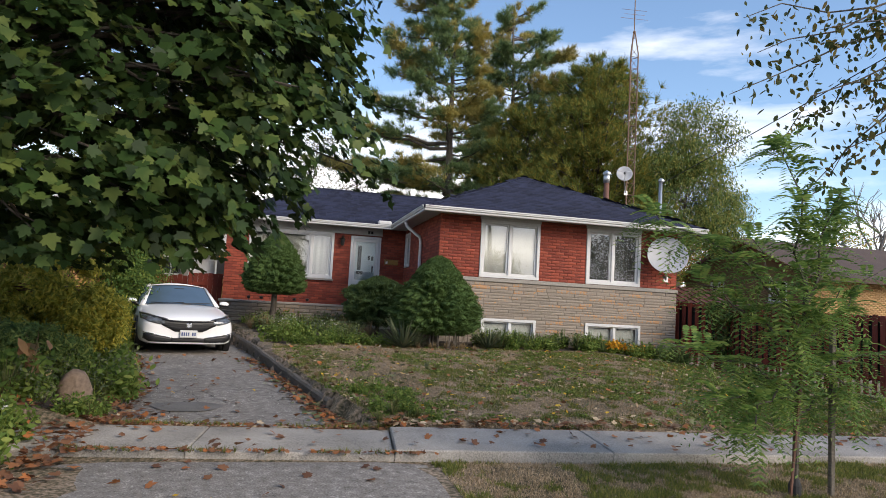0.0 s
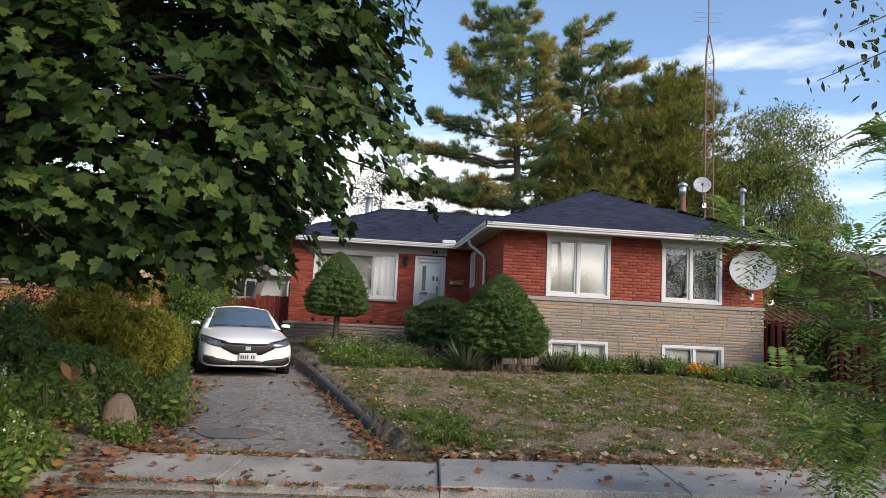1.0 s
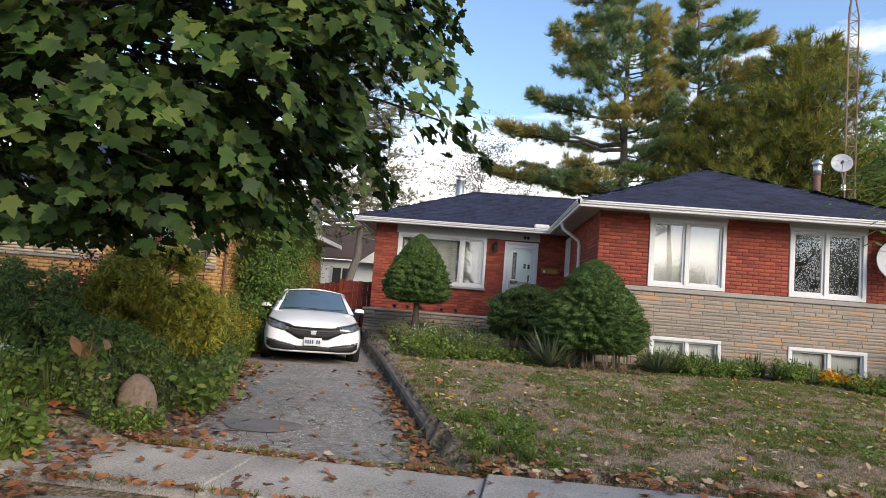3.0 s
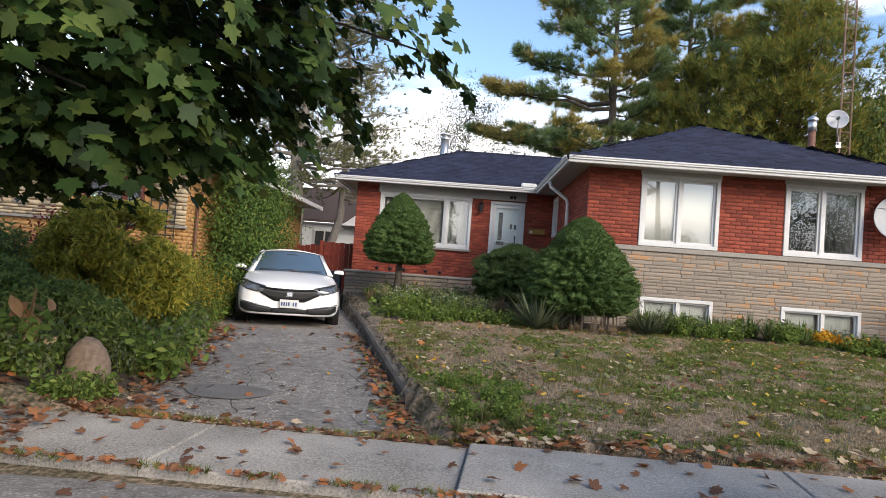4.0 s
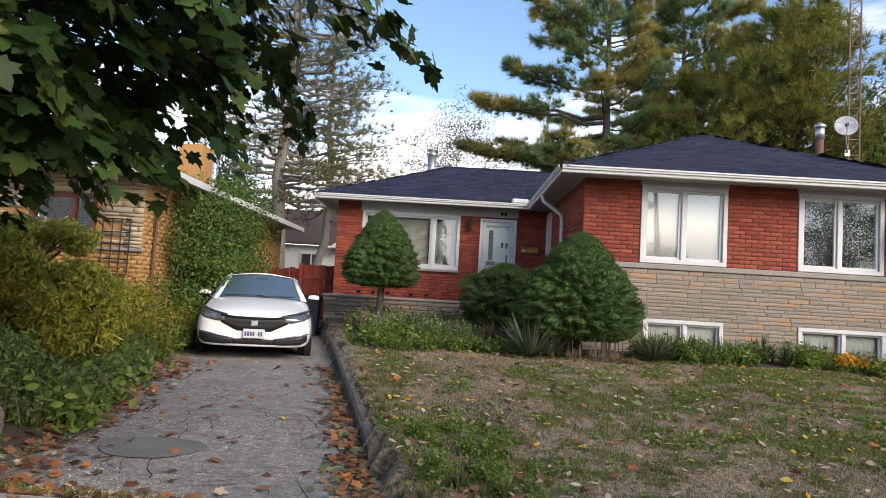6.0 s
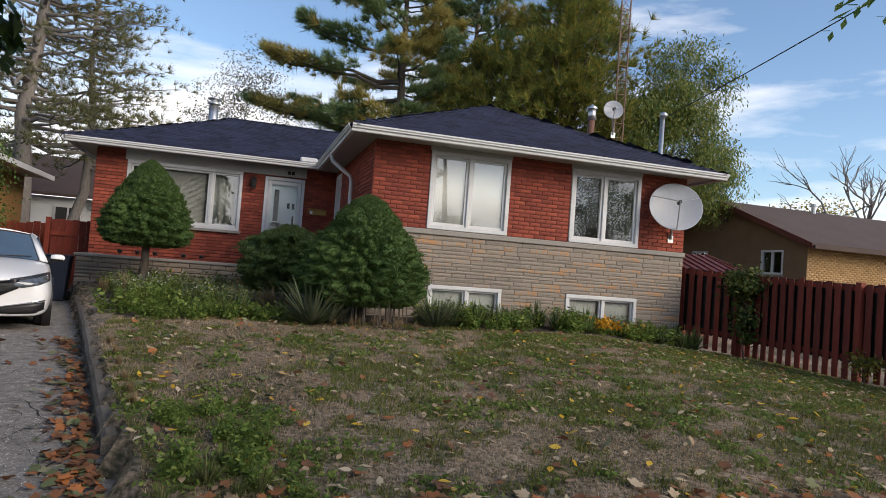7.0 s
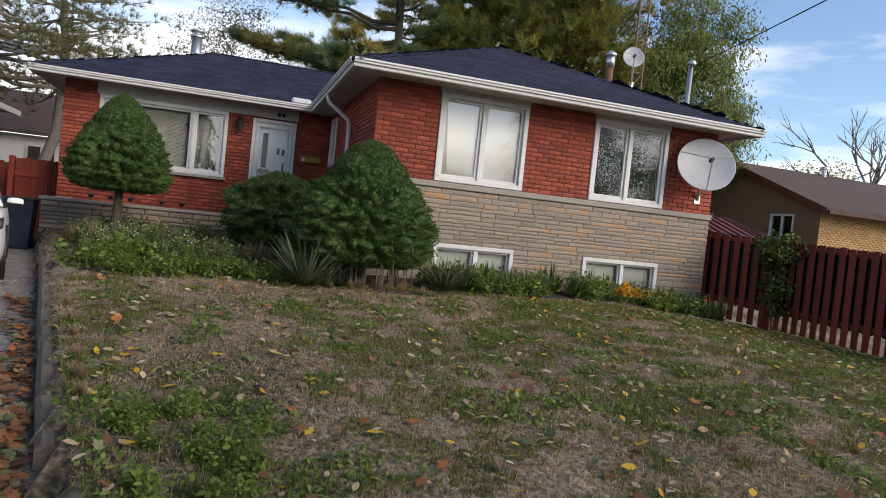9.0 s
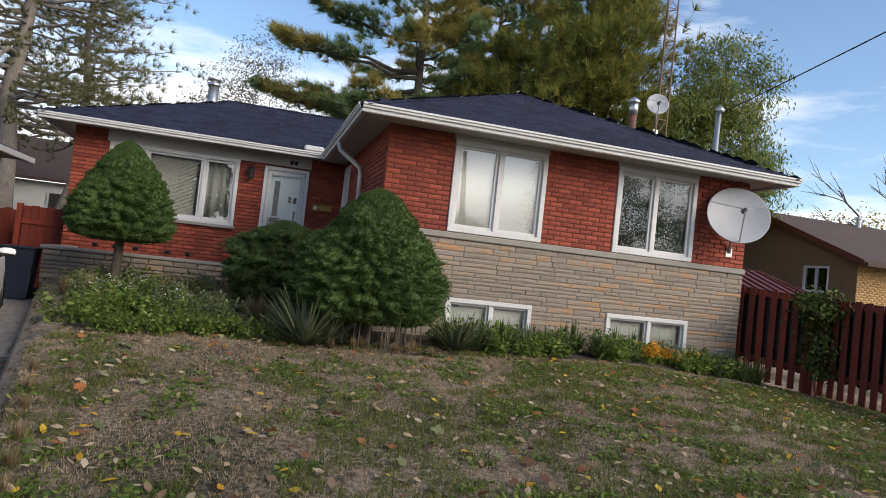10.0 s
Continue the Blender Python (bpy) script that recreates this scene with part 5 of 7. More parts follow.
    def fy(x, z):
        return float(np.interp(abs(x), [0, 0.3, 0.5, 0.62, 0.74, 0.82, 0.87], [0.0, 0.012, 0.035, 0.065, 0.125, 0.22, 0.40])) + float(np.interp(z, [0.18, 0.26, 0.36, 0.56, 0.64, 0.70, 0.76], [0.075, 0.03, 0.0, 0.0, 0.045, 0.105, 0.22]))

    def patch_front(name, x0, x1, lo, hi, m, lab="", off=0.016, n=16, parent=car):
        rows_ = []
        for f in (0, 0.33, 0.66, 1):
            rows_.append([(x0 + (x1 - x0) * k / n, fy(x0 + (x1 - x0) * k / n, lo(x0 + (x1 - x0) * k / n) * (1 - f) + hi(x0 + (x1 - x0) * k / n) * f) - off,
                           lo(x0 + (x1 - x0) * k / n) * (1 - f) + hi(x0 + (x1 - x0) * k / n) * f) for k in range(n + 1)])
        rows_ = [[(x, -0.5, z) for x, y, z in r] for r in rows_]
        ob = grid(rows_, m, name, lab, parent)
        sw = ob.modifiers.new("fit", "SHRINKWRAP")
        sw.target, sw.wrap_method, sw.use_project_y, sw.use_positive_direction, sw.use_negative_direction = body, "PROJECT", True, True, False
        sw.wrap_mode, sw.offset = "ABOVE_SURFACE", max(0.004, off - 0.008)
        so = ob.modifiers.new("thick", "SOLIDIFY")
        so.thickness, so.offset = 0.02, -1
        return ob

    L = lambda xs, zs: (lambda x: float(np.interp(abs(x), xs, zs)))
    grille = patch_front("grille", -0.50, 0.50, L([0, 0.26, 0.42, 0.5], [0.415, 0.425, 0.51, 0.55]), L([0, 0.3, 0.5], [0.635, 0.64, 0.66]), BLACK, "black upper grille", 0.02)
    patch_front("grille_bar", -0.50, 0.50, L([0, 0.3, 0.5], [0.605, 0.612, 0.635]), L([0, 0.3, 0.5], [0.628, 0.634, 0.652]), mat("gloss black", (0.012, 0.012, 0.014), None, 0.08, 9, 1, 0), "gloss black bar", 0.034, parent=grille)
    for k in range(3):
        patch_front("grille_slat", -0.44 + 0.03 * k, 0.44 - 0.03 * k, L([0, 0.5], [0.485 + 0.035 * k, 0.52 + 0.03 * k]), L([0, 0.5], [0.493 + 0.035 * k, 0.526 + 0.03 * k]), DARK, "", 0.030, parent=grille)
    badge = Geo().box(-0.055, 0.055, fy(0, 0.55) - 0.055, fy(0, 0.55) - 0.035, 0.505, 0.59, c=0.012)
    badge.v = [(x, y + 0.03, z) for x, y, z in badge.v]
    part("badge", badge, CHROME, grille, "plain chrome badge")
    for sg in (-1, 1):
        a, b = sorted((sg * 0.44, sg * 0.845))
        hl = patch_front("headlight", a, b, L([0.44, 0.55, 0.72, 0.845], [0.575, 0.56, 0.60, 0.655]), L([0.44, 0.55, 0.72, 0.845], [0.645, 0.668, 0.712, 0.745]), LENS, "clear headlight with a dark surround", 0.02)
        c1 = Geo().lathe([(0.0, -0.03), (0.035, -0.022), (0.042, 0.0)], pose(sg * 0.585, fy(0.585, 0.6) - 0.005, 0.602, 90, 0, 0), 16)
        part("lamp", c1, CHROME, hl, smooth=True)
        a2, b2 = sorted((sg * 0.40, sg * 0.84))
        patch_front("drl", a2, b2, L([0.40, 0.6, 0.84], [0.640, 0.68, 0.748]), L([0.40, 0.6, 0.84], [0.660, 0.70, 0.768]), mat("dark surround", (0.03, 0.03, 0.033), None, 0.3, 5, 1, 0), "", 0.026, parent=hl)
        a3, b3 = sorted((sg * 0.30, sg * 0.80))
        fog = patch_front("fog_intake", a3, b3, L([0.30, 0.45, 0.7, 0.8], [0.225, 0.22, 0.235, 0.29]), L([0.30, 0.45, 0.7, 0.8], [0.30, 0.33, 0.37, 0.385]), BLACK, "black lower corner intake", 0.018)
        patch_front("chrome_strip", a3, b3, L([0.30, 0.45, 0.7, 0.8], [0.303, 0.328, 0.378, 0.398]), L([0.30, 0.45, 0.7, 0.8], [0.314, 0.342, 0.394, 0.412]), CHROME, "", 0.026, parent=fog)
    patch_front("lower_intake", -0.30, 0.30, L([0, 0.3], [0.225, 0.225]), L([0, 0.3], [0.31, 0.30]), BLACK, "", 0.018)
    plate = part("number_plate", Geo().box(-0.16, 0.16, fy(0, 0.37) - 0.05, fy(0, 0.37) - 0.025, 0.315, 0.455, c=0.006), WHITE, car, "white number plate with blue bars")
    for k in range(7):
        if k != 4:
            g = Geo().box(-0.135 + 0.039 * k, -0.108 + 0.039 * k, fy(0, 0.37) - 0.054, fy(0, 0.37) - 0.0505, 0.35, 0.415)
            part("plate_bar", g, BAR, plate)
    wp = Geo()
    for x0, x1 in ((-0.6, 0.05), (0.0, 0.6)):
        wp.tube([(x0, 1.50 + 0.26 * (x0 / 0.76) ** 2 - 0.01, 0.965), (x1, 1.50 + 0.26 * (x1 / 0.76) ** 2 + 0.03, 0.985)], 0.009, 5)
    part("wiper", wp, BLACK, car)
    part("inner_mirror", Geo().box(-0.11, 0.11, 2.14, 2.18, 1.245, 1.30, c=0.01), BLACK, car)
    part("underbody", Geo().box(-0.72, 0.72, 0.5, 4.2, 0.16, 0.5), BLACK, car)
    car.matrix_basis = pose(-1.40, 12.42, drive_z(13.4) - 0.0, -1.2, 0, 14.5)
    return car


build_car()

# red board gate and fence at the end of the driveway
def board(parent, x, y, z0, z1, w, t, ang=0.0, m=RED_WOOD):
    return part("board", Geo().box(-w / 2, w / 2, -t / 2, t / 2, z0, z1, pose(x, y, 0, 0, 0, ang), c=0.004), m, parent)


gate = thing("board_fence", "dark red stained board fence closing the driveway", "fence", (-3, 20.4, 0.2))
for k in range(17):
    x = -4.95 + k * 0.152
    top = 1.62 + 0.16 * (k / 16) + 0.02 * (k % 3)
    board(gate, x, 20.4, 0.2, top, 0.146, 0.022)
part("rail", Geo().box(-5.0, -2.4, 20.42, 20.47, 1.2, 1.29), RED_WOOD, gate)
gate = thing("garden_gate", "tall dark red garden gate beside the house wall", "gate", (-1.9, 19.7, 0.2))
for k in range(6):
    board(gate, -2.28 + k * 0.142, 19.7, 0.24, 1.86 + 0.015 * (k % 2), 0.138, 0.022)
part("rail", Geo().box(-2.36, -1.46, 19.66, 19.688, 1.5, 1.59), RED_WOOD, gate)
part("rail", Geo().box(-2.36, -1.46, 19.66, 19.688, 0.5, 0.59), RED_WOOD, gate)
part("post", Geo().box(-2.47, -2.37, 19.66, 19.76, 0.1, 1.9, c=0.006), RED_WOOD, gate)

def wheelie(at, m, lab, s=1.0, rz=0):
    b = thing("wheeled_bin", lab, "bin", (0, 0, 0), "bins")
    g = Geo()
    for z, w, d in ((0.0, 0.21, 0.23), (0.05, 0.22, 0.24), (0.92, 0.28, 0.31)):
        g.v += [(-w, -d, z), (w, -d, z), (w, d, z), (-w, d, z)]
    g.f = [(3, 2, 1, 0)] + [(i * 4 + k, i * 4 + (k + 1) % 4, i * 4 + 4 + (k + 1) % 4, i * 4 + 4 + k) for i in range(2) for k in range(4)]
    part("body", g, m, b, bevel=0.02)
    lid = Geo().box(-0.30, 0.30, -0.34, 0.33, 0.925, 0.965, c=0.015)
    part("lid", lid, m, b)
    for sx in (-1, 1):
        part("wheel", Geo().lathe([(0.0, -0.03), (0.09, -0.03), (0.1, 0), (0.09, 0.03), (0, 0.03)], pose(sx * 0.24, 0.24, 0.1, 0, 90, 0), 14), TYRE, b)
    b.matrix_basis = pose(*at, 0, 0, rz) @ Matrix.Scale(s, 4)
    return b
wheelie((-1.72, 17.7, drive_z(17.7)), mat("dark blue plastic", (0.025, 0.035, 0.06), None, 0.45, 20, 2, 0.02), "dark blue wheeled bin at the end of the driveway", 0.95, 5)
wheelie((-3.35, 17.2, drive_z(17.2) + 0.05), mat("green plastic", (0.02, 0.075, 0.04), None, 0.45, 20, 2, 0.02), "dark green wheeled bin half hidden by shrubs", 1.0, 20)

# stone planter in front of the door wall, with soil and small garden lamps
PX0, PX1, PY0 = -1.36, 2.75, 17.55
planter = thing("stone_planter", "low buff stone planter wall with limestone coping", "planter wall", (0.7, PY0, 0.5))
part("core", Geo().box(PX0 + 0.02, PX1, PY0 + 0.02, PY0 + 0.22, 0.3, 1.10), STONE_M, planter)
part("core", Geo().box(PX0 + 0.02, PX0 + 0.22, PY0 + 0.221, DY - 0.01, 0.3, 1.10), STONE_M, planter)
part("coping", Geo().box(PX0 - 0.03, PX1, PY0 - 0.035, PY0 + 0.25, 1.101, 1.165, c=0.012), COPING, planter)
part("coping", Geo().box(PX0 - 0.03, PX0 + 0.25, PY0 + 0.252, DY - 0.012, 1.101, 1.165, c=0.012), COPING, planter)
part("soil", Geo().box(PX0 + 0.2, PX1, PY0 + 0.2, DY - 0.012, 0.6, 1.06), SOIL, planter)
step = thing("front_step", "plain concrete landing before the front door", "step", (2.9, 18.2, 0.5))
part("landing", Geo().box(PX1 + 0.02, XM - 0.02, 17.4, DY - 0.012, 0.3, 1.12, c=0.01), CONCRETE, step)
part("tread", Geo().box(PX1 + 0.02, XM - 0.02, 17.08, 17.39, 0.3, 0.93, c=0.01), CONCRETE, step)
part("tread", Geo().box(PX1 + 0.02, XM - 0.02, 16.76, 17.07, 0.3, 0.74, c=0.01), CONCRETE, step)
for x in (-0.62, -0.28, 0.06, 0.62, 0.98):
    l = thing("garden_lamp", "small black garden lamp on a spike", "garden lamp", (x, 17.9, 1.05), "planter lamps")
    part("spike", Geo().tube([(x, 17.9, 1.0), (x, 17.9, 1.22)], 0.008, 5), BLACK, l)
    part("head", Geo().lathe([(0.0, 0.0), (0.04, 0.005), (0.055, 0.05), (0.02, 0.075), (0, 0.08)], pose(x, 17.9, 1.215), 10), BLACK, l)

# door lamp and letter box
lamp = thing("wall_lantern", "black iron wall lantern beside the door", "wall lamp", (1.93, DY, 3.1))
part("bracket", Geo().tube([(1.93, DY, 3.18), (1.93, DY - 0.10, 3.24), (1.93, DY - 0.12, 3.18)], 0.012, 6), BLACK, lamp)
part("cage", Geo().lathe([(0.02, -0.13), (0.05, -0.11), (0.07, 0.08), (0.075, 0.09), (0.0, 0.16)], pose(1.93, DY - 0.12, 3.05), 8), BLACK, lamp)
part("glass", Geo().lathe([(0.035, -0.10), (0.054, 0.07)], pose(1.93, DY - 0.12, 3.05), 8), LENS, lamp)
box = thing("letter_box", "brass coloured letter box on the brick wall", "letter box", (3.45, DY, 2.5))
BRASS = mat("dull brass", (0.36, 0.22, 0.07), (0.24, 0.14, 0.045), 0.45, 20, 3, 0.05, metal=0.6)
part("body", Geo().box(3.24, 3.66, DY - 0.10, DY - 0.001, 2.44, 2.57, c=0.012), BRASS, box)
part("lid", Geo().box(3.23, 3.67, DY - 0.115, DY - 0.001, 2.571, 2.60, c=0.008), BRASS, box)
part("name_plate", Geo().box(3.27, 3.33, DY - 0.106, DY - 0.1005, 2.47, 2.54), WHITE, box)

# satellite dishes
def dish(name, lab, c, r, depth, face, m_arm, foot, group="satellite dishes"):
    d = thing(name, lab, "satellite dish", foot, group)
    rot = Vector(face).normalized().to_track_quat("Z", "Y").to_matrix().to_4x4()
    m = Matrix.Translation(c) @ rot
    prof = [(r * k / 8, depth * (k / 8) ** 2) for k in range(9)]
    prof += [(r + 0.012, depth + 0.004), (r + 0.012, depth - 0.012)] + [(r * k / 8, depth * (k / 8) ** 2 - 0.014) for k in range(8, -1, -1)]
    part("reflector", Geo().lathe(prof, m, 48), mat("dish grey", (0.46, 0.47, 0.49), (0.40, 0.41, 0.43), 0.5, 12, 1.5, 0.02), d, "pale grey round reflector", smooth=True)
    horn = m @ Vector((0, -r * 0.12, r * 0.85))
    for a in (-90, 25, 155):
        q = m @ Vector((r * math.cos(radians(a)) * 0.98, r * math.sin(radians(a)) * 0.98, depth))
        part("strut", Geo().tube([q, horn], 0.007 if a != -90 else 0.012, 6), METAL, d)
    part("horn", Geo().tube([horn + Vector((0, 0, 0.0)), horn + (Vector(c) - horn).normalized() * 0.11], [0.03, 0.04], 10), BLACK, d)
    part("arm", Geo().tube([m @ Vector((0, 0, -0.02)), m @ Vector((0, -0.02, -0.12)), foot], m_arm, 8), METAL, d)
    part("wall_plate", Geo().box(foot[0] - 0.06, foot[0] + 0.06, foot[1] - 0.0, foot[1] + 0.012, foot[2] - 0.07, foot[2] + 0.07), METAL, d)
    return d


dish("satellite_dish", "large pale grey satellite dish on the corner of the house", (9.69, 13.70, 2.87), 0.488, 0.085, (-0.38, -0.9, 0.36), 0.028, (9.86, FY - 0.014, 2.30))
vent = thing("vent_pipe", "rusty vent pipe with a steel cap on the roof", "vent pipe", (9.9, 17.6, 4.0))
part("pipe", Geo().tube([(9.9, 17.6, 3.7), (9.9, 17.6, 5.42)], 0.085, 14), RUST, vent, smooth=True)
part("sleeve", Geo().tube([(9.9, 17.6, 5.40), (9.9, 17.6, 5.68)], 0.10, 14), METAL, vent, smooth=True)
part("cap", Geo().lathe([(0.13, 5.68), (0.13, 5.72), (0.02, 5.80), (0, 5.80)], pose(9.9, 17.6, 0), 14), METAL, vent, smooth=True)
chim = thing("steel_chimney", "shiny steel stove chimney above the roof ridge", "chimney", (0.72, 22.5, 4.6))
part("pipe", Geo().tube([(0.72, 22.5, 4.2), (0.72, 22.5, 5.55)], 0.13, 18), METAL, chim, smooth=True)
part("cap", Geo().lathe([(0.17, 5.55), (0.17, 5.60), (0.10, 5.62), (0.10, 5.67), (0.18, 5.68), (0.18, 5.72), (0, 5.76)], pose(0.72, 22.5, 0), 18), METAL, chim, smooth=True)
mastp = thing("service_mast", "galvanised service mast with the power cable", "service mast", (10.52, 15.5, 3.5))
part("pipe", Geo().tube([(10.52, 15.5, 0.4), (10.52, 15.5, 5.15)], 0.052, 12), METAL, mastp, smooth=True)
part("weather_head", Geo().lathe([(0.055, 0), (0.085, 0.02), (0.085, 0.07), (0.03, 0.12), (0, 0.12)], pose(10.52, 15.48, 5.13, 14, 0, 0), 12), METAL, mastp, smooth=True)
cable = thing("power_cable", "thin black power cable to the service mast", "cable", (10.5, 15.4, 5.1))
ca, cb = Vector((10.52, 15.42, 5.1)), Vector((11.0, -2.0, 8.5))
part("wire", Geo().tube([ca + (cb - ca) * (k / 12) - Vector((0, 0, 0.72 * k / 12 * (1 - k / 12))) for k in range(17)], 0.011, 5), BLACK, cable, smooth=True)

# the lattice mast with a small dish
lat = thing("antenna_mast", "rusty three-legged lattice antenna mast beside the house", "antenna mast", (11.05, 18.3, 0.3))
MX, MY = 11.05, 18.3
MASTM = mat("rusty mast steel", (0.24, 0.16, 0.11), (0.15, 0.095, 0.07), 0.7, 14, 2, 0.1, metal=0.5)
legs = []
for k in range(3):
    a = radians(90 + 120 * k)
    lx, ly = 0.155 * math.cos(a), 0.155 * math.sin(a)
    legs.append((lx, ly))
    part("leg", Geo().tube([(MX + lx, MY + ly, 0.2), (MX + lx, MY + ly, 9.95), (MX + lx * 0.15, MY + ly * 0.15, 10.75)], 0.021, 6), MASTM, lat)
for i in range(25):
    z = 0.6 + i * 0.385
    for k in range(3):
        p, q = legs[k], legs[(k + 1) % 3]
        part("rung", Geo().tube([(MX + p[0], MY + p[1], z), (MX + q[0], MY + q[1], z)], 0.012, 4), MASTM, lat)
        part("brace", Geo().tube([(MX + p[0], MY + p[1], z + 0.012), (MX + q[0], MY + q[1], z + 0.38)], 0.008, 4), MASTM, lat)
part("top_pole", Geo().tube([(MX, MY, 10.5), (MX, MY, 12.2)], 0.018, 8), MASTM, lat)
for dz, ln in ((11.15, 0.55), (11.3, 0.42), (11.45, 0.5)):
    part("antenna_rod", Geo().tube([(MX - ln, MY - 0.1, dz - 0.05), (MX + ln, MY + 0.1, dz + 0.1)], 0.006, 4), MASTM, lat)
dish("roof_dish", "small round satellite dish above the roof", (10.55, 17.7, 5.76), 0.235, 0.05, (-0.32, -0.92, 0.22), 0.02, (10.86, 18.15, 5.25))

# garden fence of red boards with black lattice behind
def fence_line(pts, lab, z_of, h):
    f = thing("slat_fence", lab, "fence", (*pts[0], 0.2), "front garden fence")
    for (xa, ya), (xb, yb) in zip(pts[:-1], pts[1:]):
        ln = math.hypot(xb - xa, yb - ya)
        ang = math.degrees(math.atan2(yb - ya, xb - xa))
        n = int(ln / 0.165)
        for k in range(n):
            s = (k + 0.5) / n
            x, y = xa + (xb - xa) * s, ya + (yb - ya) * s
            z = z_of(x, y)
            tilt = 0.012 * math.sin(k * 2.3)
            part("board", Geo().box(-0.052, 0.052, -0.012, 0.012, 0.05, h + tilt, pose(x, y, z, 0, tilt * 30, ang), c=0.004), RED_WOOD, f)
        nx, ny = -(yb - ya) / ln * 0.04, (xb - xa) / ln * 0.04
        for zz in (0.35, h - 0.12):
            za, zb = z_of(xa, ya), z_of(xb, yb)
            part("rail", Geo().box(0, ln, -0.02, 0.02, zz, zz + 0.08, Matrix.Translation((xa + nx, ya + ny, za)) @ pose(0, 0, 0, 0, -math.degrees(math.atan2(zb - za, ln)), ang)), RED_WOOD, f)
        g = Geo()
        m0 = Matrix.Translation((xa + nx * 1.9, ya + ny * 1.9, z_of(xa, ya))) @ pose(0, 0, 0, 0, -math.degrees(math.atan2(z_of(xb, yb) - z_of(xa, ya), ln)), ang)
        lo, hi = 0.32, h - 0.02
        s = -hi
        while s < ln:
            for d in (1, -1):
                p0, p1 = (s, lo), (s + (hi - lo), hi)
                u0, v0, u1, v1 = p0[0], p0[1], p1[0], p1[1]
                if u0 < 0:
                    v0, u0 = v0 - u0, 0
                if u1 > ln:
                    v1, u1 = v1 - (u1 - ln), ln
                if v1 - v0 > 0.05:
                    if d < 0:
                        v0, v1 = lo + hi - v0, lo + hi - v1
                    off = 0.006 * d
                    w = 0.018
                    g.add([m0 @ Vector(p) for p in ((u0 - w, off, v0 + d * w), (u0 + w, off, v0 - d * w), (u1 + w, off, v1 - d * w), (u1 - w, off, v1 + d * w))], [(0, 1, 2, 3)])
            s += 0.065
        lt = part("lattice", g, BLACK, f, "black diagonal lattice", kind="stuff")
        so = lt.modifiers.new("thick", "SOLIDIFY")
        so.thickness = 0.006
    for x, y in pts:
        part("post", Geo().box(x - 0.05, x + 0.05, y + 0.02, y + 0.12, z_of(x, y) - 0.1, z_of(x, y) + h + 0.03, c=0.006), RED_WOOD, f)
    return f


def fence_z(x, y):
    return lawn_z(x, y) - 0.02
fence_line([(10.28, 14.25), (10.80, 13.05)], "dark red slat fence with black lattice beside the house", fence_z, 1.57)
fence_line([(10.82, 12.95), (11.15, 10.8), (11.45, 8.6), (11.8, 6.2)], "long dark red slat fence with black lattice along the lawn", fence_z, 1.57)
IVY = leafmat("ivy leaf", (0.06, 0.095, 0.025), (0.03, 0.05, 0.014), (0.15, 0.16, 0.04), 0.3)
broadleaf("ivy", "green climber growing over the fence corner", (10.72, 12.85, 0.2), 1.5, [((0, 0, 1.35), (0.38, 0.32, 0.26), 0.45), ((0.02, -0.02, 0.75), (0.24, 0.22, 0.6), 0.5)], IVY, 51, 0.085, 20, 110, 0.02, clump=0.09, category="climber")
broadleaf("small_shrub", "small yellowing seedling at the foot of the fence", (11.0, 10.6, 0.1), 0.5, [((0, 0, 0.3), (0.22, 0.2, 0.28), 1)], GOLD, 52, 0.075, 12, 30, 0.01, clump=0.07, category="shrub")

# ---- neighbouring houses ----
def slab_roof(g, x0, x1, y0, y1, z, zr, hip=True):
    ym = (y0 + y1) / 2
    h = (y1 - y0) / 2 if hip else 0
    vs = [(x0, y0, z), (x1, y0, z), (x1, y1, z), (x0, y1, z), (x0 + h, ym, zr), (x1 - h, ym, zr)]
    g.add(vs, [(0, 1, 5, 4), (1, 2, 5), (2, 3, 4, 5), (3, 0, 4), (3, 2, 1, 0)])


OCHRE = mat("ochre brick", (0.47, 0.26, 0.10), (0.36, 0.19, 0.07), 0.85, 30, 2, 0.2, island=0.3)
BUFF = mat("buff ledge stone", (0.50, 0.41, 0.28), (0.36, 0.29, 0.20), 0.9, 20, 2, 0.4, island=0.5)
WINE = mat("brown red trim", (0.16, 0.045, 0.03), (0.10, 0.03, 0.02), 0.6, 10, 1, 0.05)


def courses(name, parent, material, u0, u1, z0, z1, place, hc, lens, seed, holes=(), deep=0.02, gap=0.008):
    """Rows of masonry pieces of one wall, joined; place(u, d, z)."""
    r = random.Random(seed)
    out_ = []
    z, row = z0, 0
    while z < z1 - 0.02:
        h = min(r.choice(hc), z1 - z)
        u = u0
        first = True
        while u < u1 - 0.01:
            w = min(r.choice(lens) * (0.5 if first and row % 2 else 1), u1 - u)
            first = False
            if u1 - u - w < 0.05:
                w = u1 - u
            if not any(u + w > a + 0.01 and u < b - 0.01 and z + h > c + 0.01 and z < d - 0.01 for a, b, c, d in holes):
                dd = -deep - r.random() * deep * 0.4
                a, b, c, d = u + gap / 2, u + w - gap / 2, z + gap / 2, z + h - gap / 2
                e = min(0.005, deep / 2)
                out_.append([place(a, 0, c), place(b, 0, c), place(b, 0, d), place(a, 0, d), place(a + e, dd, c + e), place(b - e, dd, c + e), place(b - e, dd, d - e), place(a + e, dd, d - e)])
            u += w
        z += h
        row += 1
    me = soup(np.array(out_), [[4, 5, 6, 7], [0, 1, 5, 4], [1, 2, 6, 5], [2, 3, 7, 6], [3, 0, 4, 7]], material, name)
    return part(name, me, None, parent, kind="stuff")


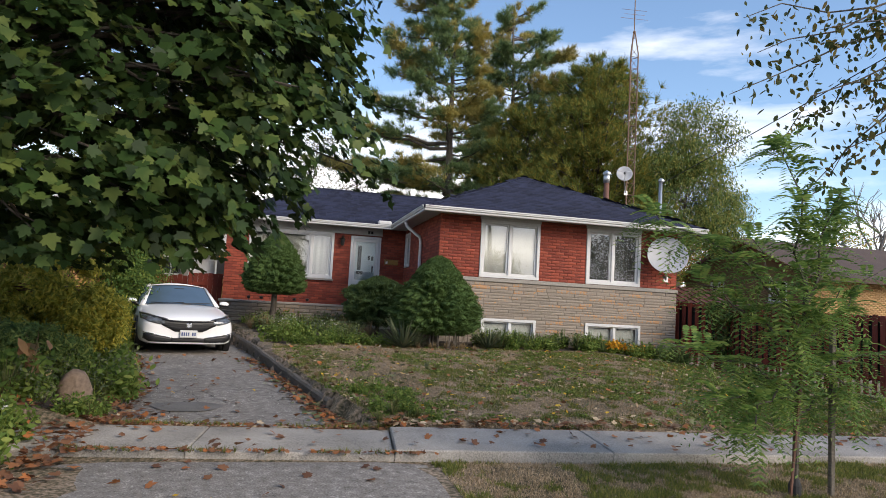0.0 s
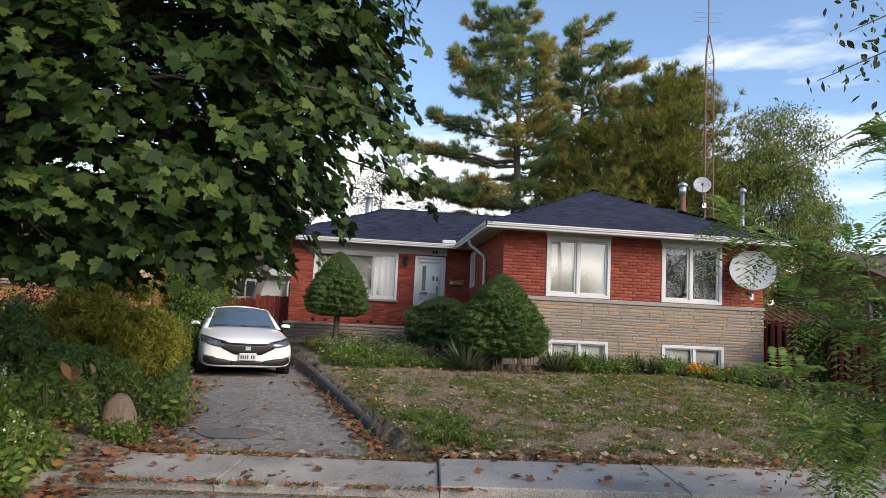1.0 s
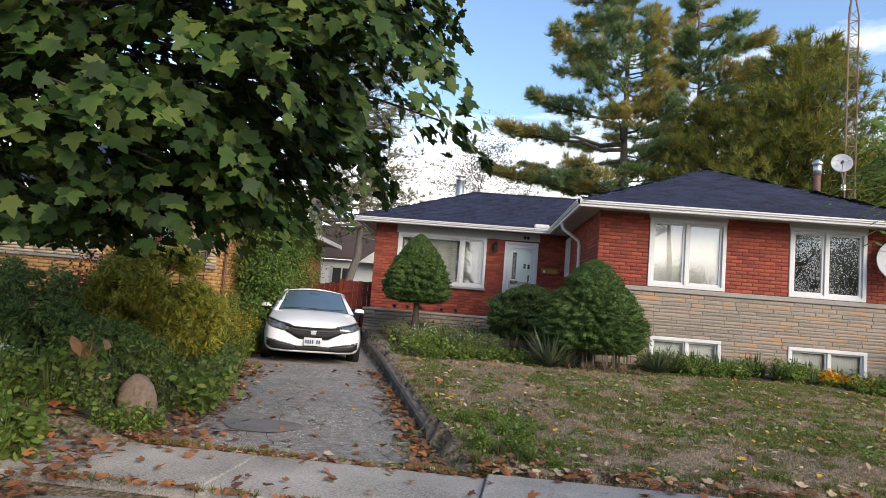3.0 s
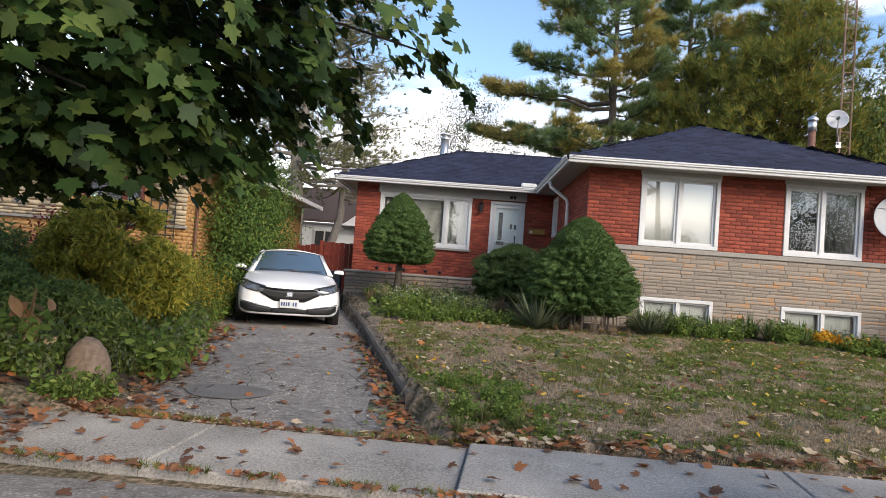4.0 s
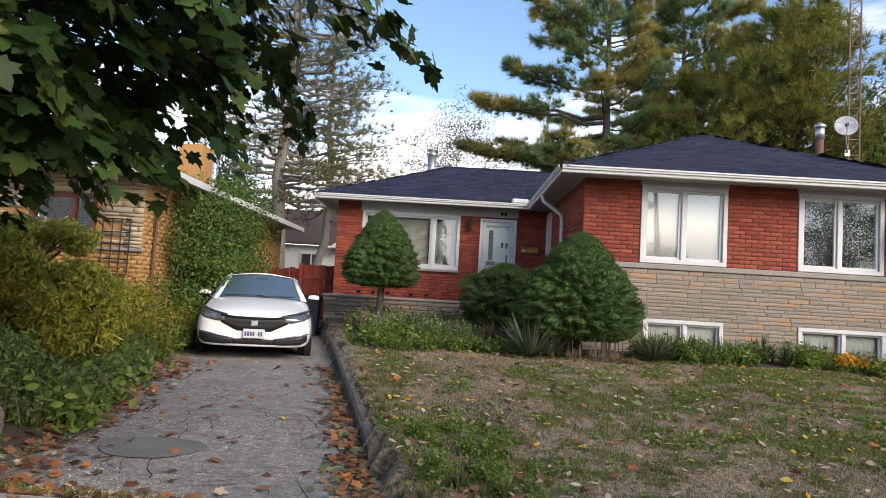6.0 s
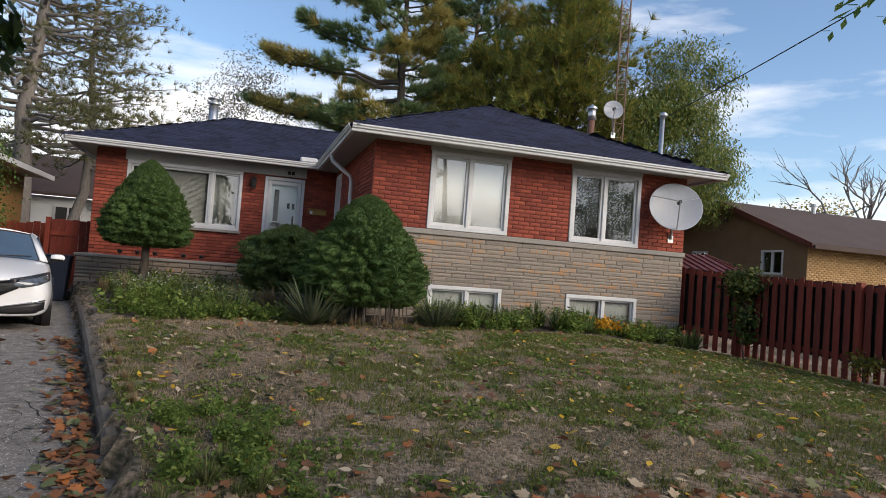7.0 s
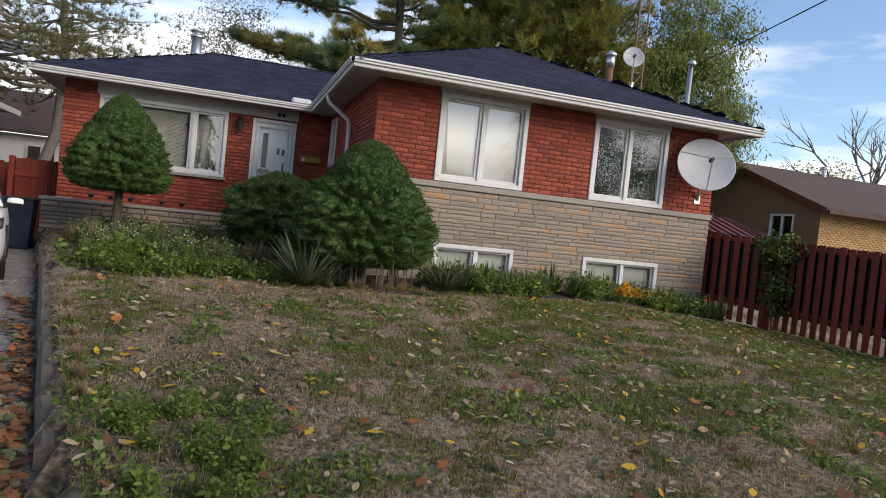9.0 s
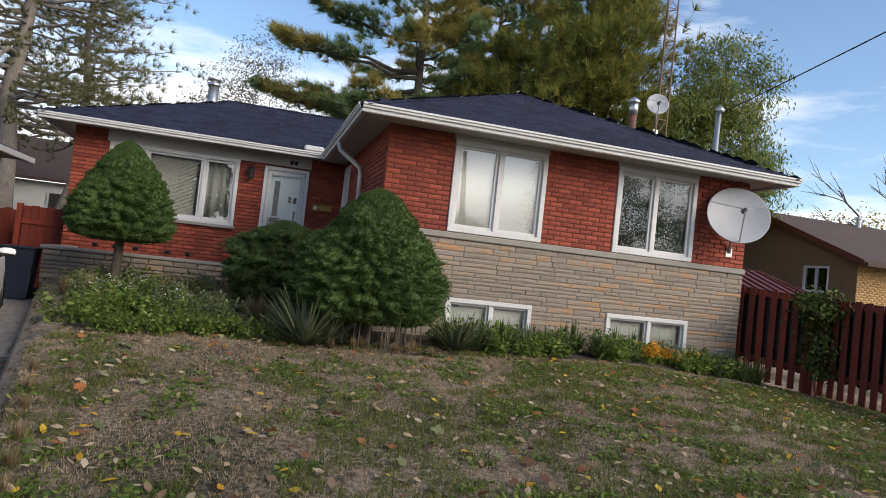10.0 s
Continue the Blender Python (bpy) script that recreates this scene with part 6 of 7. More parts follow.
nl = thing("neighbour_house", "ochre brick and buff stone bungalow next door", "house", (-8, 15, 0.4))
NX, NY = -3.62, 13.2
NWIN = (-5.55, -4.42, 1.62, 2.62)
g = Geo()
wall_with_holes(g, -12, NX, 0.0, 2.95, [NWIN], lambda u, d, z: (u, NY + d, z), 0.22)
part("wall", g, OCHRE, nl, "street wall of buff stone over ochre brick")
part("wall", Geo().box(NX - 0.22, NX, NY + 0.221, 22, 0.0, 2.95), OCHRE, nl)
courses("stone", nl, BUFF, -8.2, NX + 0.0, 1.75, 2.93, lambda u, d, z: (u, NY + d - 0.002, z), (0.06, 0.08, 0.1), (0.25, 0.4, 0.55), 3, [NWIN], 0.03)
courses("brick", nl, OCHRE, -8.2, NX, 0.4, 1.68, lambda u, d, z: (u, NY + d - 0.002, z), (0.072,), (0.21,), 4, (), 0.01)
courses("brick", nl, OCHRE, NY + 0.0, 17.5, 0.4, 2.93, lambda u, d, z: (NX - d + 0.002, u, z), (0.072,), (0.21,), 5, (), 0.005, 0.006)
part("ledge", Geo().box(-8.2, NX + 0.03, NY - 0.06, NY + 0.02, 1.69, 1.745, c=0.01), COPING, nl)
g = Geo()
a, b, c, d = NWIN
g.box(a, b, NY - 0.02, NY + 0.1, d - 0.08, d), g.box(a, b, NY - 0.02, NY + 0.1, c, c + 0.08), g.box(a, a + 0.07, NY - 0.02, NY + 0.1, c + 0.08, d - 0.08), g.box(b - 0.07, b, NY - 0.02, NY + 0.1, c + 0.08, d - 0.08)
nw = part("window", g, WINE, nl, "brown red framed window")
part("mullion", Geo().box(b - 0.42, b - 0.36, NY - 0.01, NY + 0.08, c + 0.08, d - 0.08), WINE, nw)
part("mullion", Geo().box(a + 0.07, b - 0.07, NY - 0.01, NY + 0.08, c + 0.33, c + 0.39), WINE, nw)
part("pane", Geo().box(a + 0.05, b - 0.05, NY + 0.03, NY + 0.036, c + 0.05, d - 0.05), DOOR_GLASS, nw).visible_shadow = False
part("curtain", Geo().box(b - 0.28, b - 0.1, NY + 0.15, NY + 0.16, c + 0.05, d - 0.05), DRAPE, nw)
# near-black sheet standing in for the unlit inside
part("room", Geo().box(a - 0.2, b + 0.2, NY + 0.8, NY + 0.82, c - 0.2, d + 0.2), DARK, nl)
g = Geo()
slab_roof(g, -13, NX + 0.55, NY - 0.55, 22.5, 3.06, 5.0)
part("roof", g, SHINGLE, nl, "dark shingle roof")
g = Geo().box(-13, NX + 0.58, NY - 0.60, NY - 0.48, 2.94, 3.06).box(NX + 0.47, NX + 0.58, NY - 0.479, 22.4, 2.94, 3.06)
part("gutter", g, WHITE, nl)
part("soffit", Geo().box(-12.9, NX + 0.469, NY - 0.479, NY - 0.001, 2.95, 2.965).box(NX + 0.001, NX + 0.469, NY, 22, 2.95, 2.965), SOFFIT, nl)
part("downspout", Geo().tube([(NX + 0.06, NY + 0.35, 0.4), (NX + 0.06, NY + 0.35, 2.3), (NX + 0.4, NY + 0.2, 2.9)], 0.03, 6), RUST, nl)
part("chimney", Geo().box(-5.3, -4.7, 18.2, 18.9, 3.0, 4.6), OCHRE, nl)
tre = thing("trellis", "dark metal garden trellis against the stone wall", "trellis", (-4.0, NY - 0.06, 0.4))
for x in (-4.26, -4.1, -3.95, -3.80):
    part("upright", Geo().tube([(x, NY - 0.07, 0.4), (x, NY - 0.07, 2.22)], 0.011, 5), BLACK, tre)
for z in (1.3, 1.55, 1.8, 2.0, 2.22):
    part("crossbar", Geo().tube([(-4.27, NY - 0.075, z), (-3.79, NY - 0.075, z)], 0.010, 5), BLACK, tre)

nr = thing("side_neighbour_house", "tan brick, shaded side house with a brown gable roof beyond the fence", "house", (24, 25, 0.2))
# one brick in two tones: gable darkened as shaded, street wall brightened as sunlit
TAN_SHADED = mat("tan brick, shaded side", (0.24, 0.155, 0.085), (0.16, 0.105, 0.06), 0.85, 30, 2, 0.3)
TAN_LIT = mat("tan brick, sunlit side", (0.46, 0.29, 0.13), (0.36, 0.22, 0.10), 0.85, 30, 2, 0.3, island=0.4)
BROWN = mat("brown shingle", (0.105, 0.072, 0.06), (0.06, 0.042, 0.036), 0.9, 30, 1, 0.3)
SX, S0, S1, SE, SP = 20.35, 21.0, 29.2, 3.35, 4.95
W3 = (22.05, 23.1, 2.16, 3.05)
W4 = (26.1, 27.1, 2.16, 3.05)
g = Geo()
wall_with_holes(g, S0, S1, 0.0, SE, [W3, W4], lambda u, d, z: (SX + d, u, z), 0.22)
part("wall", g, TAN_SHADED, nr)
part("gable", Geo().add([(SX, S0, SE), (SX, S1, SE), (SX, (S0 + S1) / 2, SP - 0.06), (SX + 0.2, S0, SE), (SX + 0.2, S1, SE), (SX + 0.2, (S0 + S1) / 2, SP - 0.06)], [(0, 1, 2), (3, 5, 4), (0, 2, 5, 3), (1, 4, 5, 2)]), TAN_SHADED, nr)
part("wall", Geo().box(SX + 0.23, 34, S0 + 0.01, S0 + 0.22, 0.0, SE), TAN_LIT, nr)
courses("brick", nr, TAN_LIT, SX, 27.5, 1.2, SE - 0.02, lambda u, d, z: (u, S0 + 0.008 + d, z), (0.075,), (0.21,), 7, (), 0.012)
for a, b, c, d in (W3, W4):
    g = Geo()
    g.box(SX - 0.03, SX + 0.1, a, b, d - 0.07, d), g.box(SX - 0.03, SX + 0.1, a, b, c, c + 0.07), g.box(SX - 0.03, SX + 0.1, a, a + 0.06, c + 0.07, d - 0.07), g.box(SX - 0.03, SX + 0.1, b - 0.06, b, c + 0.07, d - 0.07)
    g.box(SX - 0.02, SX + 0.08, (a + b) / 2 - 0.03, (a + b) / 2 + 0.03, c + 0.07, d - 0.07)
    w = part("window", g, WHITE, nr, "white framed slider window")
    part("pane", Geo().box(SX + 0.04, SX + 0.046, a + 0.05, b - 0.05, c + 0.05, d - 0.05), GLASS, w)
    part("sill", Geo().box(SX - 0.06, SX + 0.1, a - 0.04, b + 0.04, c - 0.07, c - 0.001), COPING, w)
    # one near-black sheet in place of the gloom behind the pane
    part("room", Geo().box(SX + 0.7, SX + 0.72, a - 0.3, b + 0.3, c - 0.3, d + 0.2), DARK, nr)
ym = (S0 + S1) / 2
sl = (SP - SE) / (ym - S0)
g = Geo()
for (ya, za), (yb, zb) in (((S0 - 0.55, SE - 0.55 * sl), (ym, SP)), ((ym, SP), (S1 + 0.55, SE - 0.55 * sl))):
    vs = [(x, y, z + t) for t in (0.0, 0.10) for x, y, z in ((SX - 0.35, ya, za), (34, ya, za), (34, yb, zb), (SX - 0.35, yb, zb))]
    g.add(vs, [(3, 2, 1, 0), (4, 5, 6, 7), (0, 1, 5, 4), (1, 2, 6, 5), (2, 3, 7, 6), (3, 0, 4, 7)])
part("roof", g, BROWN, nr, "brown shingle gable roof")
g = Geo()
for sgn, yb in ((1, S0 - 0.56), (-1, S1 + 0.56)):
    vs = [(SX - 0.38, yb, SE - 0.55 * sl - 0.1), (SX - 0.352, yb, SE - 0.55 * sl - 0.1), (SX - 0.352, ym, SP - 0.1), (SX - 0.38, ym, SP - 0.1)]
    vs += [(x, y, z + 0.2) for x, y, z in vs]
    g.add(vs, [(3, 2, 1, 0), (4, 5, 6, 7), (0, 1, 5, 4), (1, 2, 6, 5), (2, 3, 7, 6), (3, 0, 4, 7)])
part("bargeboard", g, WINE, nr, "dark red brown bargeboard")
part("gutter", Geo().box(SX - 0.35, 34, S0 - 0.66, S0 - 0.56, SE - 0.3, SE - 0.18), BROWN, nr)
part("gable_vent", Geo().box(SX - 0.02, SX + 0.02, ym - 0.14, ym + 0.14, SP - 0.75, SP - 0.35), BROWN, nr)
part("roof_vent", Geo().tube([(24.5, ym - 0.2, SP - 0.1), (24.5, ym - 0.2, SP + 0.32), ], 0.10, 10).tube([(24.5, ym - 0.2, SP + 0.30), (24.5, ym - 0.2, SP + 0.40)], 0.16, 10), METAL, nr)
shed = thing("shed", "low shed with a ribbed dark red metal roof", "shed", (13.2, 17, 0.2))
part("wall", Geo().box(11.6, 14.0, 16.4, 18.2, 0.1, 1.75), RED_WOOD, shed)
g = Geo().add([(11.4, 16.1, 1.72), (14.3, 16.1, 1.72), (13.6, 17.6, 2.25), (11.4, 17.6, 2.25), (11.4, 16.1, 1.76), (14.3, 16.1, 1.76), (13.6, 17.6, 2.29), (11.4, 17.6, 2.29)], [(3, 2, 1, 0), (4, 5, 6, 7), (0, 1, 5, 4), (1, 2, 6, 5), (2, 3, 7, 6), (3, 0, 4, 7)])
ribs_ = []
for k in range(11):
    x = 11.45 + k * 0.26
    ribs_.append(((x, 16.09, 1.775), (min(x, 13.6), 17.6, 2.305)))
shed_roof = part("roof", g, mat("dark red metal roof", (0.20, 0.05, 0.045), (0.14, 0.035, 0.03), 0.35, 8, 1, 0.02, metal=0.4), shed, "ribbed dark red metal roof")
for a, b in ribs_:
    part("rib", Geo().tube([a, b], 0.018, 4), WINE, shed_roof)

bg = thing("back_house", "white sided house with a gable far behind the fence", "house", (-5, 36, 0.4))
SIDING = mat("white siding", (0.66, 0.67, 0.68), (0.58, 0.59, 0.60), 0.7, 10, 1, 0.1, stretch=(0.2, 0.2, 12))
part("wall", Geo().box(-12, -3.0, 34.2, 40, 0.2, 3.3), SIDING, bg)
part("wall", Geo().box(-3.0, -1.2, 33.6, 40, 0.2, 3.3), OCHRE, bg, "orange brick bay")
g = Geo()
g.add([(-12.4, 33.8, 3.3), (-1.0, 33.8, 3.3), (-1.0, 37, 5.2), (-12.4, 37, 5.2), (-12.4, 33.8, 3.42), (-1.0, 33.8, 3.42), (-1.0, 37, 5.32), (-12.4, 37, 5.32)], [(3, 2, 1, 0), (4, 5, 6, 7), (0, 1, 5, 4), (1, 2, 6, 5), (2, 3, 7, 6), (3, 0, 4, 7)])
part("roof", g, BROWN, bg)
part("gable", Geo().add([(-4.4, 33.5, 3.2), (-1.0, 33.5, 3.2), (-2.7, 33.5, 4.5), (-4.4, 36, 3.2), (-1.0, 36, 3.2), (-2.7, 36, 4.5)], [(0, 1, 2), (0, 2, 5, 3), (1, 4, 5, 2)]), SIDING, bg)
for x in (-5.3, -2.6):
    w = part("window", Geo().box(x - 0.55, x + 0.55, 33.53, 33.6, 2.0, 2.95) if x > -3 else Geo().box(x - 0.55, x + 0.55, 34.12, 34.2, 2.0, 2.95), WHITE, bg)
    yy = 33.5 if x > -3 else 34.09
    # solid near-black panes, the indoor darkness is in their colour
    part("pane", Geo().box(x - 0.46, x - 0.04, yy, yy + 0.03, 2.08, 2.87).box(x + 0.04, x + 0.46, yy, yy + 0.03, 2.08, 2.87), DARK, w)
pole = thing("utility_pole", "tall pale steel pole behind the shrubs", "pole", (-6.6, 24, 0.4))
part("shaft", Geo().tube([(-6.6, 24, 0.2), (-6.5, 24, 8.5)], [0.13, 0.09], 10), METAL, pole, smooth=True)
for z in (4.2, 4.6, 5.0, 5.4, 5.8):
    part("step_bolt", Geo().tube([(-6.72, 23.9, z), (-6.4, 23.9, z)], 0.015, 5), METAL, pole)

# ---- garden beds ----
def bed_sheet(name, outline, lab, lift=0.008, zf=lawn_z):
    """A flat bed of soil that follows the ground inside an outline of (x, y)."""
    g = Geo()
    xs_ = [p[0] for p in outline]
    ys_ = [p[1] for p in outline]
    s = 0.16
    idx = {}
    nx, ny = int((max(xs_) - min(xs_)) / s) + 2, int((max(ys_) - min(ys_)) / s) + 2
    for j in range(ny):
        for i in range(nx):
            x, y = min(xs_) + i * s, min(ys_) + j * s
            if inside(outline, x + s / 2, y + s / 2):
                q = []
                for a, b in ((i, j), (i + 1, j), (i + 1, j + 1), (i, j + 1)):
                    if (a, b) not in idx:
                        idx[(a, b)] = len(g.v)
                        px, py = min(xs_) + a * s, min(ys_) + b * s
                        g.v.append((px, py, zf(px, py) + lift + 0.012 * noise.noise((px * 3, py * 3, 4))))
                    q.append(idx[(a, b)])
                g.f.append(tuple(q))
    return tagged(part(name, g, SOIL, None, smooth=True), lab, "flower bed", kind="structure")


bed_sheet("flower_bed", [(0.35, 12.5), (1.2, 12.75), (2.5, 12.6), (3.0, 12.2), (4.4, 12.25), (5.6, 12.8), (7.2, 12.9), (9.2, 13.2), (10.2, 13.7), (10.2, 14.1), (3.9, 14.1), (3.9, 17.6), (-0.95, 17.6), (-0.62, 16.0)], "dark bare soil of the flower bed along the house")

bed_sheet("border_bed", [(drive_left(y_) - 0.2, y_) for y_ in (6.35, 8, 10, 12, 14, 16, 18)] + [(-7.5, 18), (-7.5, 6.35)], "dark soil of the wild border beside the driveway", 0.01, ground_z)

FLOWER_G = leafmat("perennial leaf", (0.165, 0.245, 0.052), (0.085, 0.14, 0.032), (0.29, 0.33, 0.09), 0.45)
GREY_G = leafmat("grey green leaf", (0.13, 0.165, 0.085), (0.08, 0.105, 0.055), (0.21, 0.22, 0.11), 0.3)
STRAP = leafmat("strap leaf", (0.095, 0.150, 0.048), (0.05, 0.09, 0.03), (0.2, 0.2, 0.08), 0.3)
YUCCA = leafmat("yucca blade", (0.095, 0.122, 0.068), (0.055, 0.075, 0.042), (0.18, 0.175, 0.10), 0.15)
STRAW = leafmat("dry straw", (0.26, 0.19, 0.105), (0.17, 0.12, 0.07), (0.36, 0.27, 0.16), 0.2)
PETAL_Y = leafmat("yellow petal", (0.62, 0.38, 0.02), (0.52, 0.28, 0.02), (0.66, 0.45, 0.04), 0.2)
PETAL_W = leafmat("white petal", (0.62, 0.62, 0.56), (0.5, 0.5, 0.46), (0.68, 0.68, 0.62), 0.2)
PETAL_O = leafmat("orange petal", (0.58, 0.27, 0.02), (0.45, 0.17, 0.012), (0.66, 0.40, 0.03), 0.2)


def strap_clump(n, ln, w, rg, spread, droop, low=0.1):
    """Arching strap leaves from one crown: strips of four segments."""
    a = rg.uniform(0, 6.28318, n)
    tilt = rg.uniform(low, 1.0, n) * spread
    L_ = ln * rg.uniform(0.6, 1.1, n)
    vs = np.zeros((n, 10, 3))
    for k in range(5):
        f = k / 4
        r = L_ * f * np.sin(tilt)
        h = L_ * f * np.cos(tilt) - droop * L_ * f * f * np.sin(tilt)
        c = np.stack([np.cos(a) * (r + 0.03), np.sin(a) * (r + 0.03), np.maximum(h, 0.01)], 1)
        ww = w * (1 - f ** 2.5) * 0.5 + 0.0008
        side = np.stack([-np.sin(a), np.cos(a), 0 * a], 1) * ww
        vs[:, 2 * k], vs[:, 2 * k + 1] = c - side, c + side
    return vs


STRIP = [[0, 1, 3, 2], [2, 3, 5, 4], [4, 5, 7, 6], [6, 7, 9, 8]]


def leafy_clump(h, r, n, leaf, rg, up=0.3):
    """Leaves on upright stems: returns leaf centres and stem geometry."""
    g = Geo()
    cs = []
    for _ in range(max(5, n // 14)):
        a, q = rg.uniform(0, 6.28), r * math.sqrt(rg.uniform(0, 1))
        hh = h * rg.uniform(0.55, 1.1) * (1 - 0.35 * q / r)
        x, y = q * math.cos(a), q * math.sin(a)
        g.tube([(x * 0.5, y * 0.5, -0.03), (x * 0.8, y * 0.8, hh * 0.6), (x, y, hh)], [0.005, 0.004, 0.002], 4, False)
        for _ in range(14):
            f = rg.uniform(0.15, 1.05)
            cs.append((x * (0.5 + 0.5 * f) + rg.normal() * leaf * 0.7, y * (0.5 + 0.5 * f) + rg.normal() * leaf * 0.7, max(0.02, hh * f + rg.normal() * 0.03)))
    return g, np.array(cs)


def plant(name, lab, kind_, seed, group):
    rg = np.random.default_rng(seed)
    t = thing(name, lab, "plant", (0, 0, 0), group)
    if kind_ in ("leafy", "grey", "aster", "daisy", "marigold", "tall"):
        h, r, n, lf, m = {"leafy": (0.42, 0.26, 240, 0.075, FLOWER_G), "grey": (0.5, 0.28, 300, 0.05, GREY_G), "aster": (0.55, 0.3, 330, 0.045, FLOWER_G), "daisy": (0.5, 0.25, 240, 0.06, FLOWER_G),
                          "marigold": (0.3, 0.22, 240, 0.045, FLOWER_G), "tall": (0.95, 0.3, 300, 0.055, GOLD)}[kind_]
        g, cs = leafy_clump(h, r, n, lf, rg)
        part("stem", g, FLOWER_G, t, kind="stuff")
        part("foliage", soup(leaves(cs, lf, OVAL, rg, np.tile([0, 0, 1.0], (len(cs), 1)), 1.2, 0.3), [list(range(6))], m, "leaves"), None, t)
        fl = {"aster": (PETAL_W, 22, 0.018), "daisy": (PETAL_Y, 9, 0.05), "marigold": (PETAL_O, 60, 0.042), "tall": (PETAL_Y, 60, 0.017)}.get(kind_)
        if fl:
            top = cs[np.argsort(-cs[:, 2])[: fl[1] * 2]][::2] + np.array([0, 0, 0.03])
            hexa = np.array([(math.cos(a), math.sin(a)) for a in np.arange(8) * 0.785]) * np.array([[0.5], [0.22]] * 4).reshape(8, 1)
            part("blossom", soup(leaves(np.repeat(top, 2, 0), fl[2], hexa * 1.6, rg, np.tile([0, -0.5, 0.7], (len(top) * 2, 1)), 0.8), [list(range(8))], fl[0], "petals"), None, t, kind="stuff")
    elif kind_ == "strap":
        part("foliage", soup(strap_clump(70, 0.5, 0.026, rg, 0.85, 0.55), STRIP, STRAP, "blades"), None, t)
    elif kind_ == "yucca":
        part("foliage", soup(strap_clump(150, 0.86, 0.034, rg, 1.35, 0.15, 0.3), STRIP, YUCCA, "blades"), None, t)
    elif kind_ == "straw":
        part("foliage", soup(strap_clump(160, 0.42, 0.008, rg, 0.6, 0.4), STRIP, STRAW, "blades"), None, t)
    elif kind_ == "grass":
        part("foliage", soup(strap_clump(120, 0.42, 0.010, rg, 0.8, 0.7), STRIP, leafmat("tall grass", (0.12, 0.14, 0.05), (0.07, 0.09, 0.03), (0.24, 0.2, 0.09), 0.3), "blades"), None, t)
    return t


rb = random.Random(21)
def scatter(kinds, spots, zf):
    """One plant of each kind is built, the others are copies."""
    made = {}
    for k, x, y, s in spots:
        nm, lab, grp = kinds[k]
        m = pose(x, y, zf(x, y), rb.uniform(-4, 4), rb.uniform(-4, 4), rb.uniform(0, 360)) @ Matrix.Scale(s, 4)
        if k not in made:
            made[k] = plant(nm, lab, k, hash_of[k], grp)
            made[k].matrix_basis = m
        else:
            c = copy_thing(made[k], m)
            c.matrix_basis = m


hash_of = {"leafy": 1, "grey": 2, "aster": 3, "daisy": 4, "marigold": 5, "tall": 6, "strap": 7, "yucca": 8, "straw": 9, "grass": 10}
kinds = {"leafy": ("perennial", "low leafy green perennial in the flower bed", "flower bed plants"), "grey": ("sage_plant", "bushy grey green perennial in the bed", "flower bed plants"),
         "aster": ("aster", "green aster clump with tiny white flowers", "flower bed plants"), "daisy": ("coneflower", "leafy clump with a few yellow daisies", "flower bed plants"),
         "marigold": ("marigold", "low clump with small orange flowers", "flower bed plants"), "tall": ("goldenrod", "tall yellow-green goldenrod beside the driveway", "wild border plants"),
         "strap": ("daylily", "arching green strap leaves under the windows", "flower bed plants"), "yucca": ("yucca", "spiky grey green yucca at the bed's edge", "flower bed plants"),
         "straw": ("dry_grass_tuft", "dry straw-coloured grass tuft", "dry tufts"), "grass": ("grass_tuft", "long unmown grass tuft", "wild border plants")}
spots = []
for k in range(70):
    x, y = rb.uniform(-0.6, 2.6), rb.uniform(12.7, 16.9)
    if x < kerb_x(y) + 0.25:
        x = kerb_x(y) + 0.25 + rb.random() * 1.2
    if math.hypot(x - 2.62, y - 15.1) < 0.75 or math.hypot(x - 0.08, y - 16.1) < 0.3:
        continue
    kind_ = rb.choice(["leafy", "grey", "aster", "leafy", "straw", "grey", "grass"])
    if x < 0.3 and y < 14.5 and rb.random() < 0.5:
        kind_ = "daisy"
    spots.append((kind_, x, y, rb.uniform(0.65, 1.15)))
for k in range(84):
    x = 4.7 + 5.3 * k / 83 + rb.uniform(-0.1, 0.1)
    y = 12.72 + 0.11 * max(0, x - 5.6) + rb.random() * 0.95
    kind_ = rb.choice(["leafy", "strap", "strap", "strap", "leafy", "grey"])
    if 7.9 < x < 8.9 and rb.random() < 0.5:
        kind_ = "marigold"
    spots.append((kind_, x, min(y, 13.85), rb.uniform(0.7, 1.1)))
spots += [("yucca", 2.82, 12.35, 1.0), ("yucca", 4.78, 12.75, 0.75), ("yucca", 3.1, 12.6, 0.75)]
spots += [("straw", 3.2 + 0.17 * k + rb.uniform(-0.1, 0.1), 12.3 + rb.uniform(-0.1, 0.25), rb.uniform(0.3, 0.6)) for k in range(8)]
spots += [("straw", kerb_x(y_) + 0.18, y_, 0.3) for y_ in (8.1, 8.5, 9.0, 9.6, 10.1, 10.7)]
spots += [(rb.choice(["leafy", "grass", "leafy"]), kerb_x(y_) + 0.12 + rb.random() * 0.75, y_, rb.uniform(0.28, 0.5)) for y_ in [6.25 + 0.06 * k for k in range(26)]]
spots += [("leafy", 0.6 + 2.3 * k / 17, 12.62 + 0.15 * math.sin(k * 2.1), rb.uniform(0.5, 0.8)) for k in range(18)]
scatter(kinds, spots, lambda x, y: lawn_z(x, y) - 0.01)

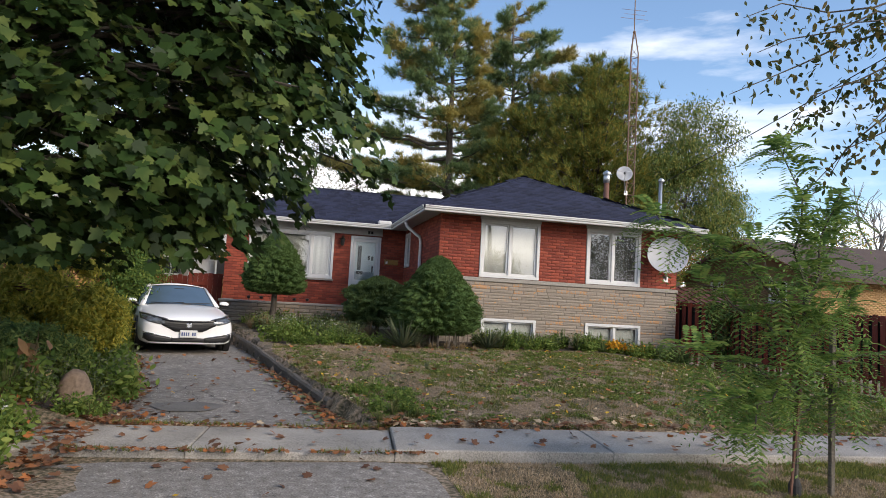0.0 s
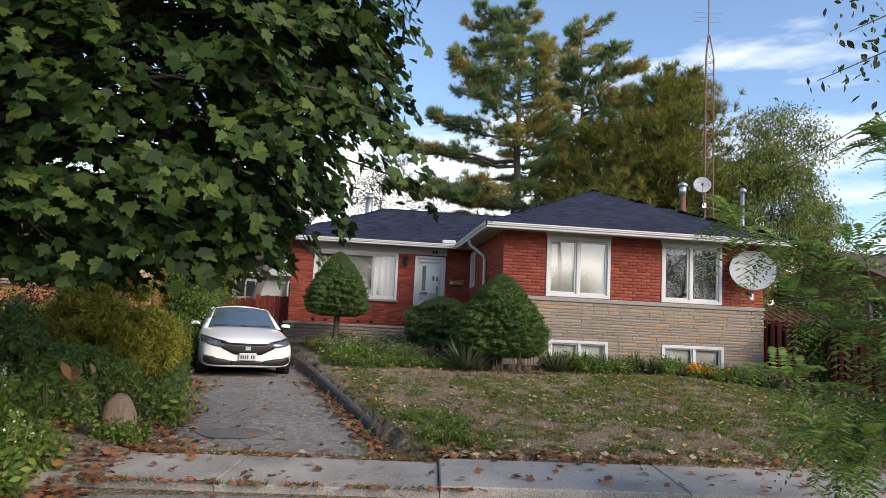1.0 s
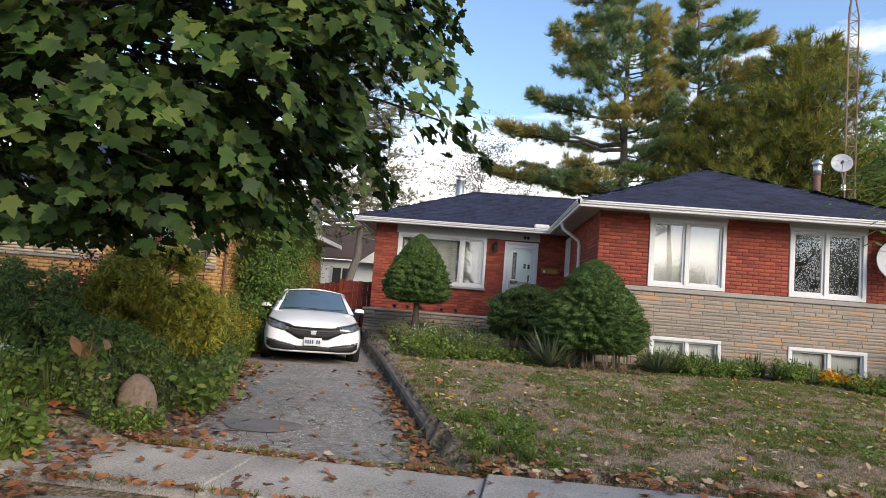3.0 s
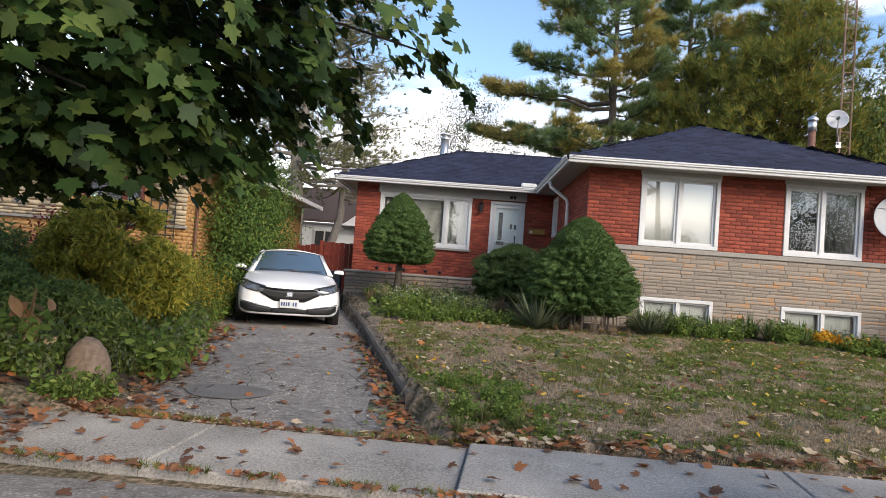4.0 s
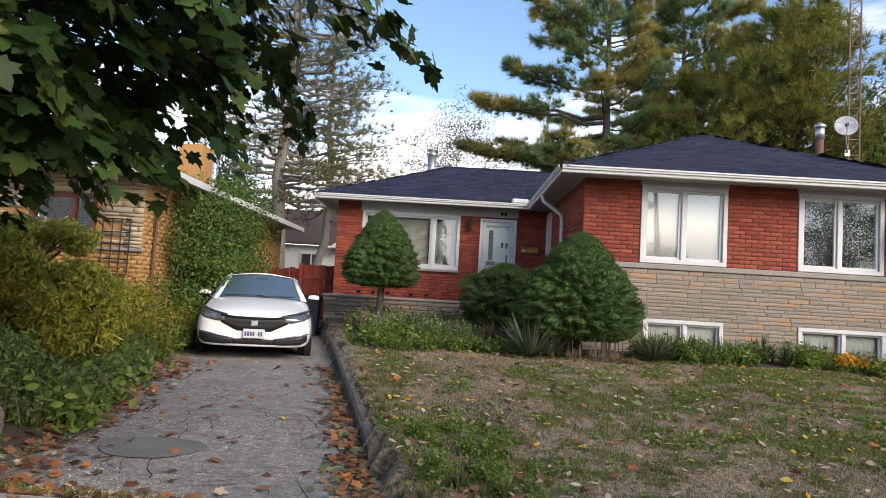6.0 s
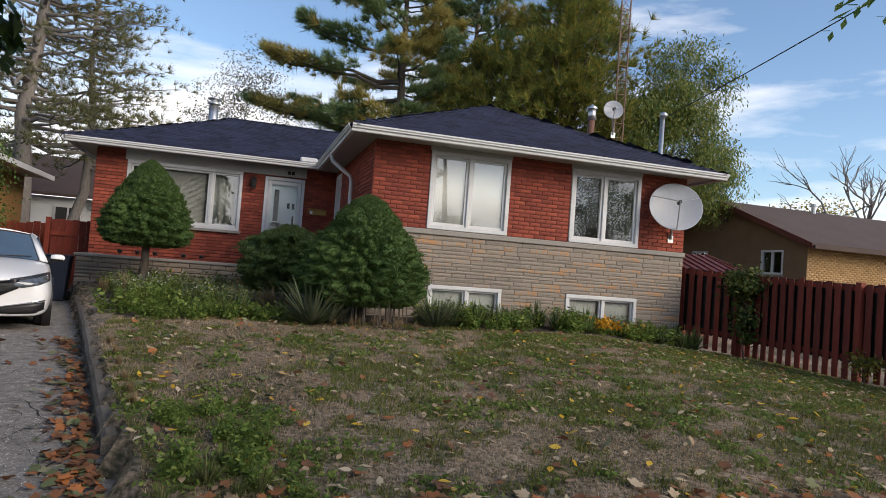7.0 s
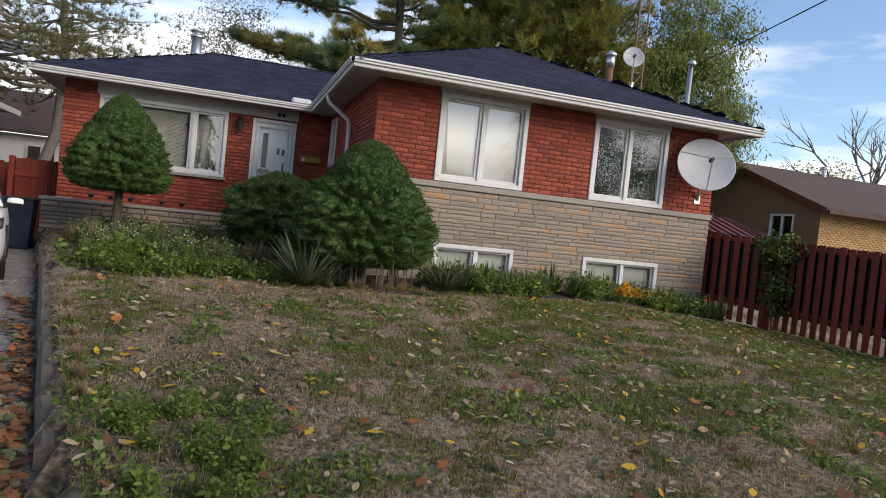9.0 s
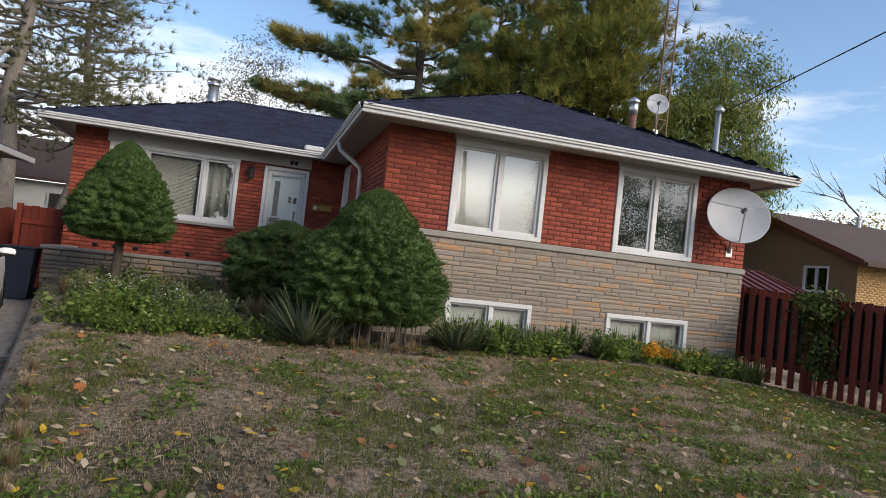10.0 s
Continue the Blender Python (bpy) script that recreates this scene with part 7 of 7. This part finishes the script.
# wild border on the other side of the driveway
def left_z(x, y):
    return ground_z(x, y) - 0.02
spots = []
for k in range(210):
    y = 6.4 + 9.1 * rb.random() ** 1.4
    x = drive_left(y) - 0.12 - rb.random() ** 1.3 * 2.2
    s_ = min(max((x + 1.93) * 0.33 - (y - 7.19) * 0.94, 0.0), 1.6)
    if math.hypot(x + 1.93 - 0.33 * s_, y - 7.19 + 0.94 * s_) < 0.36:
        continue
    kind_ = "tall" if y > 10.8 and rb.random() < 0.6 else rb.choice(["leafy", "leafy", "grass", "grey"])
    spots.append((kind_, x, y, rb.uniform(0.75, 1.25) if kind_ != "leafy" else rb.uniform(0.8, 1.4)))
for k in range(70):
    y = rb.uniform(3.2, 6.4)
    x = -1.75 - rb.random() * 2.2 - (0.1 if y < 5 else 0.25)
    if 4.9 < y < 6.1 and x > -1.95:
        continue
    spots.append((rb.choice(["leafy", "leafy", "leafy", "aster"]), x, y, rb.uniform(0.8, 1.3)))
for k in range(46):
    y = rb.uniform(6.15, 7.0)
    x = rb.uniform(-4.2, -2.25) if k % 4 else rb.uniform(-1.72, -1.5)
    spots.append((rb.choice(["leafy", "leafy", "grass"]), x, y, rb.uniform(0.4, 0.75)))
for k in range(26):
    y = rb.uniform(8.6, 11.4)
    spots.append(("tall" if k % 2 else "grass", drive_left(y) - rb.uniform(0.25, 0.9), y, rb.uniform(0.7, 1.15)))
scatter(kinds, spots, left_z)
JUNIPER = leafmat("golden juniper", (0.42, 0.40, 0.075), (0.22, 0.25, 0.05), (0.60, 0.50, 0.09), 0.5, 0.7)
GREENJ = leafmat("green juniper", (0.17, 0.245, 0.07), (0.09, 0.145, 0.045), (0.30, 0.34, 0.095), 0.45, 0.7)


def juniper(name, lab, at, blobs, m, seed, n=900):
    rg = np.random.default_rng(seed)
    t = thing(name, lab, "shrub", at)
    g, cs, ds = Geo(), [], []
    base = np.array(at, float)
    for (cx, cy, cz), (rx, ry, rz), share in blobs:
        c = base + np.array([cx, cy, cz])
        limb(g, base, c, 0.045, 0.015, rg, 0, 5, 0.12)
        v = unit(rg.normal(size=(int(n * share), 3))) * (rg.uniform(0.3, 1, (int(n * share), 1)) ** 0.4)
        for w in v:
            p = c + w * np.array([rx, ry, rz])
            if noise.noise(Vector(p) * 2.4) + 0.6 * noise.noise(Vector(p) * 6.0) < -0.12:
                continue
            cs.append(p), ds.append(w + np.array([0, 0, 0.6]))
            if rg.uniform() < 0.05:
                limb(g, c, p, 0.012, 0.004, rg, 0, 3, 0.08)
    part("limb", g, RUST, t, "bare twisted brown stems", kind="stuff")
    cs, ds = np.repeat(np.array(cs), 14, 0), np.repeat(np.array(ds), 14, 0)
    part("foliage", soup(leaves(cs + rg.normal(size=cs.shape) * 0.045, 0.062, OVAL * np.array([0.75, 1.3]), rg, ds, 1.3, -0.8), [list(range(6))], m, "sprays"), None, t)
    return t


juniper("golden_juniper", "golden green juniper shrub with twisted stems", (-2.75, 9.0, 0.2), [((-0.1, 0.2, 1.1), (0.8, 0.6, 0.55), 0.9), ((0.4, 0.1, 0.7), (0.55, 0.5, 0.5), 0.6), ((-0.65, 0, 0.55), (0.55, 0.5, 0.45), 0.5)], JUNIPER, 71, 2100)
juniper("green_juniper", "low dark green juniper behind the boulder", (-2.75, 7.9, 0.15), [((0.1, 0, 0.35), (0.7, 0.5, 0.34), 0.8), ((-0.7, 0.1, 0.45), (0.7, 0.5, 0.45), 0.8)], GREENJ, 72, 1100)
juniper("green_juniper", "dark green juniper mass beside the neighbouring lawn", (-4.3, 8.6, 0.2), [((0, 0, 0.7), (0.9, 0.8, 0.6), 1.0), ((-1.2, 0.3, 0.8), (1.0, 0.8, 0.7), 1.0)], GREENJ, 73, 1100)
juniper("golden_juniper", "golden green shrub in front of the neighbouring house", (-4.2, 11.4, 0.3), [((0, 0, 0.6), (0.9, 0.7, 0.55), 1.0), ((0.9, 0.5, 0.45), (0.6, 0.6, 0.45), 0.6)], JUNIPER, 74, 1100)
broadleaf("red_shrub", "dark red leaved shrub by the neighbouring wall", (-5.3, 12.2, 0.3), 1.6, [((0, 0, 1.1), (0.55, 0.5, 0.5), 1.0)], leafmat("dark red leaf", (0.13, 0.025, 0.025), (0.07, 0.014, 0.015), (0.2, 0.05, 0.03), 0.3), 75, 0.07, 20, 60, 0.02, clump=0.12, category="shrub")
broadleaf("border_shrub", "leafy green shrub against the neighbouring wall", (-3.1, 14.6, 0.2), 1.3, [((0, 0, 0.6), (0.6, 0.8, 0.55), 1.0)], SHRUB, 76, 0.08, 22, 120, 0.02, clump=0.12, category="shrub")
# curled dead leaves on a dry stalk beside the boulder
rg = np.random.default_rng(80)
dry = thing("dried_plant", "dried plant with curled tan leaves", "plant", (-2.3, 6.85, 0.1))
g = Geo().tube([(-2.3, 6.85, 0.0), (-2.28, 6.83, 0.4), (-2.22, 6.8, 0.72)], [0.012, 0.01, 0.006], 5)
part("stalk", g, STRAW, dry)
cs = np.array([(-2.28, 6.83, 0.25 + 0.02 * k) for k in range(24)]) + rg.normal(size=(24, 3)) * 0.07
part("foliage", soup(leaves(cs, 0.20, OVAL, rg, None, 1, 2.5), [list(range(6))], leafmat("curled tan leaf", (0.36, 0.22, 0.11), (0.22, 0.12, 0.06), (0.45, 0.32, 0.18), 0.2), "leaves"), None, dry)
rock = thing("boulder", "rounded pinkish grey boulder at the bed's edge", "boulder", (-1.93, 7.19, -0.02))
bm = bmesh.new()
bmesh.ops.create_icosphere(bm, subdivisions=4, radius=1.0)
for v in bm.verts:
    q = v.co.copy()
    f = 1 + 0.12 * noise.noise(q * 1.3) + 0.06 * noise.noise(q * 4) + 0.02 * noise.noise(q * 11)
    v.co = Vector((-1.91 + q.x * (0.200 - 0.030 * q.z) * f, 7.19 + q.y * 0.19 * f, 0.11 + q.z * 0.265 * f * (1.1 if q.z > 0 else 0.9)))
me = bpy.data.meshes.new("stone")
bm.to_mesh(me)
bm.free()
me.materials.append(mat("granite", (0.30, 0.215, 0.155), (0.14, 0.10, 0.075), 0.9, 26, 5, 0.6, dist=0.01))
me.polygons.foreach_set("use_smooth", [True] * len(me.polygons))
part("stone", me, None, rock)

# ---- grass and fallen leaves ----
GRASS_S = leafmat("straw grass", (0.38, 0.285, 0.185), (0.19, 0.145, 0.085), (0.58, 0.45, 0.31), 0.3, 0.8)
GRASS_G = leafmat("green grass", (0.150, 0.175, 0.045), (0.080, 0.105, 0.027), (0.27, 0.245, 0.075), 0.35, 0.8)
rg = np.random.default_rng(90)


def lawn_ok(x, y):
    if y < 4.95:
        return x > 1.85 or x < -1.75
    if y < 6.02 - 0.045 * (x - 1.5) + 0.02:
        return False
    return x > kerb_x(y) + 0.08 and not (x < 10.2 and y > 12.75)


def blades(n, pick, length, width):
    out_ = np.zeros((n, 3, 3))
    k = 0
    while k < n:
        y = 2.3 + 11.0 * rg.uniform() ** 1.35 if rg.uniform() > 0.12 else rg.uniform(2.2, 4.95)
        x = rg.uniform(0.2, 11.2)
        if not lawn_ok(x, y) or not pick(0.6 * noise.noise((x * 0.8, y * 0.8, 20)) + 0.8 * noise.noise((x * 3.4, y * 3.4, 21)) + 0.4 * noise.noise((x * 8, y * 8, 22)) + 0.05 * rg.normal() - 0.32 * min(max((x - 3.0) / 6.0, 0.0), 1.0) + 0.10):
            continue
        z = ground_z(x, y)
        a, b = rg.uniform(0, 6.28), rg.uniform(0, 6.28)
        ln, tl = length * rg.uniform(0.5, 1.4), rg.uniform(0.2, 1.3)
        dx, dy = math.cos(a) * width, math.sin(a) * width
        out_[k] = ((x - dx, y - dy, z - 0.004), (x + dx, y + dy, z - 0.004), (x + math.cos(b) * ln * math.sin(tl), y + math.sin(b) * ln * math.sin(tl), z + ln * math.cos(tl)))
        k += 1
    return out_


gr = part("dry_grass", soup(blades(210000, lambda v: v > -0.03, 0.030, 0.0032), [[0, 1, 2]], GRASS_S, "dry_grass"), None)
tagged(gr, "short straw-coloured lawn grass", "grass", kind="stuff")
gr = part("green_grass", soup(blades(270000, lambda v: v < 0.0, 0.050, 0.0042), [[0, 1, 2]], GRASS_G, "green_grass"), None)
tagged(gr, "patchy green lawn grass", "grass", kind="stuff")
cs = []
while len(cs) < 2600:
    x, y = rg.uniform(0.5, 11), 6.2 + 6.3 * rg.uniform() ** 1.2
    if lawn_ok(x, y) and noise.noise((x * 2.1, y * 2.1, 33)) + 0.5 * noise.noise((x * 0.8, y * 0.8, 35)) > 0.1:
        cs.append((x, y, ground_z(x, y) + 0.018))
cs = np.repeat(np.array(cs), 8, 0) + rg.normal(size=(20800, 3)) * np.array([0.04, 0.04, 0.009])
wd = part("lawn_weeds", soup(leaves(cs, 0.042, OVAL, rg, np.tile([0, 0, 1.0], (len(cs), 1)), 0.9), [list(range(6))], FLOWER_G, "lawn_weeds"), None)
tagged(wd, "flat green weeds and clover in the lawn", "weeds", kind="stuff")
# long grass where the mower does not reach
LITTER = [leafmat("fallen tan leaf", (0.44, 0.33, 0.21), (0.28, 0.19, 0.12), (0.58, 0.48, 0.34), 0.2, 0.75), leafmat("fallen yellow leaf", (0.62, 0.38, 0.035), (0.50, 0.29, 0.03), (0.66, 0.46, 0.08), 0.25, 0.7),
          leafmat("fallen orange leaf", (0.24, 0.115, 0.06), (0.13, 0.065, 0.042), (0.40, 0.15, 0.055), 0.2, 0.7), leafmat("fallen green leaf", (0.17, 0.19, 0.09), (0.10, 0.12, 0.06), (0.27, 0.27, 0.15), 0.2, 0.7)]


def litter(name, n, spot, m, size, shape, lab):
    cs = []
    while len(cs) < n:
        p = spot()
        if p is not None:
            cs.append(p)
    cs = np.array(cs)
    ob = part(name, soup(leaves(cs, size, shape, rg, np.tile([0, 0, 1.0], (n, 1)), 0.45), [list(range(len(shape)))], m, name), None)
    tagged(ob, lab, "fallen leaves", kind="stuff")


def on_lawn():
    x, y = rg.uniform(0.4, 11), 6.1 + 6.6 * rg.uniform() ** 1.15
    return (x, y, ground_z(x, y) + 0.03) if lawn_ok(x, y) else None


def on_edge():
    x = rg.uniform(-1.6, 11)
    y = 6.05 - 0.045 * (x - 1.5) + abs(rg.normal()) * 0.13
    return (x, y, max(ground_z(x, y), drive_z(y) if x < 1.4 else -1) + 0.03)


def on_kerb():
    y = 6.2 + 6 * rg.uniform() ** 1.6
    x = kerb_x(y) - 0.09 - abs(rg.normal()) * 0.16
    return (x, y, drive_z(y) + 0.03)


def on_drive():
    y = rg.uniform(2.6, 14)
    x = rg.uniform(drive_left(max(y, 6)), kerb_x(max(y, 6.2)))
    return (x, y, drive_z(y) + 0.022 + (0.045 if 4.9 < y < 6.05 else 0))


def on_left():
    y = rg.uniform(4.0, 12)
    x = (drive_left(y) if y > 6 else -1.55) - rg.normal() * 0.18 + 0.05
    return (x, y, max(ground_z(x, y), drive_z(y)) + 0.03)


litter("fallen_leaf_tan", 1300, on_lawn, LITTER[0], 0.072, OVAL, "pale tan fallen leaves on the lawn")
litter("fallen_leaf_yellow", 300, on_lawn, LITTER[1], 0.075, OVAL, "yellow fallen leaves on the lawn")
litter("fallen_leaf_orange", 360, on_lawn, LITTER[2], 0.072, MAPLE, "orange brown fallen leaves on the lawn")
litter("fallen_leaf_green", 220, on_lawn, LITTER[3], 0.085, MAPLE, "grey green fallen maple leaves on the lawn")
litter("edge_litter_tan", 420, on_edge, LITTER[0], 0.085, MAPLE, "tan leaves gathered along the pavement edge")
litter("edge_litter_orange", 560, on_edge, LITTER[2], 0.09, MAPLE, "orange brown leaves gathered along the pavement edge")
litter("kerb_litter", 380, on_kerb, LITTER[2], 0.075, MAPLE, "brown leaves gathered beside the timber edging")
litter("kerb_litter_green", 150, on_kerb, LITTER[3], 0.07, MAPLE, "grey green leaves gathered beside the timber edging")
litter("drive_leaf", 85, on_drive, LITTER[2], 0.078, MAPLE, "scattered brown leaves on the driveway")
litter("drive_leaf_yellow", 14, on_drive, LITTER[1], 0.055, MAPLE, "scattered yellow leaves on the driveway")
litter("border_litter", 420, on_left, LITTER[2], 0.085, MAPLE, "orange brown leaves along the wild border")
def on_corner():
    x, y = rg.uniform(-4.2, -1.3), rg.uniform(3.4, 6.7)
    return (x, y, (0.0 if 4.95 < y < 6.05 else ground_z(x, y)) + 0.03)


def on_slabs():
    x = rg.uniform(-3.4, 8)
    y = 5.5 - 0.045 * (x - 1.5) + rg.uniform(-0.5, 0.5)
    return (x, y, 0.025 if x > 1.6 else -0.005)


litter("pavement_leaf", 110, on_slabs, LITTER[2], 0.075, MAPLE, "scattered brown leaves on the pavement slabs")
litter("corner_litter", 620, on_corner, LITTER[2], 0.09, MAPLE, "orange brown leaves heaped at the pavement corner")
litter("border_litter_tan", 120, on_left, LITTER[0], 0.06, MAPLE, "tan leaves along the wild border")


def on_seams():
    x = rg.uniform(-1.7, 1.9)
    far = rg.uniform() < 0.55
    y = (6.04 if far else 4.95) - 0.045 * (x - 1.5) + rg.normal() * 0.035
    return (x, y, -0.02 + (0.02 if far else 0.0)) if noise.noise((x * 1.8, 2 if far else 5, 3)) > -0.2 else None


litter("seam_litter", 300, on_seams, LITTER[2], 0.055, MAPLE, "brown leaf crumbs caught in the pavement seams")
# weedy seams of the pavement
cs = []
for k in range(300):
    x = rg.uniform(-1.5, 1.7)
    y = (6.03 if k % 2 else 4.95) - 0.045 * (x - 1.5) + rg.normal() * 0.03
    if noise.noise((x * 2.5, k % 2, 8)) > -0.1:
        cs.append((x, y, -0.035 + 0.03 * (k % 2)))
cs = np.array(cs)
sm = part("seam_grass", soup(tufts(cs, np.tile([0, 0, 1.0], (len(cs), 1)), 7, 0.06, 0.006, rg, 1.0), [[0, 1, 2]], GRASS_G, "seam_grass"), None)
tagged(sm, "grass growing in the pavement seams", "grass", kind="stuff")

# ---- masonry pieces ----
def piece_mesh(cache, name, w, h, deep, material, rough, r):
    key = (round(w, 2), round(h, 3), r)
    if key not in cache:
        rr = random.Random(hash((int(w * 100), int(h * 1000), r)) % 9999)
        e = min(0.006, deep / 2)
        j = lambda: rr.uniform(-rough, rough)
        g = Geo()
        g.v = [(0, 0, 0), (w, 0, 0), (w, 0, h), (0, 0, h), (e, -deep + e + j(), e), (w - e, -deep + e + j(), e), (w - e, -deep + e + j(), h - e), (e, -deep + e + j(), h - e),
               (w * 0.33, -deep + j(), h * 0.5), (w * 0.68, -deep + j(), h * 0.52)]
        g.f = [(0, 1, 5, 4), (1, 2, 6, 5), (2, 3, 7, 6), (3, 0, 4, 7), (4, 5, 9, 8), (6, 7, 8, 9), (4, 8, 7), (5, 6, 9)]
        cache[key] = g.mesh(name, material)
    return cache[key]


def lay(u0, u1, z0, z1, heights, lengths, holes, seed, bond, snap=()):
    """Yields (u, w, z, h) of the pieces of a wall face."""
    r = random.Random(seed)
    z, row = z0, 0
    while z < z1 - 0.015:
        h = min(r.choice(heights), z1 - z)
        if z1 - z - h < 0.03:
            h = z1 - z
        for q in snap:
            if z < q - 0.001 < z + h + 0.03:
                h = q - z
        cuts = sorted([(a, b) for a, b, c, d in holes if z + h > c + 0.004 and z < d - 0.004])
        spans, s = [], u0
        for a, b in cuts:
            spans.append((s, a))
            s = b
        spans.append((s, u1))
        for a, b in spans:
            u = a
            if bond:
                k = math.floor((a - u0 - (0.11 if row % 2 else 0)) / 0.22)
                nxt = u0 + (0.11 if row % 2 else 0) + (k + 1) * 0.22
            while u < b - 0.005:
                w = (nxt - u) if bond else r.choice(lengths)
                if w < 0.03 and bond:
                    w += 0.22
                w = min(w, b - u)
                if b - u - w < 0.06:
                    w = b - u
                yield u, w, z, h
                u += w
                if bond:
                    nxt = u + 0.22
        z += h
        row += 1


cache, count = {}, 0
rest = []
for u, w, z, h in lay(XM, XR, 2.052, WALL_TOP - 0.002, (0.0745,), (0.22,), [W1, W2], 1, True):
    w2, h2 = w - 0.009, h - 0.010
    if u < 9.2 and count < 300:
        ob = part("brick", piece_mesh(cache, "brick", w2, h2, 0.016, BRICK, 0.002, 0), None, w_front)
        ob.matrix_basis = Matrix.Translation((u + 0.0045, FY + 0.012, z + 0.005))
        count += 1
    else:
        rest.append((u + 0.0045, w2, z + 0.005, h2))
g = Geo()
for u, w, z, h in rest:
    g.add([(u, FY + 0.012, z), (u + w, FY + 0.012, z), (u + w, FY + 0.012, z + h), (u, FY + 0.012, z + h), (u + 0.004, FY - 0.003, z + 0.004), (u + w - 0.004, FY - 0.003, z + 0.004), (u + w - 0.004, FY - 0.003, z + h - 0.004), (u + 0.004, FY - 0.003, z + h - 0.004)],
          [(4, 5, 6, 7), (0, 1, 5, 4), (1, 2, 6, 5), (2, 3, 7, 6), (3, 0, 4, 7)])
part("brick_rest", g, BRICK_I, w_front, kind="stuff")


def joined_bricks(wall, u0, u1, z0, z1, holes, place, seed):
    g = Geo()
    for u, w, z, h in lay(u0, u1, z0, z1, (0.0745,), (0.22,), holes, seed, True):
        a, b, c, d = u + 0.0045, u + w - 0.0045, z + 0.005, z + h - 0.005
        g.add([place(a, 0.012, c), place(b, 0.012, c), place(b, 0.012, d), place(a, 0.012, d), place(a + 0.004, -0.003, c + 0.004), place(b - 0.004, -0.003, c + 0.004), place(b - 0.004, -0.003, d - 0.004), place(a + 0.004, -0.003, d - 0.004)],
              [(4, 5, 6, 7), (0, 1, 5, 4), (1, 2, 6, 5), (2, 3, 7, 6), (3, 0, 4, 7)])
    part("brick_rest", g, BRICK_I, wall, kind="stuff")


joined_bricks(w_side, FY + 0.0, DY - 0.01, 1.1, WALL_TOP - 0.002, [SW], side_at, 3)
joined_bricks(w_door, XL, XM - 0.002, 0.9, WALL_TOP - 0.002, [LW, DR, (LW[0] - 0.05, DR[1] + 0.03, LW[3], 4)], door_at, 4)
cache = {}
for u, w, z, h in lay(XM - 0.02, XR + 0.012, 0.05, 1.953, (0.058, 0.068, 0.068, 0.08, 0.09, 0.11), (0.26, 0.36, 0.46, 0.58, 0.72), [B1, B2], 8, False, (0.44, 1.08)):
    if z > 0.3:
        ob = part("stone", piece_mesh(cache, "stone", w - 0.005, h - 0.005, 0.016, STONE, 0.0045, int(u * 7) % 4), None, w_front)
        ob.matrix_basis = Matrix.Translation((u + 0.0025, FY + 0.008, z + 0.0025))
for u, w, z, h in lay(PX0, PX1, 0.5, 1.10, (0.07, 0.085, 0.1), (0.3, 0.42, 0.55, 0.7), [], 9, False):
    ob = part("stone", piece_mesh(cache, "stone", w - 0.012, h - 0.012, 0.03, STONE, 0.006, int(u * 7) % 4), None, planter)
    ob.matrix_basis = Matrix.Translation((u + 0.006, PY0 + 0.018, z + 0.006))
    ob.matrix_parent_inverse = planter.matrix_basis.inverted()
